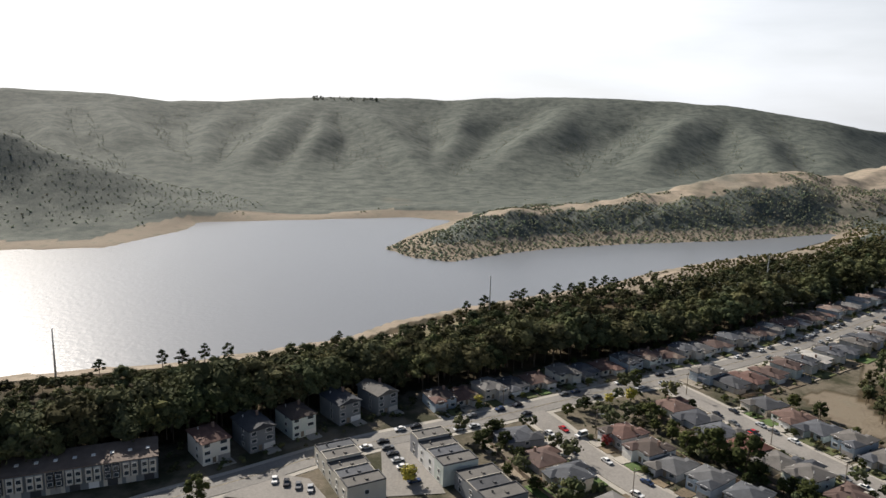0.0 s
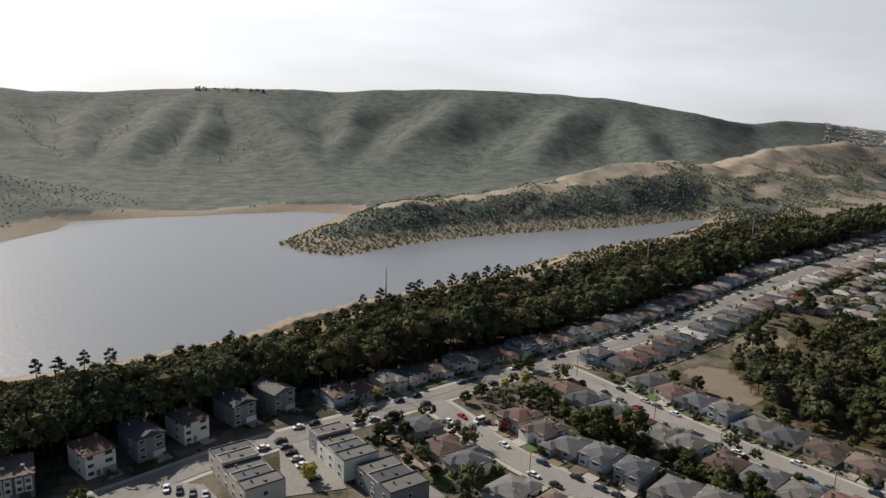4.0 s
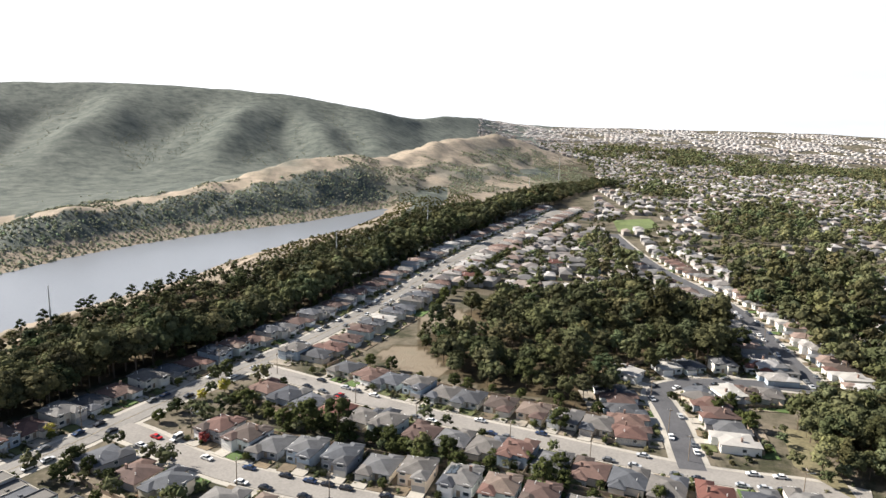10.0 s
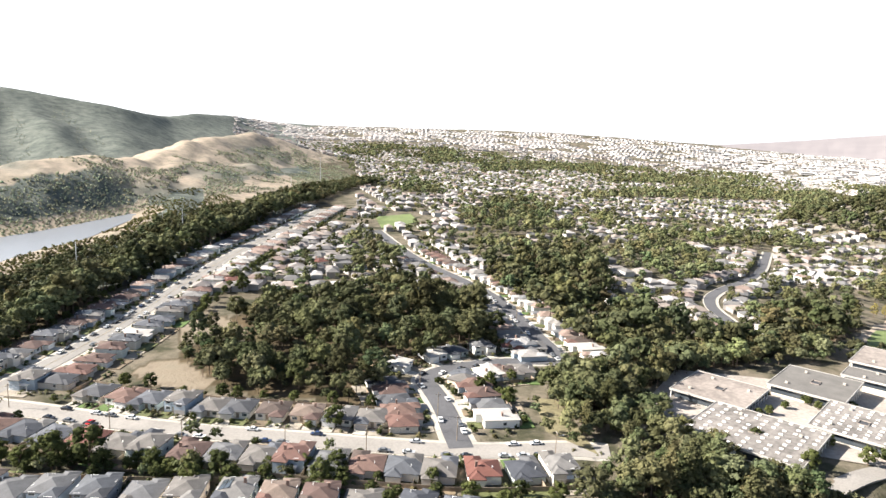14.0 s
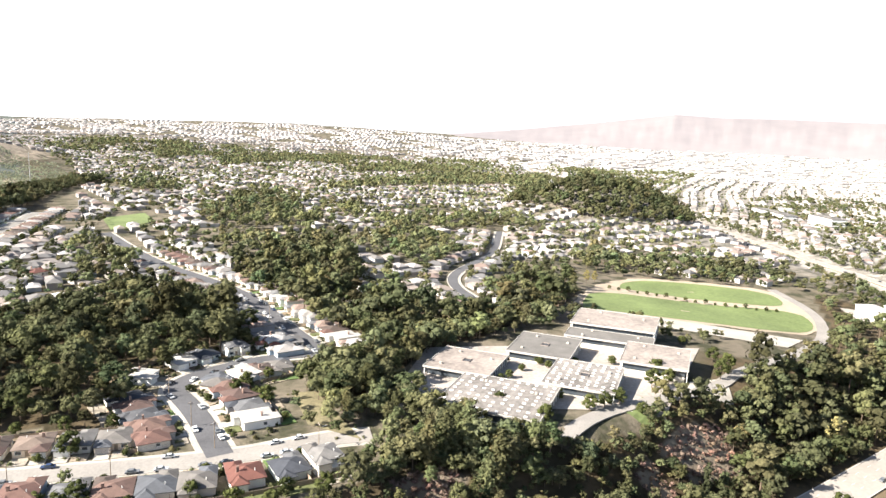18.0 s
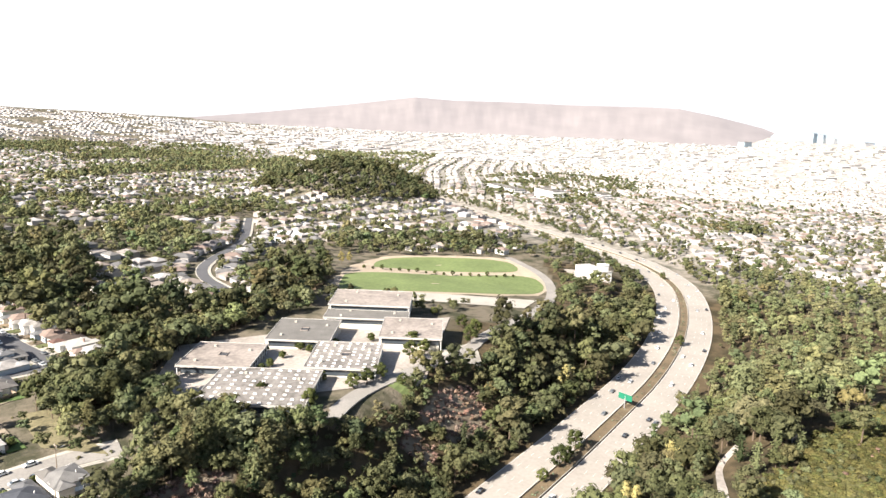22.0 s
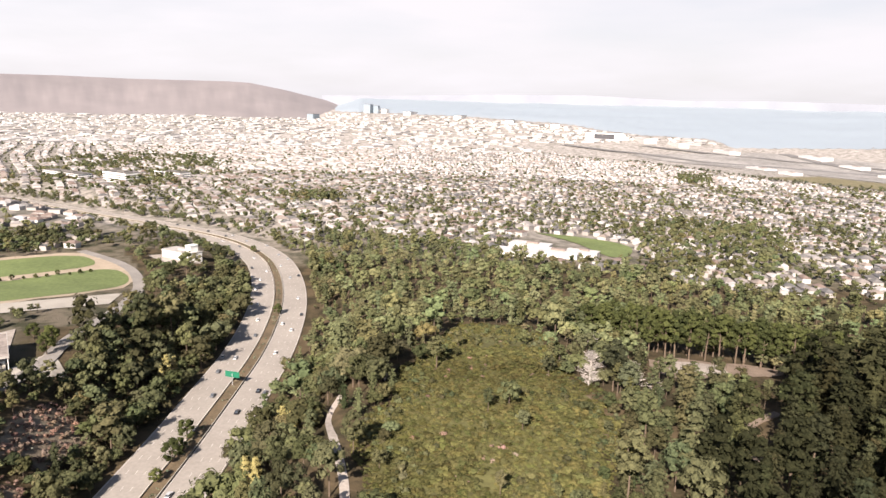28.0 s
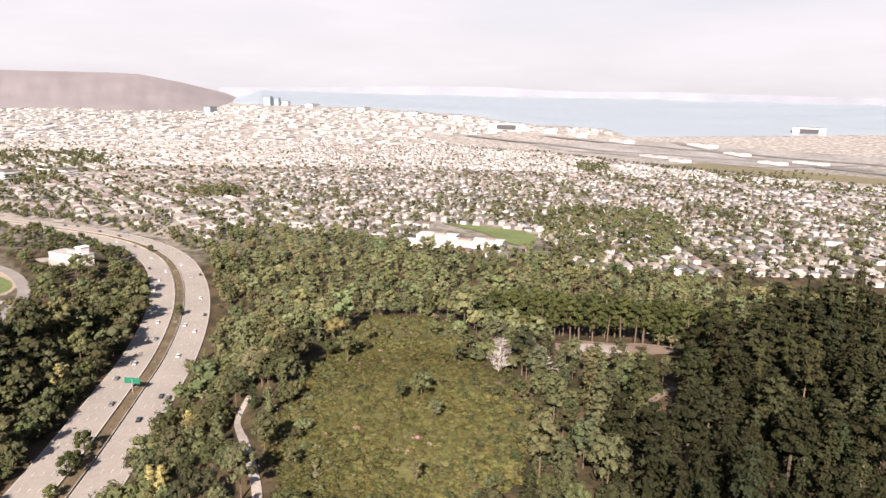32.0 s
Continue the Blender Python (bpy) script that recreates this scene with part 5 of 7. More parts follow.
# ---- apartments and terrace beside the first street ----
def flat_block(x, y, heading, w, d, h, units, label, wall):
    """Flat-roofed terrace in stepped units with parapets."""
    root = tagged(new("apartment_block"), label, "apartments")
    root.matrix_basis = pose(x, y, gz(x, y), 0, 0, heading)
    uw = w / units
    for i in range(units):
        x0, hh, y0 = -w / 2 + i * uw, h - 0.5 * (i % 3), (0.8 if i % 2 else 0)
        part("wall", Shape().box(x0, -d / 2 + y0, -1.5, x0 + uw, d / 2, hh - 0.3), wall, root)
        rf = Shape().box(x0 + 0.3, -d / 2 + y0 + 0.3, hh - 0.3, x0 + uw - 0.3, d / 2 - 0.3, hh - 0.2)
        rf.box(x0 + uw * 0.3, -d * 0.1, hh - 0.2, x0 + uw * 0.3 + 1.0, -d * 0.1 + 1.0, hh + 0.25).box(x0 + uw * 0.6, d * 0.2, hh - 0.2, x0 + uw * 0.6 + 0.5, d * 0.2 + 0.5, hh + 0.6)
        part("roof", rf, M_ROOF_FLAT if i % 3 != 1 else M_ROOF_GREY, root)
        pa = Shape().box(x0, -d / 2 + y0, hh - 0.3, x0 + uw, -d / 2 + y0 + 0.3, hh + 0.15).box(x0, d / 2 - 0.3, hh - 0.3, x0 + uw, d / 2, hh + 0.15)
        pa.box(x0, -d / 2 + y0 + 0.3, hh - 0.3, x0 + 0.3, d / 2 - 0.3, hh + 0.15).box(x0 + uw - 0.3, -d / 2 + y0 + 0.3, hh - 0.3, x0 + uw, d / 2 - 0.3, hh + 0.15)
        part("parapet", pa, M_CONCRETE if i % 2 else M_DARKTRIM, root)
        for z in (1.4, 4.2, 6.8):
            if z < hh - 1:
                window(root, x0 + uw / 2, -d / 2 + y0, z, 1.8, 1.5, 0)
                window(root, x0 + uw / 2, d / 2, z, 1.6, 1.4, 2)
        if i in (0, units - 1):
            for z in (1.4, 4.2, 6.8):
                if z < hh - 1:
                    window(root, -w / 2 if i == 0 else w / 2, 0, z, 1.4, 1.4, 3 if i == 0 else 1)
    return root


M_DARKTRIM = material("dark_trim", (0.06, 0.06, 0.065), 0.7, 0.1, 0.5, 4)
M_CREAM = material("cream_stucco", (0.6, 0.56, 0.48), 0.9, 0.08, 0.3, 4)
flat_block(-28, 213, 118, 32, 13, 7.2, 5, "stepped flat-roofed apartment block with brown and pale units", M_CREAM)
flat_block(3, 225, 116, 27, 13, 7.6, 4, "pale grey flat-roofed townhouses with dark trim", M_STUCCO)
flat_block(18, 203, 116, 22, 14, 7.0, 3, "dark grey flat-roofed townhouses with dark trim", M_GREYWALL)


def terrace(x, y, heading, units):
    """Row of bay-fronted townhouses under one long roof."""
    root = tagged(new("terrace"), "long terrace of bay-fronted townhouses under a dark roof", "townhouses")
    root.matrix_basis = pose(x, y, gz(x, y), 0, 0, heading)
    w = 5.4 * units
    part("roof", Shape().add([(-w / 2 - 0.4, -6.2, 7.9), (w / 2 + 0.4, -6.2, 7.9), (w / 2 + 0.4, 6.2, 9.2), (-w / 2 - 0.4, 6.2, 9.2), (-w / 2 - 0.4, -6.2, 7.6), (w / 2 + 0.4, -6.2, 7.6), (w / 2 + 0.4, 6.2, 8.9), (-w / 2 - 0.4, 6.2, 8.9)],
                             [(0, 1, 2, 3), (7, 6, 5, 4), (0, 4, 5, 1), (1, 5, 6, 2), (2, 6, 7, 3), (3, 7, 4, 0)]), M_ROOF_BROWN, root)
    for i in range(units):
        x0 = -w / 2 + 5.4 * i
        part("wall", Shape().box(x0, -6, -1.5, x0 + 5.4, 6, 7.6 if i % 2 else 7.58), M_GREYWALL if i % 3 else M_CREAM, root)
        bay = Shape().box(x0 + 0.5, -6.9, 2.6, x0 + 2.5, -5.99, 7.4).box(x0 + 2.9, -6.9, 2.6, x0 + 4.9, -5.99, 7.4)
        part("bay", bay, M_CREAM if i % 3 else M_DARKTRIM, root)
        for z in (3.9, 6.2):
            window(root, x0 + 1.5, -6.9, z, 1.3, 1.3, 0)
            window(root, x0 + 3.9, -6.9, z, 1.3, 1.3, 0)
        part("garage_door", Shape().box(x0 + 1.2, -6.06, 0.05, x0 + 4.2, -5.95, 2.2), M_GARAGE if i % 2 else M_DARKTRIM, root)
        part("skylight", Shape().box(x0 + 2.0, -1.0, 8.3, x0 + 3.2, 0.4, 8.75), M_WHITE, root)
    return root


terrace(-115, 208, 22, 9)


# ---- parking, fences and a pool ----
def slab(name, corners, mat, lift, label, category="pavement", n=8):
    """A four-cornered slab laid on the land, with uneven sides."""
    (ax, ay), (bx, by), (cx, cy), (dx, dy) = corners
    u, w = np.meshgrid(np.linspace(0, 1, n), np.linspace(0, 1, n))
    x = (ax * (1 - u) + bx * u) * (1 - w) + (dx * (1 - u) + cx * u) * w
    y = (ay * (1 - u) + by * u) * (1 - w) + (dy * (1 - u) + cy * u) * w
    v = np.stack([x.ravel(), y.ravel(), ground(x.ravel(), y.ravel()) + lift], 1)
    i = np.arange(n * n).reshape(n, n)
    f = np.stack([i[:-1, :-1], i[:-1, 1:], i[1:, 1:], i[1:, :-1]], -1).reshape(-1, 4)
    p, q, r = v[f[0][0]], v[f[0][1]], v[f[0][3]]
    if np.cross(q - p, r - p)[2] < 0:
        f = f[:, ::-1]
    return tagged(new(name, fast_mesh(name, v, f, [mat])), label, category, kind="structure")


slab("parking_lot", [(-20, 243), (-6, 240), (4, 206), (-16, 203)], M_ASPHALT, 0.2, "worn asphalt lot between the apartment blocks")
slab("parking_lot", [(-66, 201), (-57, 217), (-41, 213), (-30, 196)], M_ASPHALT, 0.22, "worn asphalt lot in front of the terrace")
slab("parking_lot", [(10, 214), (20, 222), (36, 196), (26, 186)], M_ASPHALT, 0.21, "narrow asphalt yard behind the townhouses")


def fence(pts, side, s0, s1, off, pitch, reach, seed):
    """Timber fence behind a row of gardens, with side fences between them."""
    g = random.Random(seed)
    root = tagged(new("fence"), "weathered board fence behind the gardens", "fence", "garden fences")
    n = int((s1 - s0) / pitch)
    last = None
    for i in range(n + 1):
        x, y, a = along(pts, s0 + i * pitch)
        nx, ny = -math.sin(a) * side, math.cos(a) * side
        p = Vector((x + nx * off, y + ny * off, 0))
        p.z = gz(p.x, p.y)
        q = Vector((p.x - nx * reach, p.y - ny * reach, 0))
        q.z = gz(q.x, q.y)
        for b in ([last] if last is not None else []) + ([q] if g.random() < 0.7 else []):
            d = (b - p).normalized()
            w = Vector((-d.y, d.x, 0)) * 0.06
            h = Vector((0, 0, g.uniform(1.6, 1.95)))
            part("panel", Shape().add([p - w, b - w, b + w, p + w, p - w + h, b - w + h, b + w + h, p + w + h],
                                      [(3, 2, 1, 0), (4, 5, 6, 7), (0, 1, 5, 4), (1, 2, 6, 5), (2, 3, 7, 6), (3, 0, 4, 7)]), M_FENCE, root)
        last = p
    return root


for pts, side, s0, s1, off, pitch, seed in ((STREET_B, 1, 30, 180, 31, 13.2, 1), (STREET_B, -1, 24, 236, 29, 12.4, 2), (STREET_C, 1, 30, 200, 30, 13.4, 3), (STREET_C, -1, 18, 150, 30, 15, 4),
                                            (STREET_D, 1, 16, 150, 29, 12, 7), (STREET_D, -1, 18, 130, 28.5, 12, 8)):
    fence(pts, side, s0, s1, off, pitch, 12, seed)
M_POOL = material("pool_water", (0.03, 0.26, 0.27), 0.1, 0.1, 0.5, 2, spec=0.5)
pool = tagged(new("swimming_pool"), "small teal swimming pool with a pale paved rim", "pool")
pool.matrix_basis = pose(141, 164, gz(141, 164) + 0.1, 0, 0, 38)
part("rim", Shape().box(-5.2, -3.2, -0.3, 5.2, -2.2, 0.25).box(-5.2, 2.2, -0.3, 5.2, 3.2, 0.25).box(-5.2, -2.2, -0.3, -4, 2.2, 0.25).box(4, -2.2, -0.3, 5.2, 2.2, 0.25), M_CONCRETE, pool)
part("water", Shape().box(-4, -2.2, -0.3, 4, 2.2, 0.12), M_POOL, pool)


# ---- garden trees ----
def tree_thing(name, crown, trunk, leaf_mat, label, group=""):
    root = tagged(new(name), label, "tree", group)
    me = fast_mesh("crown", *crown, [leaf_mat])
    part("crown", me, leaf_mat, root)
    part("trunk", trunk, M_BARK, root)
    return root


ROUND = [tree_thing("tree", crown_mesh(60 + i, h, w, 14, 28, 0.36, 1, 0.1, 0.0, (0.3, 0.46)), trunk_mesh(h, 0.3, 0.6, 0.4, 4, i), M_LEAF_OB, "round-crowned dark green garden tree", "garden trees") for i, (h, w) in enumerate([(9, 9), (7, 7), (12, 10), (6, 5.5)])]
PINE = [tree_thing("pine_tree", crown_mesh(70 + i, h, w, 12, 24, 0.42, 1, 0.18, 0.55, (0.22, 0.38)), trunk_mesh(h, 0.28, 0.93, 0.5, 5, i), M_PINE, "dark ragged pine standing at the lake shore", "lakeside pines") for i, (h, w) in enumerate([(10, 8.5), (13, 8), (14, 9.5)])]
YELLOW = tree_thing("tree", crown_mesh(80, 7, 6.5, 12, 30, 0.36, 1, 0.1, 0.0, (0.3, 0.46)), trunk_mesh(7, 0.22, 0.6, 0.2, 4, 9), M_YELLOW, "tree with bright yellow leaves beside the street")
M_GOLD = material("golden_leaves", (0.2, 0.17, 0.05), 0.7, 0.3, 0.5, 2)
GOLDEN = tree_thing("tree", crown_mesh(81, 15, 8, 16, 26, 0.45, 1, 0.12, 0.4, (0.26, 0.42)), trunk_mesh(15, 0.35, 0.7, 0.4, 4, 10), M_GOLD, "tall tree with thinning golden leaves")
M_REDLEAF = material("red_leaves", (0.2, 0.03, 0.025), 0.7, 0.3, 0.5, 2)
REDTREE = tree_thing("tree", crown_mesh(82, 5, 5, 10, 30, 0.3, 1, 0.1, 0.0, (0.3, 0.46)), trunk_mesh(5, 0.18, 0.6, 0.1, 3, 11), M_REDLEAF, "small dark red maple in a front yard")
placed = {}


def put_tree(ob, x, y, scale=1.0, turn=None):
    m = pose(x, y, gz(x, y) - 0.2, 0, 0, random.uniform(0, 360) if turn is None else turn) @ Matrix.Scale(scale, 4)
    if ob.name not in placed:
        placed[ob.name] = 1
        ob.matrix_basis = m
        return ob
    c = copy_thing(ob, m)
    c.matrix_basis = m
    return c


for x, y, k, s in ((-152, 300, 0, 0.8), (-127, 309, 1, 0.8), (-119, 313, 0, 0.9), (-110, 317, 1, 0.85), (-100, 321, 2, 0.75), (-52, 358, 0, 0.55), (17, 402, 1, 0.9), (28, 408, 2, 1.0), (34, 411, 0, 0.9), (48, 424, 2, 0.95),
                   (54, 432, 1, 1.0), (68, 440, 0, 1.0), (78, 446, 2, 0.95), (88, 452, 1, 0.95), (97, 460, 0, 1.0), (106, 466, 2, 1.0), (116, 475, 1, 1.0), (125, 486, 0, 0.9)):
    put_tree(PINE[k], x, y, s)
for ob, x, y, s in ((GOLDEN, 84, 345, 0.95), (ROUND[0], 91, 303, 0.9), (YELLOW, 84, 284, 1.0), (YELLOW, 74, 281, 0.75), (ROUND[1], 62, 274, 0.9), (ROUND[1], 54, 268, 0.8), (YELLOW, 18, 276, 0.75), (REDTREE, 64, 242, 1.0), (YELLOW, -8, 212, 1.0),
                    (ROUND[2], 99, 231, 1.2), (ROUND[2], 107, 222, 1.4), (ROUND[0], 93, 240, 0.9), (ROUND[0], 122, 187, 1.0), (ROUND[2], 131, 184, 0.9), (ROUND[0], 150, 156, 1.1), (ROUND[0], 184, 184, 1.1), (ROUND[0], 293, 382, 1.3),
                    (ROUND[0], 4, 240, 0.7), (ROUND[3], -2, 236, 0.9), (ROUND[2], -72, 196, 0.9), (ROUND[0], 22, 248, 0.8), (ROUND[1], 26, 240, 0.9), (ROUND[3], 30, 228, 1.0), (ROUND[1], 312, 57, 0.6), (ROUND[3], 317, 54, 0.8), (ROUND[1], 343, 43, 0.7), (ROUND[3], 340, 38, 0.8), (ROUND[3], 362, 8, 0.9), (ROUND[3], 352, 26, 0.8), (ROUND[1], 283, 52, 0.95), (ROUND[0], 298, 8, 0.9)):
    put_tree(ob, x, y, s)
g4 = random.Random(4)
for pts, side, s0, s1, off in ((STREET_B, -1, 25, 230, 34), (STREET_B, -1, 30, 230, 38), (STREET_C, 1, 40, 190, 36), (STREET_B, 1, 45, 165, 33), (STREET_A, 1, 470, 1000, 34), (STREET_A, -1, 620, 1000, 34), (STREET_D, -1, 20, 120, 29),
                               (STREET_E, 1, 30, 300, 26), (STREET_C, -1, 25, 140, 33), (STREET_C, 1, 60, 190, 41)):
    s = s0
    while s < s1:
        x, y, a = along(pts, s)
        put_tree(ROUND[g4.choice((0, 1, 1, 3, 3))], x - math.sin(a) * side * (off + g4.uniform(-3, 3)), y + math.cos(a) * side * (off + g4.uniform(-3, 3)), g4.uniform(0.6, 1.0))
        s += g4.uniform(7, 17)
for pts, side, s0, s1, off in ((STREET_B, 1, 30, 170, 9.5), (STREET_B, -1, 30, 230, 9.0), (STREET_C, 1, 36, 190, 9.5), (STREET_A, 1, 400, 1000, 9.5), (STREET_A, -1, 600, 1000, 9.5), (STREET_D, -1, 12, 120, 8)):
    s = s0
    while s < s1:
        x, y, a = along(pts, s)
        put_tree(ROUND[g4.choice((1, 3, 3))], x - math.sin(a) * side * off, y + math.cos(a) * side * off, g4.uniform(0.35, 0.65))
        s += g4.uniform(14, 40)
sx, sy = [], []
for x, y in SITES:
    for _ in range(20):
        a, d = g4.uniform(0, math.tau), g4.uniform(8.2, 15)
        sx.append(x + math.cos(a) * d)
        sy.append(y + math.sin(a) * d)
sx, sy = np.array(sx), np.array(sy)
k = clear_of(sx, sy, -1.0)
for hx, hy in SITES:
    k &= np.hypot(sx - hx, sy - hy) > 8.0
yards = [spread(p, 4.2, 80 + i) for i, p in enumerate(([(-12, 212), (8, 250), (38, 258), (58, 218), (42, 186), (24, 190)], [(56, 252), (58, 278), (92, 302), (106, 286), (86, 244), (66, 240)], [(86, 240), (110, 262), (176, 160), (150, 140)], [(-60, 215), (-30, 240), (-20, 215), (-40, 195)]))]
yx, yy = np.concatenate([q[0] for q in yards]), np.concatenate([q[1] for q in yards])
ok = clear_of(yx, yy, -1.0) & (rng.uniform(0, 1, len(yx)) < 0.6)
for hx, hy in SITES:
    ok &= np.hypot(yx - hx, yy - hy) > 8.5
for (ax, ay), rr in (((-28, 213), 18), ((3, 225), 16), ((18, 203), 14), ((-10, 222), 14), ((141, 164), 6), ((26, 204), 8), ((-50, 206), 12)):
    ok &= np.hypot(yx - ax, yy - ay) > rr
scatter("yard_bushes", SHRUB + LOW[:2], yx[ok], yy[ok], np.random.default_rng(6).uniform(0.3, 0.9, ok.sum()) * np.where(np.random.default_rng(7).uniform(0, 1, ok.sum()) < 0.5, 1, 0.6), [M_LEAF, M_BARK], "dense bushes and small trees filling the yards", "bushes", 0.7, 1.5, seed=82, trunk=False)
scatter("garden_shrubs", SHRUB, sx[k], sy[k], np.random.default_rng(5).uniform(0.4, 1.25, k.sum()), [M_LEAF, M_BARK], "hedges and shrubs round the houses", "shrubs", 0.6, 1.6, seed=14, trunk=False)


# ---- cars ----
def make_car(paint, label, van=False):
    root = tagged(new("car"), label, "car", "parked cars")
    L, W, H = (4.6, 1.8, 1.45) if not van else (5.4, 2.0, 2.1)
    hood = 0.85
    prof = [(-L / 2, 0.35), (-L / 2, 0.8), (-L / 2 + 1.0, hood), (L / 2 - 0.6, hood + 0.05), (L / 2, 0.8), (L / 2, 0.35)]
    b = Shape()
    n = len(prof)
    b.add([(x, -W / 2, z) for x, z in prof] + [(x, W / 2, z) for x, z in prof], [tuple(range(n)), tuple(range(2 * n - 1, n - 1, -1))] + [(i, n + i, n + (i + 1) % n, (i + 1) % n) for i in range(n)])
    part("body", b, paint, root)
    c = [(-L / 2 + 1.1, hood - 0.05), (-L / 2 + 1.8, H - 0.08), (L / 2 - 1.2 if not van else L / 2 - 0.3, H - 0.08), (L / 2 - 0.5, hood - 0.02)]
    gl = Shape().add([(x, -W / 2 + 0.08 + (0.12 if z > 1 else 0), z) for x, z in c] + [(x, W / 2 - 0.08 - (0.12 if z > 1 else 0), z) for x, z in c], [(0, 1, 2, 3), (7, 6, 5, 4)] + [(i, 4 + i, 4 + (i + 1) % 4, (i + 1) % 4) for i in range(4)])
    part("cabin", gl, M_GLASS, root, "dark glazed cabin")
    part("roof", Shape().box(c[1][0] + 0.05, -W / 2 + 0.18, H - 0.08, c[2][0] - 0.05, W / 2 - 0.18, H), paint, root)
    for x in (-L / 2 + 0.85, L / 2 - 0.85):
        for y in (-W / 2, W / 2):
            part("wheel", Shape().tube((x, y - 0.1, 0.32), (x, y + 0.1, 0.32), 0.32, 0.32, 10), M_TYRE, root)
    return root


M_TYRE = material("tyre", (0.03, 0.03, 0.03), 0.9, 0.1, 2, 8)
PAINTS = [("white", (0.75, 0.75, 0.74)), ("silver", (0.45, 0.46, 0.47)), ("black", (0.02, 0.02, 0.025)), ("red", (0.45, 0.02, 0.02)), ("blue", (0.03, 0.05, 0.11)), ("grey", (0.15, 0.155, 0.16))]
CARS = [make_car(material(n + "_car_paint", c, 0.25, 0.05, 1, 5, metal=0.0, spec=0.6), n + " car parked at the kerb") for n, c in PAINTS]
VAN = make_car(bpy.data.materials["white_car_paint"], "white van parked on a driveway", True)
used_cars = set()


def put_car(i, x, y, heading, lift=0.28, ob=None):
    ob = ob or CARS[i]
    m = pose(x, y, gz(x, y) + lift, 0, 0, math.degrees(heading))
    if ob.name in used_cars:
        return copy_thing(ob, m)
    used_cars.add(ob.name)
    ob.matrix_basis = m
    return ob


for i in range(7):
    put_car((2, 5, 2, 1, 0, 2, 4)[i], -19 + i * 2.1, 240 - i * 4.6, radians(205), 0.22)
for i in range(4):
    put_car((0, 2, 5, 1)[i], -52 + i * 4.2, 211 - 1.6 * i, radians(100), 0.25)
put_car(3, 50, 254, radians(118))
put_car(0, 44, 250, radians(118))
put_car(2, 50, 236, radians(118))
put_car(0, 61, 229, radians(118))
put_car(3, 124, 255, radians(28), 0.4)
put_car(0, 56, 249, radians(30), 0.4, VAN)
for pts, s0, s1, w in ((STREET_A, 330, 760, 4.4), (STREET_B, 30, 235, 4.5), (STREET_C, 60, 200, 4.5), (STREET_D, 12, 120, 3.7), (STREET_E, 10, 150, 3.7)):
    for side in (1, -1):
        s = s0 + g4.uniform(0, 15)
        while s < s1:
            x, y, a = along(pts, s)
            put_car(g4.choice((0, 0, 0, 0, 1, 1, 1, 2, 2, 2, 2, 0, 4, 5, 5, 5)), x - math.sin(a) * side * w, y + math.cos(a) * side * w, a + (0 if side > 0 else math.pi))
            s += g4.choice((6.5, 9, 14, 25, 38))
fw = rounded(FREEWAY, 2)
for off, side in ((18, 0), (14.2, 0), (10.5, 0), (7, 0), (-7, 1), (-10.5, 1), (-14.2, 1), (-18, 1)):
    s = 110 + g4.uniform(0, 60)
    while s < 900:
        x, y, a = along(fw, s)
        put_car(g4.choice((0, 1, 2, 5, 0, 2)), x - math.sin(a) * off, y + math.cos(a) * off, a + math.pi * side, 0.55)
        s += g4.uniform(60, 210)


# ---- town: joined rows of far houses ----
def house_rows(name, x, y, turn, size, label, mats=None, storey=None):
    """Many plain hipped houses in one mesh."""
    g = np.random.default_rng(len(x))
    n = len(x)
    w, d = size * g.uniform(0.85, 1.2, n) * 5.4, size * g.uniform(0.85, 1.2, n) * 6.6
    h = g.uniform(2.8, 5.2, n) if storey is None else storey
    rise = g.uniform(1.5, 2.7, n) * (g.uniform(0, 1, n) > 0.12)
    z = ground(x, y)
    lx = np.stack([-w, w, w, -w, -w, w, w, -w, -w * 1.1, w * 1.1, w * 1.1, -w * 1.1, w * 0, w * 0], 1)
    ly = np.stack([-d, -d, d, d, -d, -d, d, d, -d * 1.1, -d * 1.1, d * 1.1, d * 1.1, -d * 0.35, d * 0.35], 1)
    lz = np.stack([z - 3] * 4 + [z + h] * 8 + [z + h + rise] * 2, 1)
    c, s = np.cos(turn)[:, None], np.sin(turn)[:, None]
    v = np.stack([lx * c - ly * s + x[:, None], lx * s + ly * c + y[:, None], lz], -1).reshape(-1, 3)
    walls = [(0, 1, 5), (0, 5, 4), (1, 2, 6), (1, 6, 5), (2, 3, 7), (2, 7, 6), (3, 0, 4), (3, 4, 7)]
    roof = [(8, 9, 12), (9, 10, 13), (9, 13, 12), (10, 11, 13), (11, 8, 12), (11, 12, 13)]
    f = np.array(walls + roof)
    m = np.array([0] * 8 + [1] * 6)
    F = (f[None] + (np.arange(n) * 14)[:, None, None]).reshape(-1, 3)
    me = fast_mesh(name, v, F, mats or [M_FAR_WALL, M_FAR_ROOF], slots=np.tile(m, n))
    return tagged(new(name, me), label, "houses", kind="stuff")


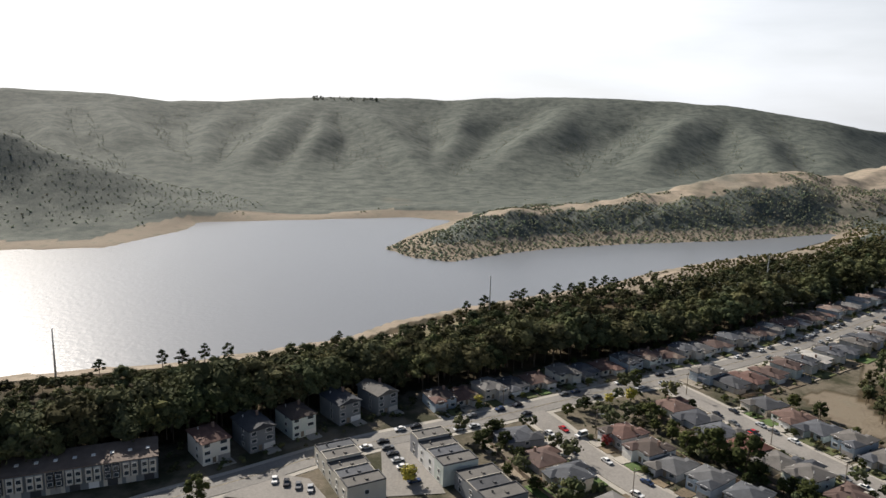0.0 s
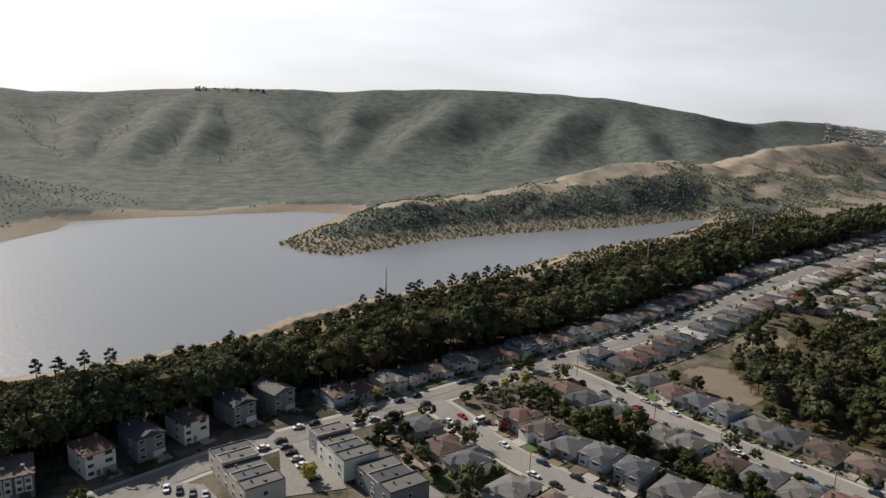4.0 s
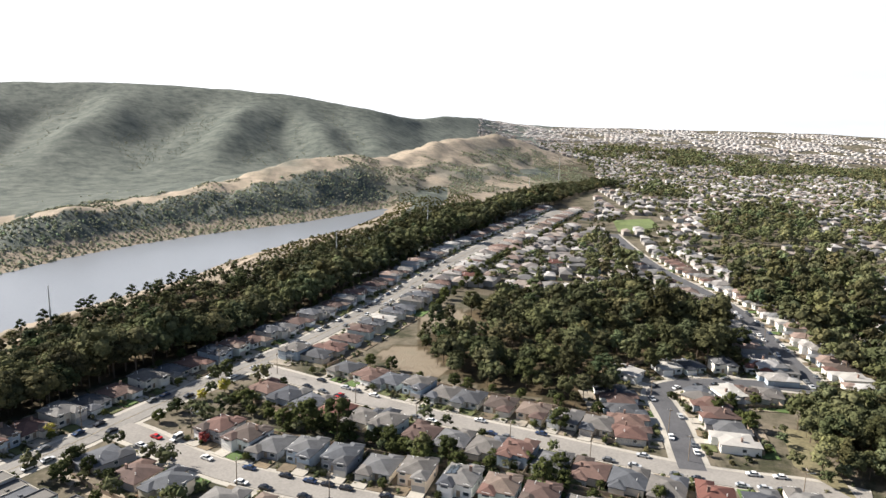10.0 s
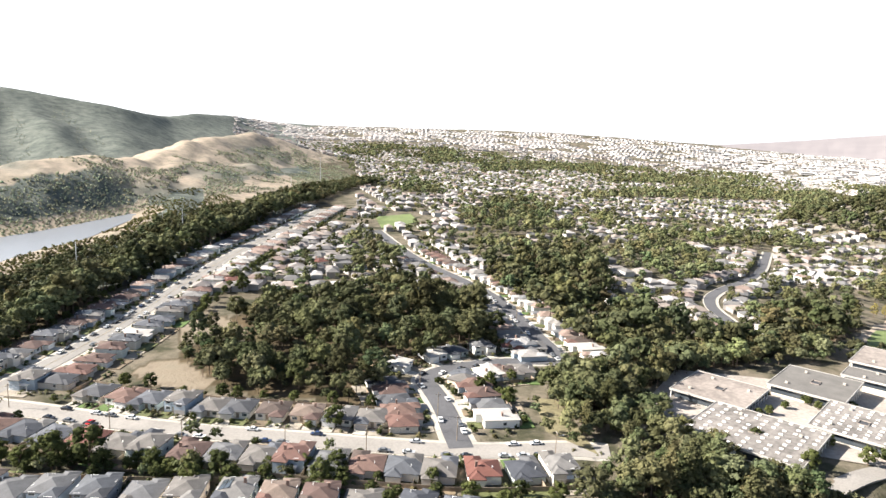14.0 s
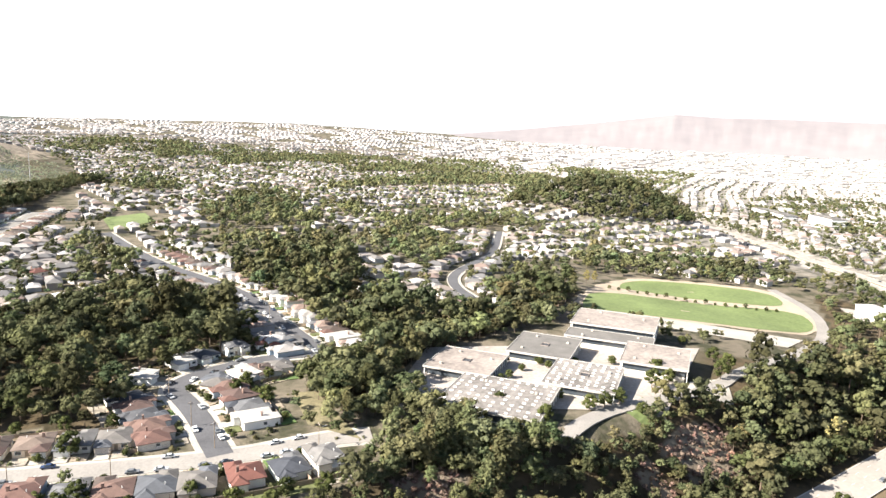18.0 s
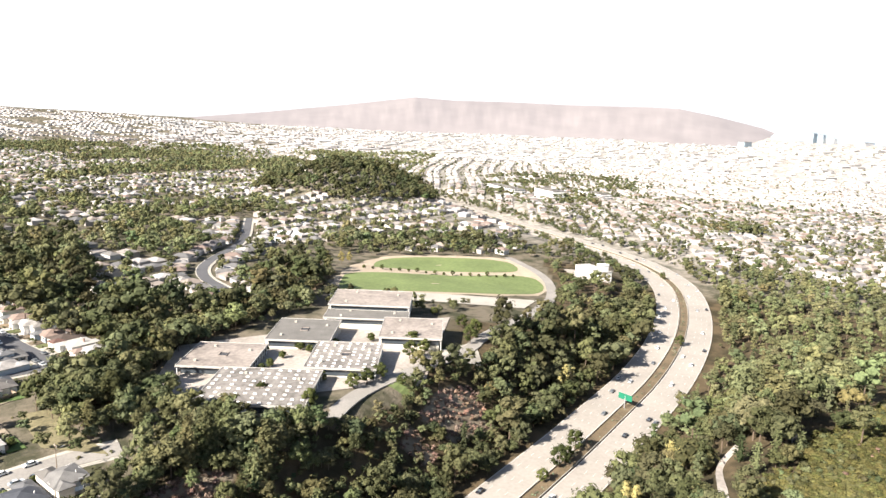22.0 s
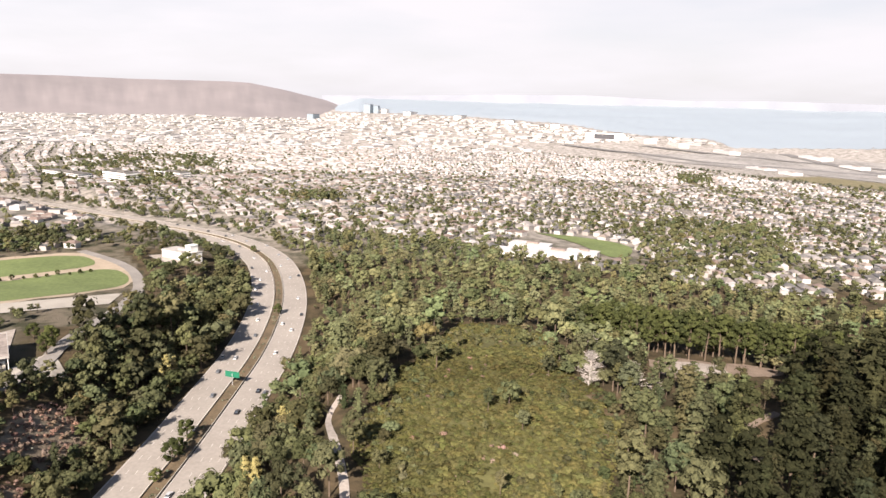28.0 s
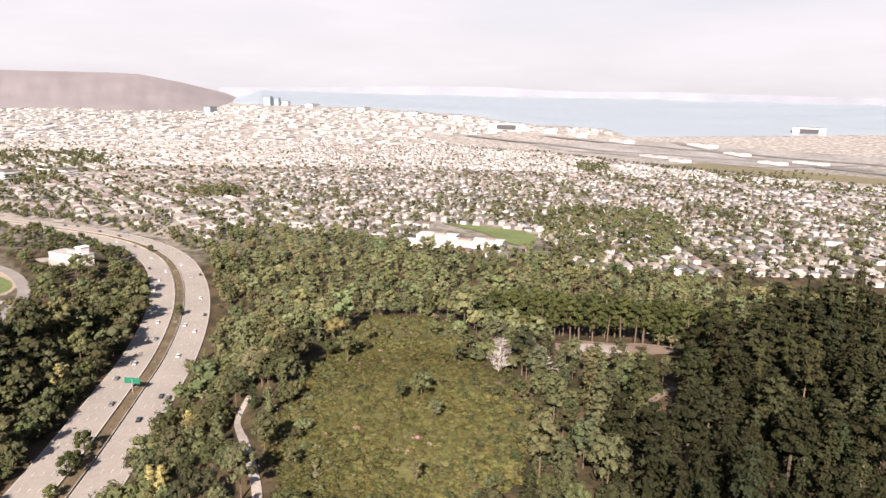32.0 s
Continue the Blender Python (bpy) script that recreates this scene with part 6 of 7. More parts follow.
def blocks(x0, x1, y0, y1, turn, lot, deep, cross, keep, seed):
    """House sites on both sides of parallel streets, in a turned grid; returns places and headings."""
    g = np.random.default_rng(seed)
    u, w = np.meshgrid(np.arange(x0, x1, lot), np.arange(y0, y1, deep))
    row = np.tile((np.arange(u.shape[0]) % 2)[:, None], (1, u.shape[1]))
    w = w + np.where(row == 0, deep * 0.16, -deep * 0.16)
    ok = (np.floor(u / cross) * cross + 14 < u)
    u = u + 16 * wave(u, w, 260, seed) + g.normal(0, 0.8, u.shape)
    w = w + 22 * wave(w, u, 330, seed + 2) + g.normal(0, 0.8, u.shape)
    c, s = math.cos(turn), math.sin(turn)
    x, y = (u * c - w * s)[ok], (u * s + w * c)[ok]
    k = keep(x, y)
    return x[k], y[k], np.full(k.sum(), turn) + g.normal(0, 0.06, k.sum())


def polar(x, y):
    return np.degrees(np.arctan2(-x, y)), np.hypot(x, y)


def plain_keep(x, y):
    az, r = polar(x, y)
    s = (x - y) * 0.7071
    return (s > 548) & ~inside(x, y, AIRFIELD) & ~inside(x, y, WOODS_EAST) & (r < 2500) & (az < -74) & (az > -180) & (line_distance(x, y, FREEWAY)[0] > 45) & ((line_distance(x, y, FREEWAY)[2] < 0) | (az < -118))


tracts = [blocks(-2600, 2600, -2600, 2600, radians(turn), 12.5, 23, cross, lambda x, y: plain_keep(x, y) & (np.digitize(polar(x, y)[0] + 4 * wave(x, y, 150, 3), (-145, -122)) == i), 21 + i) for i, (turn, cross) in enumerate(((49, 150), (18, 190), (-8, 170)))]
x, y, a = (np.concatenate(q) for q in zip(*tracts))
k = ~(inside(x, y, PLAIN_OPEN))
# beyond 1500 m the same houses take the paler, hazed materials
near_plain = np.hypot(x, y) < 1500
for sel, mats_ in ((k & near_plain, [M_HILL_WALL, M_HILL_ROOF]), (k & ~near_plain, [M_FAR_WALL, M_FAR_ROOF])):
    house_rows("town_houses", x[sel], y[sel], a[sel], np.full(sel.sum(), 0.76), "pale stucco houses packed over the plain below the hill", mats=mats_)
gx = rng.uniform(-0, 2500, 26000)
gy = rng.uniform(-2500, 100, 26000)
k = plain_keep(gx, gy) & (rng.uniform(0, 1, 26000) < 0.5 + 0.45 * (wave(gx, gy, 90, 4) > 0.3))
gx, gy = gx[k], gy[k]
grove = spread([(440, -640), (560, -760), (640, -760), (520, -560), (470, -560)], 13, 28)
grove2 = spread([(500, -760), (560, -760), (430, -1000), (330, -960), (400, -760)], 14, 29)
gx, gy = np.concatenate([gx, grove[0], grove2[0]]), np.concatenate([gy, grove[1], grove2[1]])
k = ~inside(gx, gy, PLAIN_OPEN)
gx, gy = gx[k], gy[k]
ex, ey = rng.uniform(0, 1400, 16000), rng.uniform(-1500, -100, 16000)
k = plain_keep(ex, ey) & (np.hypot(ex, ey) < 1500) & ~inside(ex, ey, PLAIN_OPEN) & (wave(ex, ey, 60, 2) > -0.5)
gx, gy = np.concatenate([gx, ex[k]]), np.concatenate([gy, ey[k]])
close = np.hypot(gx, gy) < 1100
for sel, kinds in ((close, BLOB), (~close, TINY)):
    scatter("town_trees", kinds, gx[sel], gy[sel], rng.uniform(0.3, 1.0, sel.sum()) ** 1.3 * 1.15, [M_LEAF, M_BARK], "street and garden trees between the houses of the plain", "trees", 0.5, 1.5, seed=22, trunk=False)


def hills_wooded(x, y):
    """Above 0.2 in the wooded patches; further off, uneven belts of trees."""
    out = np.where(np.hypot(x, y) > 2000, wave(x, y, 75, 8) + 0.7 * wave(x, y, 33, 9), -1.0)
    for p in PATCHES:
        out = np.where(ragged(x, y, p, 22, 34), 1.0, out)
    return out


def hills_keep(x, y):
    az, r = polar(x, y)
    far = (line_distance(x, y, FREEWAY)[2] > 0) | (az > -90)
    return (r > 470) & (r < 3000) & (az < np.where(r < 740, -34, np.where(r < 1750, -46.5, -37))) & ((line_distance(x, y, STREET_A)[2] < 0) | (r > 900)) & ~((x > 255) & (x < 700) & (y < 112) & (y > -160)) & (az > -101) & far & (line_distance(x, y, FREEWAY)[0] > 50) & (hills_wooded(x, y) < 0.2) & (wave(x, y, 52, 3) + 0.5 * wave(x, y, 21, 7) > -0.55) & clear_of(x, y, 4) \
        & ((x - 1190) ** 2 + (y - 70) ** 2 > 125 ** 2) & ~inside(x, y, BELT) & ~inside(x, y, WOODS_SCHOOL) & ~inside(x, y, WOODS_MID) & ~inside(x, y, WOODS_GULLY) & ~inside(x, y, WOODS_BANK) & ~((x > 505) & (x < 660) & (y < 55) & (y > -150)) & ~((x > 560) & (x < 700) & (y > 500) & (y < 580))


x, y, a = blocks(-3000, 3000, -3000, 3000, radians(-38), 14, 27, 160, hills_keep, 23)
house_rows("hill_houses", x, y, a, np.full(len(x), 0.9), "pale houses in winding rows over the northern hills", mats=[M_HILL_WALL, M_HILL_ROOF])
# houses along the bending street and behind the long street
hx, hy, ha = [], [], []
gh = random.Random(51)
for pts, offs, s0, s1, step in ((STREET_F, (18, -18), 8, 430, 13), (STREET_A, (-48, -74), 700, 1160, 14), (STREET_E, (44, 70), 150, 360, 14), (STREET_E, (-42,), 20, 360, 14)):
    for off in offs:
        s = s0
        while s < s1:
            px_, py_, a = along(pts, s)
            hx.append(px_ - math.sin(a) * off)
            hy.append(py_ + math.cos(a) * off)
            ha.append(a + gh.uniform(-0.08, 0.08))
            s += step * gh.uniform(0.95, 1.3)
hx, hy, ha = np.array(hx), np.array(hy), np.array(ha)
k = clear_of(hx, hy, -2) & ~inside(hx, hy, WOODS_GULLY) & ~inside(hx, hy, WOODS_BANK) & ~inside(hx, hy, WOODS_MID) & ~((hx > 560) & (hx < 700) & (hy > 495) & (hy < 580))
for sx_, sy_ in SITES:
    k &= np.hypot(hx - sx_, hy - sy_) > 14
house_rows("valley_houses", hx[k], hy[k], ha[k], np.full(k.sum(), 0.95), "pale houses along the farther streets", mats=[M_HILL_WALL, M_HILL_ROOF])
tx_ = np.concatenate([hx + gh.uniform(-3, 3) + 9 * np.cos(ha + q) for q in (0.6, 2.6, 4.4)])
ty_ = np.concatenate([hy + 9 * np.sin(ha + q) for q in (0.6, 2.6, 4.4)])
k = clear_of(tx_, ty_, -3) & (rng.uniform(0, 1, len(tx_)) < 0.6)
scatter("valley_trees", LOW, tx_[k], ty_[k], rng.uniform(0.3, 0.7, k.sum()), [M_LEAF, M_BARK], "garden trees among the farther houses", "trees", 0.7, 1.3, seed=64)
gx, gy = spread([(250, 430), (560, 480), (900, 800), (2000, 2300), (3000, 1000), (2900, -200), (1300, -40), (700, -120), (600, 60), (480, 110), (400, 140), (420, 300)], 12, 24)
az, r = polar(gx, gy)
hw = hills_wooded(gx, gy)
k = (az < np.where(r < 740, -36, np.where(r < 1750, -45, -38))) & ((line_distance(gx, gy, STREET_A)[2] < 0) | (r > 900)) & (az > -101) & (r > 440) & ~((gx > 255) & (gx < 700) & (gy < 60) & (gy > -160)) & (r < 2600) & clear_of(gx, gy, 6, 40) & ((hw > 0.16) | (rng.uniform(0, 1, len(gx)) < 0.65)) & ~((gx > 505) & (gx < 660) & (gy < 55) & (gy > -150)) \
    & ~((gx > 560) & (gx < 700) & (gy > 500) & (gy < 580)) & (rng.uniform(0, 1, len(gx)) < 1.3 - r / 3600)
gx, gy = gx[k], gy[k]
far_off, hw = np.hypot(gx, gy), hw[k]
# tints up to 2.2 put distance haze into the leaf colour
for sel, kinds, lo, hi in (((far_off < 1150) & (hw > 0.16), LOW, 0.6, 1.15), ((far_off < 1150) & (hw <= 0.16), LOW[:3], 0.3, 0.85), ((far_off >= 1150) & (hw > 0.16), BLOB, 1.1, 1.9), ((far_off >= 1150) & (hw <= 0.16), TINY, 0.6, 1.35)):
    scatter("hill_town_trees", kinds, gx[sel], gy[sel], rng.uniform(lo, hi, sel.sum()), [M_LEAF, M_BARK], "clumps of dark trees among the hill houses", "trees", 0.8, 2.2, seed=25, trunk=False)


def beyond_keep(x, y):
    az, r = polar(x, y)
    return (r > 3000) & (r < 4300) & (az < -37) & (az > -92) & (hills_wooded(x, y) < 0.3)


x, y, a = blocks(-4400, 4400, -4400, 4400, radians(-30), 26, 44, 260, beyond_keep, 27)
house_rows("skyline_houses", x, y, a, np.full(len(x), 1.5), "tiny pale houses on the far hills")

# groves of tall trees on the plain
for i, p in enumerate([[(1243, -175), (1671, -225), (1896, -360), (1862, -551), (1669, -654), (1322, -495), (1163, -341), (1140, -220)], [(514, -667), (547, -808), (477, -794), (431, -869), (308, -675), (284, -542), (326, -504), (391, -544)], [(799, -1253), (707, -1568), (503, -1899), (446, -1692), (620, -1379), (721, -1132)], [(895, -413), (997, -460), (962, -549), (873, -498)], [(841, -1261), (1000, -1500), (940, -1540), (828, -1364)], [(560, -1380), (420, -1390), (240, -1480), (250, -1510), (430, -1430), (570, -1420)]]):
    x, y = spread(p, 26 if i == 2 else 13, 90 + i)
    k = ~inside(x, y, PLAIN_OPEN) & (wave(x, y, 30, 4) > (0.1 if i in (0, 2) else -0.6)) & (line_distance(x, y, FREEWAY)[0] > 40)
    scatter("grove", BLOB, x[k], y[k], rng.uniform(0.9, 1.6, k.sum()), [M_LEAF, M_BARK], "grove of tall dark trees among the houses", "trees", 0.8, 1.4, seed=95 + i, trunk=False)


# ---- far mountain, bay and far shore ----
def far_hills(name, az, el, foot, r, depth, mat, label, step=0.5, rough=0.0):
    """A distant ridge with a true slope, on the rim of the land."""
    step = step / 3
    a = np.arange(az[0], az[-1] + 1e-6, step) if az[-1] > az[0] else np.arange(az[0], az[-1] - 1e-6, -step)
    e = np.interp(a, az if az[-1] > az[0] else az[::-1], el if az[-1] > az[0] else el[::-1])
    v, n = [], 18
    for i, (q, top) in enumerate(zip(a, e)):
        for j in range(n):
            t = j / (n - 1)
            rr = r - depth * (1 - t)
            zf, zt = EYE_Z + (r - depth) * math.tan(radians(foot)), EYE_Z + r * math.tan(radians(max(top, foot + 0.02)))
            bump = rough * math.sin(math.pi * t) * (1.3 * math.sin(q * 1.3 + 2 * t) + 0.9 * math.sin(q * 2.9 - 3 * t) + 0.6 * math.sin(q * 6.1 + 4 * t) + 0.35 * math.sin(q * 13.0 - 9 * t))
            rr2 = rr + bump * 60
            v.append((-math.sin(radians(q)) * rr2, math.cos(radians(q)) * rr2, zf + (zt - zf) * t ** 0.85 + bump * (zt - zf) * 0.1))
    m = len(a)
    f = [(i * n + j, i * n + j + 1, (i + 1) * n + j + 1, (i + 1) * n + j) for i in range(m - 1) for j in range(n - 1)]
    me = fast_mesh(name, v, f, [mat], smooth=True)
    return tagged(new(name, me), label, "hills", kind="structure")


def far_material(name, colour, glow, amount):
    """Plain distant backdrop: a little emission stands in for miles of lit air."""
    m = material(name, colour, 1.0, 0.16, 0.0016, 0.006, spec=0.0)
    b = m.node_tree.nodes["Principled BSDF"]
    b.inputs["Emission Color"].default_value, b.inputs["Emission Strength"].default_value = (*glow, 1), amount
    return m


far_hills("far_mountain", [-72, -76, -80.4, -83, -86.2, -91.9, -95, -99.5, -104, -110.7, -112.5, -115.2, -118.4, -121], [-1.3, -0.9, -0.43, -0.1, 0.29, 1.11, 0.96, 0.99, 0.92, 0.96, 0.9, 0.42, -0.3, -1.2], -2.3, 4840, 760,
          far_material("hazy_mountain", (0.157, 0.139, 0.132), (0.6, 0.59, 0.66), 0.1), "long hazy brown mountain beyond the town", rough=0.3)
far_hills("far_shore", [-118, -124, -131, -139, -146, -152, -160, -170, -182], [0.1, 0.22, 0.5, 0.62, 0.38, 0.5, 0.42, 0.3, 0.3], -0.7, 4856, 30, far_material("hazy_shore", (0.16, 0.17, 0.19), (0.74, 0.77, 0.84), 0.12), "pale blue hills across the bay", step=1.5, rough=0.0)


def bay_sheet():
    az = np.arange(-182, -118.9, 0.25)
    shore = np.interp(az, [-182, -172, -167, -158, -150, -149, -148, -143, -139.3, -138, -130, -125, -119], [-2.3, -2.3, -2.12, -2.64, -3.0, -2.6, -2.41, -2.29, -1.94, -1.66, -1.3, -1.17, -1.1])
    rr = np.arange(2400, 4871, 12.0)
    v, m = [], 26
    for q, s in zip(az, shore):
        x, y = -np.sin(radians(q)) * rr, np.cos(radians(q)) * rr
        el = np.degrees(np.arctan2(ground(x, y) - EYE_Z, rr))
        r0 = float(np.interp(s + 0.03 * math.sin(q * 9) + 0.02 * math.sin(q * 23), el, rr))
        for t in np.linspace(0, 1, m):
            r = r0 + (4868 - r0) * t
            v.append((-math.sin(radians(q)) * r, math.cos(radians(q)) * r, 0.0))
    v = np.array(v)
    v[:, 2] = ground(v[:, 0], v[:, 1]) + np.tile(np.clip(np.linspace(0, 1, m) * 40, 0.6, 5.0), len(az))
    f = [(i * m + j, i * m + j + 1, (i + 1) * m + j + 1, (i + 1) * m + j) for i in range(len(az) - 1) for j in range(m - 1)]
    return tagged(new("bay", fast_mesh("bay", v, np.array(f)[:, ::-1], [M_BAY], smooth=True)), "pale blue-grey water of the bay", "water", kind="structure")


M_BAY = water_material("bay_water", (0.29, 0.34, 0.38), 0.55, 0.02)
bay_sheet()


# ---- things on the plain ----
def place_az(az, r):
    return -math.sin(radians(az)) * r, math.cos(radians(az)) * r


def hall(name, az, r, w, d, h, turn, label, roof=None, wall=None, mouth=0.0, floors=0, category="building"):
    x, y = place_az(az, r)
    root = tagged(new(name), label, category)
    root.matrix_basis = pose(x, y, gz(x, y), 0, 0, turn)
    part("wall", Shape().box(-w / 2, -d / 2, -4, w / 2, d / 2, h), wall or M_WHITE, root)
    part("roof", Shape().box(-w / 2 - 0.4, -d / 2 - 0.4, h, w / 2 + 0.4, d / 2 + 0.4, h + 0.7).box(-w * 0.2, -d * 0.2, h + 0.7, w * 0.1, d * 0.1, h + 2.2), roof or M_ROOF_FLAT, root)
    if mouth:
        part("hangar_door", Shape().box(-w * mouth / 2, -d / 2 - 0.6, 0, w * mouth / 2, -d / 2 + 0.1, h * 0.82), M_DARKTRIM, root)
    for k in range(floors):
        part("window_band", Shape().box(-w / 2 - 0.15, -d / 2 - 0.15, 1.4 + 3.5 * k, w / 2 + 0.15, d / 2 + 0.15, 2.9 + 3.5 * k), M_GLASS, root)
    return root


hall("hangar", -140.4, 3050, 150, 60, 26, 222, "white aircraft hangar with a wide dark door", mouth=0.55)
hall("hangar", -162.6, 3300, 120, 60, 24, 198, "white aircraft hangar beside the bay", mouth=0.6)
hall("office_block", -103.05, 1297, 64, 26, 17, 20, "white office block with ribbon windows", floors=4)
hall("office_block", -99.5, 1376, 110, 24, 11, 20, "low white office building with ribbon windows", floors=3)
hall("office_block", -106.6, 1396, 75, 24, 9, 20, "low white office building beyond the freeway", floors=2)
hall("office_block", -83.5, 1210, 45, 18, 9, -20, "white office building on the wooded hill", floors=2)
M_TOWER = material("tower_cladding", (0.22, 0.27, 0.31), 0.4, 0.15, 0.05, 0.4)
for i, (az, r, w, h) in enumerate(((-117.3, 4000, 60, 30), (-121.6, 3900, 30, 45), (-122.2, 3920, 24, 40), (-122.9, 3950, 40, 22), (-125, 3900, 120, 14), (-129, 3800, 160, 14), (-133, 3600, 150, 14), (-136.5, 3500, 130, 16))):
    hall("tower_block" if h > 25 else "warehouse", az, r, w, 40, h, -az + 180, "grey-blue tower block near the bay" if h > 25 else "long pale warehouse near the bay", floors=0, wall=M_TOWER if h > 25 else None)
gw = np.random.default_rng(77)
n = 5200
waz, wr = gw.uniform(-180, -72, n), gw.uniform(2400, 4250, n)
wx, wy = -np.sin(np.radians(waz)) * wr, np.cos(np.radians(waz)) * wr
wel = np.degrees(np.arctan2(ground(wx, wy) - EYE_Z, wr))
k = wel < np.interp(waz, [-182, -172, -167, -158, -150, -149, -148, -143, -139.3, -138, -130, -125, -119, -72], [-2.3, -2.3, -2.2, -2.75, -3.1, -2.7, -2.5, -2.35, -2.0, -1.75, -1.4, -1.27, -1.2, -1.2]) - 0.05
k &= ~inside(wx, wy, AIRFIELD)
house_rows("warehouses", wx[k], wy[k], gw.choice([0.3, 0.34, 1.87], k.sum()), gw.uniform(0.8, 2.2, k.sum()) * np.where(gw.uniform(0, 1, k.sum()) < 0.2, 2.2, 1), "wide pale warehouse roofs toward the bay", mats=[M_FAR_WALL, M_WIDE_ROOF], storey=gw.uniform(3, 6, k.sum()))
wt = k & (gw.uniform(0, 1, n) < 0.5)
scatter("far_trees", TINY, wx[wt] + 18, wy[wt] + 9, gw.uniform(0.5, 1.3, wt.sum()), [M_LEAF, M_BARK], "tiny trees among the far roofs", "trees", 0.8, 1.6, seed=78, trunk=False)


# ---- school ----
def draped(name, corners, mat, lift, label, kind="structure", n=14, category="ground"):
    """A four-cornered patch laid on the land."""
    (ax, ay), (bx, by), (cx, cy), (dx, dy) = corners
    u, w = np.meshgrid(np.linspace(0, 1, n), np.linspace(0, 1, n))
    x = (ax * (1 - u) + bx * u) * (1 - w) + (dx * (1 - u) + cx * u) * w
    y = (ay * (1 - u) + by * u) * (1 - w) + (dy * (1 - u) + cy * u) * w
    v = np.stack([x.ravel(), y.ravel(), ground(x.ravel(), y.ravel()) + lift], 1)
    i = np.arange(n * n).reshape(n, n)
    f = np.stack([i[:-1, :-1], i[:-1, 1:], i[1:, 1:], i[1:, :-1]], -1).reshape(-1, 4)
    p, q, r = v[f[0][0]], v[f[0][1]], v[f[0][3]]
    if np.cross(q - p, r - p)[2] < 0:
        f = f[:, ::-1]
    return tagged(new(name, fast_mesh(name, v, f, [mat])), label, category, kind=kind)


def patch(name, poly, mat, lift, label, category="ground", shake=1.5):
    """A patch of ground cover with a rounded, uneven outline, laid on the land."""
    ring = np.array(rounded(list(poly) + [poly[0]], 3)[:-1])
    ring = ring + shake * np.stack([wave(ring[:, 0], ring[:, 1], 5, 1), wave(ring[:, 1], ring[:, 0], 5, 2)], 1)
    mid, n, m = ring.mean(0), len(ring), 9
    xy = np.concatenate([mid + (ring - mid) * k for k in np.linspace(1, 0.04, m)])
    v = np.stack([xy[:, 0], xy[:, 1], ground(xy[:, 0], xy[:, 1]) + lift], 1)
    i = np.arange(n)
    f = np.concatenate([np.stack([j * n + i, j * n + (i + 1) % n, (j + 1) * n + (i + 1) % n, (j + 1) * n + i], 1) for j in range(m - 1)])
    if np.sum(ring[:, 0] * np.roll(ring[:, 1], -1) - ring[:, 1] * np.roll(ring[:, 0], -1)) < 0:
        f = f[:, ::-1]
    return tagged(new(name, fast_mesh(name, v, f, [mat])), label, category, kind="structure")


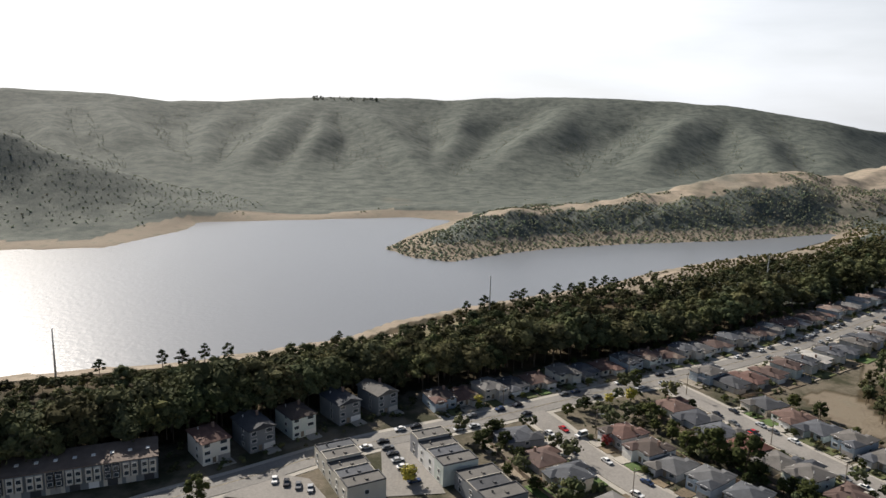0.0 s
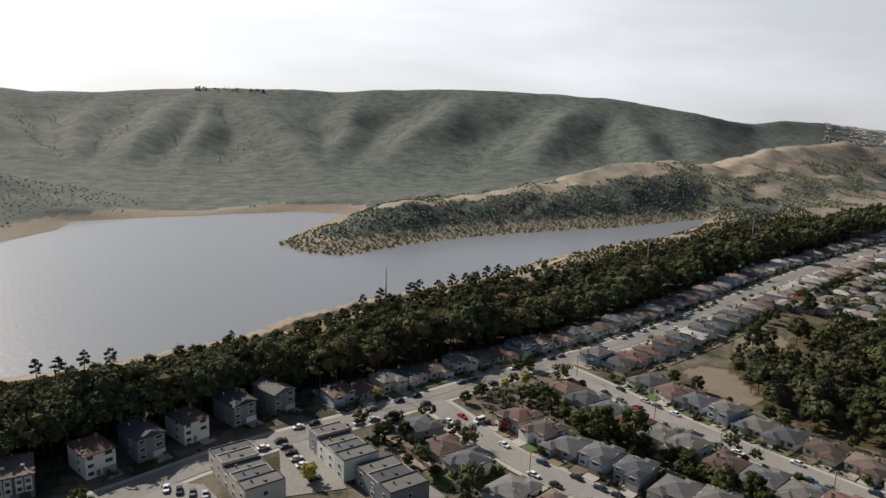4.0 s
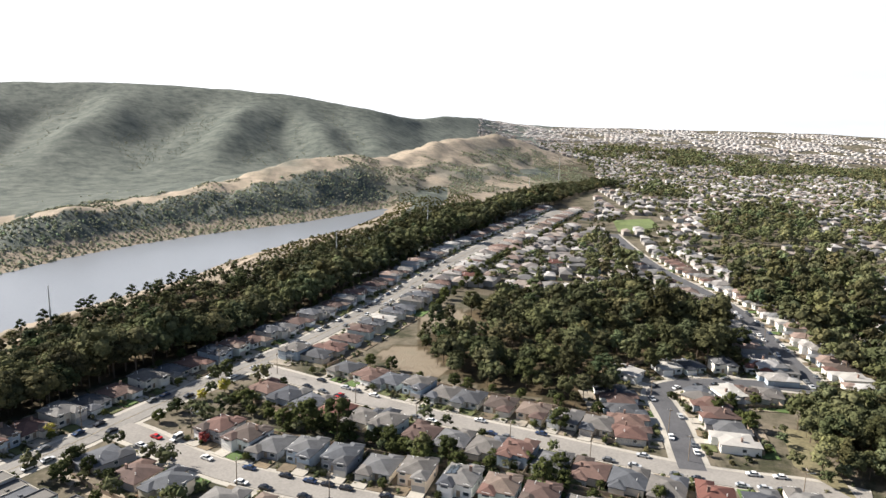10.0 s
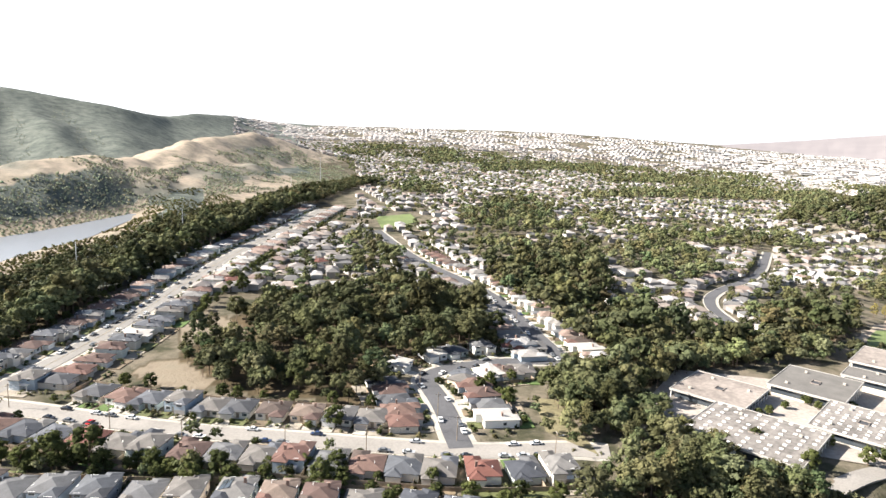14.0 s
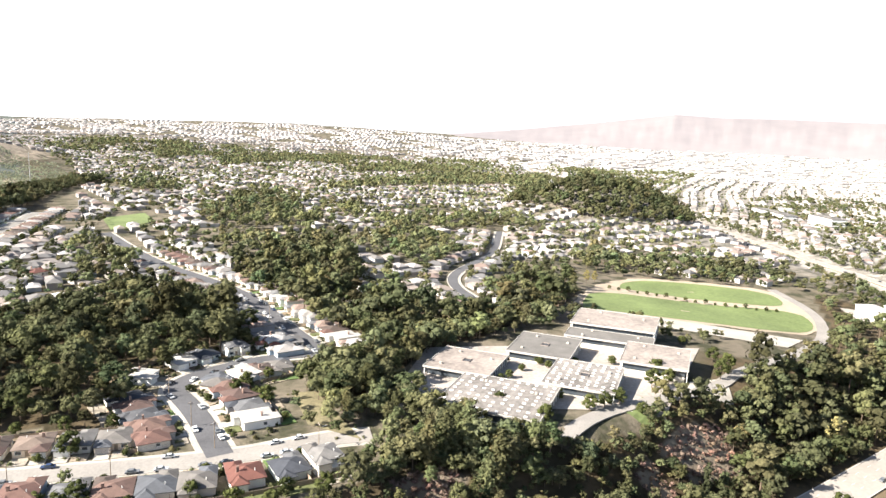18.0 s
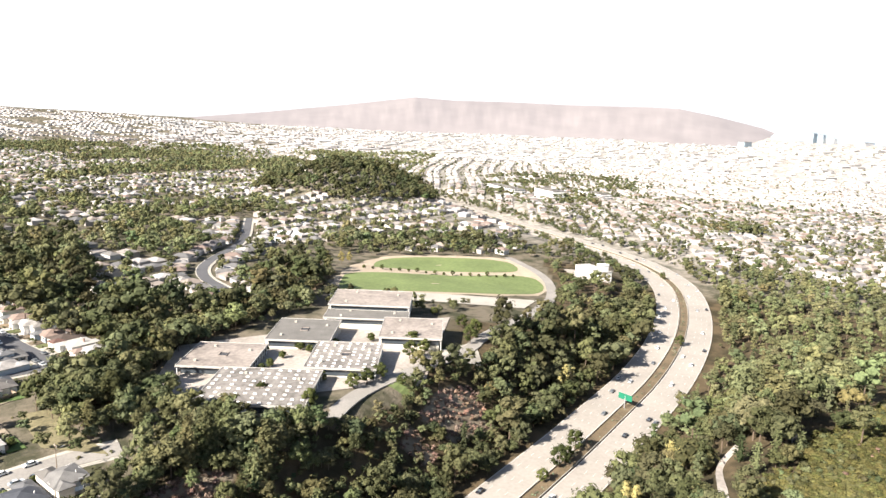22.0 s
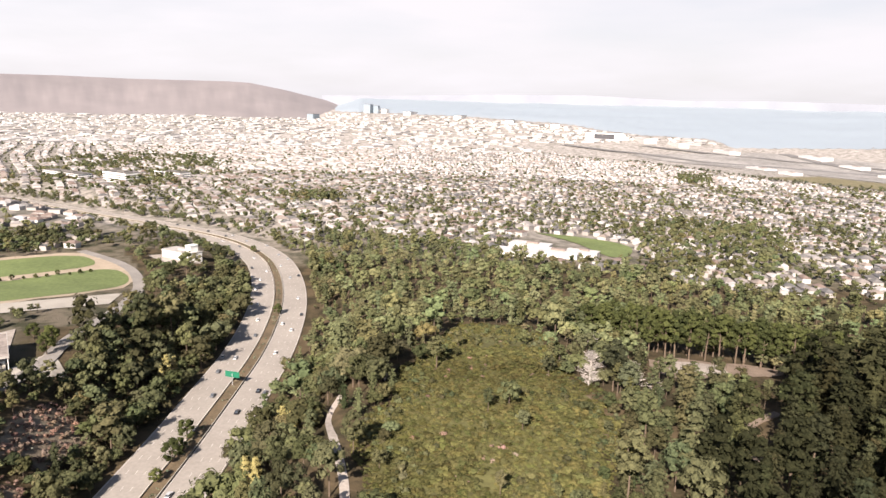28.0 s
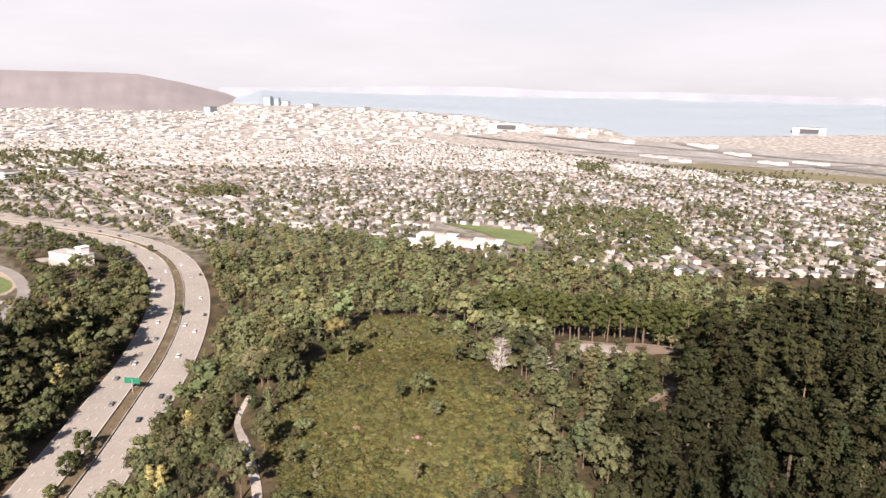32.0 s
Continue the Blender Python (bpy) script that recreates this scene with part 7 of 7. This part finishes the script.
def flat_school(x, y, w, d, turn, h, roof, label, lights=(0, 0), court=0.0, posts=9):
    """One flat-roofed school block: roof slab with fascia, columns, glazed wall, roof lights and a dark plate for a
    small open court.
    """
    root = tagged(new("school_building"), label, "school", "blocks of the school")
    root.matrix_basis = pose(x, y, SCHOOL_Z, 0, 0, turn)
    part("wall", Shape().box(-w / 2 + 1.6, -d / 2 + 1.6, -3, w / 2 - 1.6, d / 2 - 1.6, h - 0.6), M_CREAM, root)
    band = Shape().box(-w / 2 + 1.5, -d / 2 + 1.5, 0.5, w / 2 - 1.5, d / 2 - 1.5, h - 0.8)
    part("window_band", band, M_GLASS, root, "dark ribbon of classroom windows")
    part("roof", Shape().box(-w / 2, -d / 2, h - 0.6, w / 2, d / 2, h), roof, root)
    ed = Shape()
    for q in (-1, 1):
        ed.box(-w / 2 - 0.15, q * d / 2 - 0.15, h - 0.75, w / 2 + 0.15, q * d / 2 + 0.15, h + 0.22)
        ed.box(q * w / 2 - 0.15, -d / 2 + 0.15, h - 0.75, q * w / 2 + 0.15, d / 2 - 0.15, h + 0.22)
    part("fascia", ed, M_PALEROOF, root, "pale roof edge")
    post = Shape().box(-0.15, -0.15, -3, 0.15, 0.15, h - 0.6).mesh("column", M_WHITE)
    for i in range(posts):
        for q in (-1, 1):
            o = part("column", post, M_WHITE, root)
            o.location = (-w / 2 + 0.6 + (w - 1.2) * i / (posts - 1), q * (d / 2 - 0.5), 0)
    if lights[0]:
        sk = Shape().box(-0.55, -0.7, 0, 0.55, 0.7, 0.3).mesh("skylight", M_WHITE)
        for i in range(lights[0]):
            for j in range(lights[1]):
                px_, py_ = -w / 2 + 2.2 + (w - 4.4) * i / (lights[0] - 1), -d / 2 + 2.2 + (d - 4.4) * j / (lights[1] - 1)
                if (abs(px_) < 3.5 and abs(py_) < 3 and court) or (i * 7 + j * 5) % 9 < 2:
                    continue
                o = part("skylight", sk, M_WHITE, root)
                o.location = (px_, py_, h)
    if court:
        # a dark plate on the closed roof stands in for the court's shade
        part("roof_court", Shape().box(-2.4, -1.8, h + 0.004, 2.4, 1.8, h + 0.03), M_DARKTRIM, root, "dark plate for the shade of an open court")
        rim = Shape().box(-2.6, -2.0, h, 2.6, -1.8, h + 0.4).box(-2.6, 1.8, h, 2.6, 2.0, h + 0.4).box(-2.6, -1.8, h, -2.4, 1.8, h + 0.4).box(2.4, -1.8, h, 2.6, 1.8, h + 0.4)
        part("court_rim", rim, M_TANROOF, root)
    vent = Shape().box(-0.6, -0.6, 0, 0.6, 0.6, 0.9).mesh("roof_vent", M_CONCRETE)
    for q in ((-0.3, 0.3), (0.32, 0.22), (0.2, -0.32)):
        o = part("roof_vent", vent, M_CONCRETE, root)
        o.location = (w * q[0], d * q[1], h)
    return root


SCHOOL_Z = 0.0
M_TRACK = material("red_dirt", (0.2, 0.155, 0.118), 0.95, 0.3, 0.15, 1.0)
M_DRYGRASS = material("dry_grass", (0.17, 0.15, 0.085), 0.95, 0.4, 0.08, 0.8)
M_MEADOW = material("hill_meadow", (0.095, 0.092, 0.034), 0.95, 0.45, 0.05, 0.5, bump=0.5)
M_TANROOF = material("tan_roof", (0.235, 0.205, 0.182), 0.9, 0.4, 0.09, 0.5)
M_STAINROOF = material("stained_roof", (0.18, 0.166, 0.152), 0.9, 0.55, 0.07, 0.5)
M_PAVING = material("yard_paving", (0.33, 0.295, 0.26), 0.9, 0.3, 0.06, 0.6)
draped("school_yard", [(262, 98), (345, 104), (425, -40), (304, -18)], M_PAVING, 0.35, "pale paved school yard and paths", n=24)
flat_school(321, 76, 33, 33, -5, 4.6, M_TANROOF, "low flat-roofed school block with a stained tan roof", court=1)
flat_school(361, 43, 37, 33, -5, 4.6, M_ROOF_FLAT, "low flat-roofed school block with a pale roof", court=1)
flat_school(322, 19, 37, 33, -5, 4.6, M_STAINROOF, "low flat-roofed school block with rows of skylights", (9, 9), 1)
flat_school(283, 52, 40, 45, -5, 4.6, M_STAINROOF, "low flat-roofed school block with many white skylights", (9, 11), 1)
flat_school(418, 9, 35, 48, -5, 7.0, M_TANROOF, "tall flat-roofed gymnasium block of the school", posts=8)
flat_school(391.5, 11, 17, 48, -5, 4.2, M_ROOF_FLAT, "low dark-roofed wing in front of the gymnasium", posts=8)
flat_school(366, -14, 36, 33, -5, 4.6, M_TANROOF, "low flat-roofed school block beside the trees")
patch("playing_field", [(490, 34), (520, 36), (568, 32), (584, -50), (600, -124), (562, -132), (524, -120), (504, -40)], M_LAWN, 0.5, "mown green playing field", "field", 0.5)
patch("playing_field", [(598, 12), (628, 12), (658, 0), (670, -50), (666, -112), (634, -122), (606, -116), (602, -50)], M_LAWN, 0.5, "mown green upper playing field", "field", 0.5)
patch("field_edge", [(486, 42), (560, 40), (640, 18), (670, 2), (682, -69), (676, -124), (600, -140), (526, -132), (500, -60)], M_TRAIL, 0.35, "dusty tan ground round the playing fields", shake=3)
draped("field_lot", [(470, 40), (494, 36), (502, -112), (468, -96)], M_CONCRETE, 0.4, "pale parking strip below the playing field")
draped("school_lawn", [(298, 2), (318, -8), (314, -18), (292, -10)], M_LAWN, 0.45, "small bright lawn beside the school", n=5)
draped("meadow", [(231, 94), (236, 119), (263, 140), (268, 131)], M_DRYGRASS, 0.3, "dry grassy verge at the street's end", n=8)
draped("park_lawn", [(575, 507), (645, 509), (690, 560), (634, 570)], M_LAWN, 0.6, "mown green park lawn among the trees", n=10)
ex = np.array([231, 233, 236, 243, 250, 257, 264, 270, 272, 268, 262, 256, 250, 244, 239, 235, 233, 229])
ey = np.array([96, 106, 118, 125, 131, 136, 141, 136, 130, 127, 122, 117, 112, 107, 102, 98, 94, 100])
scatter("verge_shrubs", SHRUB + LOW[:1], ex + rng.normal(0, 1.2, len(ex)), ey + rng.normal(0, 1.2, len(ex)), rng.uniform(0.35, 0.8, len(ex)), [M_LEAF, M_BARK], "bushes round the dry grassy verge", "bushes", 0.8, 1.4, seed=79, trunk=False)
ribbon("school_road", [(262, 22), (290, 10), (318, -14), (348, -42), (385, -56), (440, -92), (480, -112), (530, -132), (600, -140), (680, -120)], 8, M_ASPHALT, 0.5, "pale road winding past the school to the fields")
draped("school_lot", [(330, -22), (352, -30), (368, -48), (340, -50)], M_CONCRETE, 0.45, "pale parking lot beside the school road", n=6)
annex = hall("school_annex", -107.0, 636, 34, 15, 6.5, 20, "white building with a short tower beside the freeway", roof=M_PALEROOF)
part("tower", Shape().box(-15, -5, 0, -9, 3, 12.5).box(-15.4, -5.4, 12.5, -8.6, 3.4, 13.1), M_WHITE, annex)
part("window_band", Shape().box(-8.5, -7.6, 2.0, 16, -7.45, 4.6), M_GLASS, annex)
draped("annex_lot", [(590, -166), (632, -164), (626, -204), (584, -196)], M_PAVING, 0.5, "pale forecourt round the white building", n=8)
patch("clearing_earth", [(185, -266), (175, -257), (163, -255), (156, -274), (150, -300), (148, -322), (155, -324), (167, -310), (182, -288)], M_TRACK, 0.4, "bare tan earth in the hilltop clearing", shake=3)
patch("hilltop_lot", [(180, -276), (168, -261), (160, -274), (156, -286), (165, -300), (173, -292)], M_PAVING, 0.6, "pale gravel lot in the hilltop clearing", shake=2)
patch("hill_grass", GRASS_HILL, M_MEADOW, 0.35, "olive dry grass under the low brush of the hilltop", shake=4)
slab("shore_bank", [(-34, 358), (10, 396), (20, 384), (-20, 346)], M_DRYGRASS, 0.3, "bare dry bank above the lake shore", category="ground")
patch("green_field", [(556, -566), (520, -589), (450, -606), (408, -544), (418, -524), (487, -560)], M_LAWN, 0.8, "green school field on the plain", "field", 1.0)
M_TARMAC = material("runway_tarmac", (0.17, 0.165, 0.16), 0.9, 0.25, 0.01, 0.1)
M_APRON = material("pale_apron", (0.27, 0.26, 0.245), 0.9, 0.45, 0.006, 0.06)
draped("apron", [(1560, -2020), (700, -1900), (500, -2600), (1350, -2480)], M_APRON, 1.2, "pale concrete airport apron beside the bay", n=16)
draped("brown_field", [(1021, -1475), (734, -1430), (640, -1350), (880, -1320)], M_DRYGRASS, 1.0, "brown open field at the edge of the houses", n=10)
draped("brown_field", [(900, -1700), (300, -1640), (250, -1820), (850, -1900)], M_DRYGRASS, 1.0, "dry brown land along the airfield fence", n=12)
for a_, b_ in (((1900, -2060), (500, -2150)), ((1700, -2300), (300, -2420)), ((1250, -2500), (420, -2000))):
    ribbon("runway", [a_, ((a_[0] + b_[0]) / 2, (a_[1] + b_[1]) / 2), b_], 45, M_TARMAC, 2.2, "grey runway on the flat bay shore", category="runway")
ribbon("far_highway", [(2112, -1641), (1773, -1782), (1312, -1822), (848, -1660), (562, -1621), (385, -1643), (100, -1700)], 32, M_FREEWAY, 1.6, "pale highway across the plain toward the bay")
for az_, r_, w_, d_, h_ in ((-143.5, 3000, 160, 50, 14), (-146.0, 2900, 120, 40, 12), (-149.5, 2750, 120, 40, 9), (-155.5, 2700, 110, 45, 9), (-158.0, 2500, 80, 40, 8), (-152.0, 2250, 90, 40, 6), (-160.5, 2200, 70, 40, 7), (-154.0, 2100, 60, 30, 6), (-163.0, 2300, 90, 40, 7)):
    hall("terminal", az_, r_, w_, d_, h_, -az_ + 180, "long pale airport building on the flat shore", roof=M_FAR_ROOF, wall=M_FAR_WALL)
gl = np.random.default_rng(78)
lx_, ly_ = np.array([along([(1773, -1782), (1312, -1822), (848, -1660), (562, -1621), (385, -1643), (100, -1700)], q)[:2] for q in gl.uniform(0, 1740, 260)]).T
scatter("highway_trees", TINY, lx_ + gl.normal(0, 6, 260) - 8, ly_ + 26 + gl.normal(0, 4, 260), gl.uniform(0.7, 1.5, 260), [M_SCRUB, M_BARK], "line of dark trees along the far highway", "trees", 0.4, 0.8, seed=79, trunk=False)
for hx_, hy_, w_, d_ in ((470, -455, 44, 16), (490, -492, 40, 18), (450, -486, 46, 22), (436, -508, 30, 14)):
    hall("school_hall", math.degrees(math.atan2(-hx_, hy_)), math.hypot(hx_, hy_), w_, d_, 5, 28, "low pale school building on the plain", roof=M_FAR_ROOF, wall=M_FAR_WALL, category="school")
for hy_ in (99, 108, 117):
    hall("carport", math.degrees(math.atan2(-735, hy_)), math.hypot(735, hy_), 66, 6, 3.2, 2, "long white carport roof among the houses", roof=M_WIDE_ROOF, category="carport")
ribbon("trail", [(-420, 150), (-260, 262), (-193, 290), (-120, 315), (-78, 333), (-34, 356), (9, 398), (34, 416), (75, 446), (130, 486), (190, 545)], 4.0, M_TRAIL, 0.35, "pale dirt trail along the lake shore", category="path")
ribbon("trail", PATH_EAST, 3.0, M_PAVING, 0.4, "narrow pale service road through the woods", category="path")
ribbon("trail", PATH_WEST, 4.0, M_TRACK, 0.4, "short dirt track among pines", category="path")
for ob, x, y, s in ((ROUND[2], 334, -12, 0.9), (ROUND[0], 346, -20, 0.9), (ROUND[0], 291, 50, 0.4), (ROUND[3], 276, 62, 0.6), (ROUND[1], 330, 50, 0.6), (ROUND[1], 338, 60, 0.7), (ROUND[3], 344, 44, 0.9), (ROUND[0], 300, 28, 0.6), (ROUND[2], 270, 30, 0.8), (ROUND[0], 305, 2, 0.9), (ROUND[2], 352, -14, 0.9), (ROUND[1], 300, -8, 0.9), (ROUND[0], 292, 14, 0.9), (ROUND[2], 366, -46, 1.0),
                    (ROUND[2], 380, -50, 1.0), (ROUND[0], 400, -45, 1.0), (ROUND[1], 430, -30, 0.8), (ROUND[1], 428, 0, 0.8), (ROUND[1], 430, 24, 0.8), (GOLDEN, 600, 40, 0.8), (GOLDEN, 612, 34, 0.7)):
    put_tree(ob, x, y, s)
M_POPLAR = material("poplar_leaves", (0.24, 0.21, 0.08), 0.7, 0.35, 0.5, 2)
POPLAR = tree_thing("poplar_tree", crown_mesh(83, 15, 4.2, 14, 26, 0.4, 1, 0.05, 0.5, (0.45, 0.7)), trunk_mesh(15, 0.25, 0.9, 0.1, 3, 12), M_POPLAR, "slender yellowing poplar beside the freeway", "poplars")
for x, y, k in ((249, -113, 1.25), (246, -116, 1.1), (222, -86, 1.3), (217, -84, 1.1), (226, -88, 1.2), (213, -86, 1.2), (356, -98, 1.2), (360, -103, 1.0), (352, -94, 0.9)):
    put_tree(POPLAR, x, y, k)
M_DEAD = material("dead_wood", (0.36, 0.33, 0.3), 0.9, 0.2, 0.5, 4)


def dead_tree(h, seed):
    g = random.Random(seed)
    root = tagged(new("dead_tree"), "bare grey dead tree on the hilltop", "tree", "dead trees")
    part("trunk", Shape().tube((0, 0, -1), (0, 0, h), 0.3, 0.06), M_DEAD, root)
    for i in range(26):
        z, a = h * g.uniform(0.15, 0.95), g.uniform(0, math.tau)
        ln = (h - z) * 0.45 + 1.2
        p, q = (0, 0, z), (math.cos(a) * ln, math.sin(a) * ln, z + ln * g.uniform(0.2, 0.7))
        b = Shape().tube(p, q, 0.14, 0.04, 4)
        for k in range(9):
            t, e = g.uniform(0.3, 0.95), g.uniform(0, math.tau)
            m = tuple(p[i] + (q[i] - p[i]) * t for i in range(3))
            b.tube(m, (m[0] + math.cos(e) * 1.7, m[1] + math.sin(e) * 1.7, m[2] + 0.9), 0.07, 0.03, 3)
        part("branch", b, M_DEAD, root)
    return root


DEAD = dead_tree(11, 3)
for x, y, k in ((180, -220, 1.15), (174, -212, 0.9), (163, -226, 1.1), (205, -250, 0.9), (230, -150, 0.5), (156, -230, 0.8)):
    put_tree(DEAD, x, y, k)
GUM = [tree_thing("eucalyptus_tree", crown_mesh(84 + i, 19, 9.5, 18, 28, 0.45, 1, 0.24, 0.1, (0.26, 0.42)), trunk_mesh(19, 0.38, 0.75, 0.6, 5, 20 + i), M_LEAF_OB, "tall eucalyptus with a bare pale trunk behind the clearing", "eucalyptus row") for i in range(2)]
for i in range(34):
    t = (i // 2) / 16
    gx_, gy_, _ = along([(212, -256), (192, -275), (181, -289), (168, -311), (144, -329), (122, -344)], 112 * t)
    put_tree(GUM[i % 2], gx_ + 6.5 * (i % 2) + random.uniform(-1.5, 1.5), gy_ - 6.5 * (i % 2) + random.uniform(-1.5, 1.5), random.uniform(1.05, 1.35))
for s in range(18):
    put_tree(ROUND[s % 4], 586 + (s % 3), 20 - s * 7.6, 0.45)


# ---- freeway details ----
def dashes():
    v, f = [], []
    s = 60.0
    while s < 1500:
        for off in (-16.6, -12.9, -9.2, 9.2, 12.9, 16.6):
            x, y, a = along(fw, s)
            nx, ny, tx, ty = -math.sin(a), math.cos(a), math.cos(a), math.sin(a)
            px_, py_ = x + nx * off, y + ny * off
            k = len(v)
            v += [(px_ + tx * q + nx * w, py_ + ty * q + ny * w, 0) for q, w in ((-1.6, -0.1), (1.6, -0.1), (1.6, 0.1), (-1.6, 0.1))]
            f.append((k, k + 1, k + 2, k + 3))
        s += 12
    v = np.array(v)
    v[:, 2] = ground(v[:, 0], v[:, 1]) + 0.54
    return tagged(new("lane_marks", fast_mesh("lane_marks", v, f, [M_LINE])), "white dashed lane marks on the freeway", "road marks", kind="stuff")


dashes()
for off in (3.9, 20.4, -3.9, -20.4):
    ribbon("edge_line", FREEWAY, 0.2, M_LINE, 0.55, "painted edge line of the freeway", offset=off, category="road marks")
M_MEDIAN = material("median_soil", (0.12, 0.09, 0.055), 0.95, 0.4, 0.1, 1.2)
ribbon("median", FREEWAY, 6.0, M_MEDIAN, 0.62, "brown earth median between the carriageways", category="median")
for off in (3.1, -3.1):
    ribbon("barrier", FREEWAY, 0.3, M_CONCRETE, 1.3, "low concrete median barrier", offset=off, category="barrier")
gm = np.random.default_rng(9)
s = gm.uniform(100, 700, 160)
mx, my = np.array([along(fw, q)[:2] for q in s]).T
scatter("median_shrubs", SHRUB, mx + gm.normal(0, 0.9, 160), my + gm.normal(0, 0.9, 160), gm.uniform(0.25, 0.6, 160), [M_SCRUB, M_BARK], "dry shrubs in the freeway median", "shrubs", seed=15, sink=-0.4, trunk=False)
for x, y, s in ((276, -76, 1.0), (292, -87, 0.95), (284, -82, 0.6), (264, -66, 0.6), (440, -198, 0.75), (640, -264, 0.7)):
    put_tree(ROUND[2], x, y, s)


def sign(x, y, turn):
    root = tagged(new("road_sign"), "green overhead freeway sign on a steel post", "sign")
    root.matrix_basis = pose(x, y, gz(x, y), 0, 0, turn)
    part("post", Shape().tube((0, 0, -0.5), (0, 0, 7.2), 0.22, 0.18, 8), M_GALV, root)
    part("panel", Shape().box(-4.1, -0.3, 5.0, 4.1, -0.1, 8.2), M_SIGN, root, "bright green sign panel")
    part("border", Shape().box(-4.1, -0.33, 8.05, 4.1, -0.29, 8.2).box(-4.1, -0.33, 5.0, 4.1, -0.29, 5.15), M_WHITE, root)
    for z, w in ((7.3, 2.2), (6.6, 2.6), (5.9, 1.6)):
        part("lettering", Shape().box(-w, -0.34, z - 0.18, w, -0.3, z + 0.18), M_WHITE, root, "white unreadable line of lettering")
    return root


M_GALV = material("galvanised_steel", (0.5, 0.51, 0.52), 0.5, 0.1, 0.5, 4, metal=0.6)
M_SIGN = material("sign_green", (0.012, 0.13, 0.075), 0.5, 0.05, 0.5, 3)
sign(339, -126, 38)


# ---- poles ----
def utility_pole(h, label, lamp=False):
    root = tagged(new("utility_pole"), label, "pole", "utility poles")
    part("post", Shape().tube((0, 0, -1), (0, 0, h), 0.17, 0.12, 8), M_POLE, root)
    part("crossarm", Shape().box(-1.2, -0.08, h - 1.0, 1.2, 0.08, h - 0.82), M_POLE, root)
    ins = Shape()
    for q in (-1.0, -0.4, 0.4, 1.0):
        ins.tube((q, 0, h - 0.82), (q, 0, h - 0.6), 0.06, 0.05)
    part("insulators", ins, M_WHITE, root)
    if lamp:
        part("lamp_arm", Shape().tube((0, 0, h - 2.4), (0, -2.2, h - 1.8), 0.05, 0.04).box(-0.15, -2.8, h - 1.86, 0.15, -2.1, h - 1.7), M_GALV, root, "grey street lamp arm")
    return root


M_POLE = material("pole_timber", (0.2, 0.16, 0.12), 0.9, 0.25, 0.6, 5)
POLE = utility_pole(10.5, "timber utility pole with a crossarm beside the street", True)
spots = [(64, 206, 60), (136, 213, 30), (176, 160, 35), (62, 252, 60), (111, 293, 20), (127, 246, 20), (158, 183, 35), (219, 106, 45), (219, 160, 130), (240, 186, 130), (206, 141, 130), (86, 184, 50), (384, 168, 50), (357, 205, 50), (415, 268, 50),
         (28, 273, 120), (90, 311, 120), (170, 355, 125), (245, 408, 125)]
first = True
for x, y, a in spots:
    m = pose(x, y, gz(x, y), 0, 0, a)
    if first:
        POLE.matrix_basis, first = m, False
    else:
        copy_thing(POLE, m)


def wires(a, b, h=10.0):
    """Sagging wires between two poles."""
    s = Shape()
    for off in (-0.9, 0.0, 0.9):
        d = Vector((b[0] - a[0], b[1] - a[1], 0)).normalized()
        n = Vector((-d.y, d.x, 0)) * off
        last = None
        for i in range(9):
            t = i / 8
            p = Vector((a[0] + (b[0] - a[0]) * t, a[1] + (b[1] - a[1]) * t, h - 4 * 0.9 * t * (1 - t))) + n
            if last is not None:
                s.tube(last, p, 0.02, 0.02, 3)
            last = p
    return tagged(new("wires", s.mesh("wires", M_DARKTRIM)), "thin sagging wires between utility poles", "wires", kind="structure")


for i, j in ((0, 3), (0, 11), (1, 5), (1, 6), (6, 2), (2, 7), (4, 5), (8, 9), (8, 10), (10, 2), (12, 13), (13, 14), (15, 16), (16, 17), (17, 18)):
    wires(spots[i], spots[j])


def pylon(x, y, z0, top, arms, label):
    root = tagged(new("power_pole"), label, "pylon", "power poles along the lake")
    root.matrix_basis = pose(x, y, z0, 0, 0, 35)
    h = top - z0
    part("mast", Shape().tube((0, 0, -2), (0, 0, h), 0.55, 0.25, 10), M_GALV, root)
    for i in range(arms):
        z = h - 1.5 - 3.2 * i
        q = 1 if i % 2 else -1
        part("arm", Shape().tube((0, 0, z), (2.8 * q, 0, z + 0.6), 0.16, 0.08), M_GALV, root)
        part("insulator", Shape().tube((2.7 * q, 0, z + 0.5), (2.7 * q, 0, z - 0.9), 0.09, 0.09), M_DARKTRIM, root)
    return root


for x, y, el, arms in ((-170, 297, -15.9, 0), (31, 408, -13.03, 0), (240, 500, -9.78, 5), (402, 617, -7.54, 5), (760, 865, -4.88, 5), (860, 903, -3.27, 5)):
    pylon(x, y, gz(x, y), EYE_Z + math.hypot(x, y) * math.tan(radians(el)), arms, "grey steel power pole above the trees" if arms else "slender grey pole beside the lake trail")
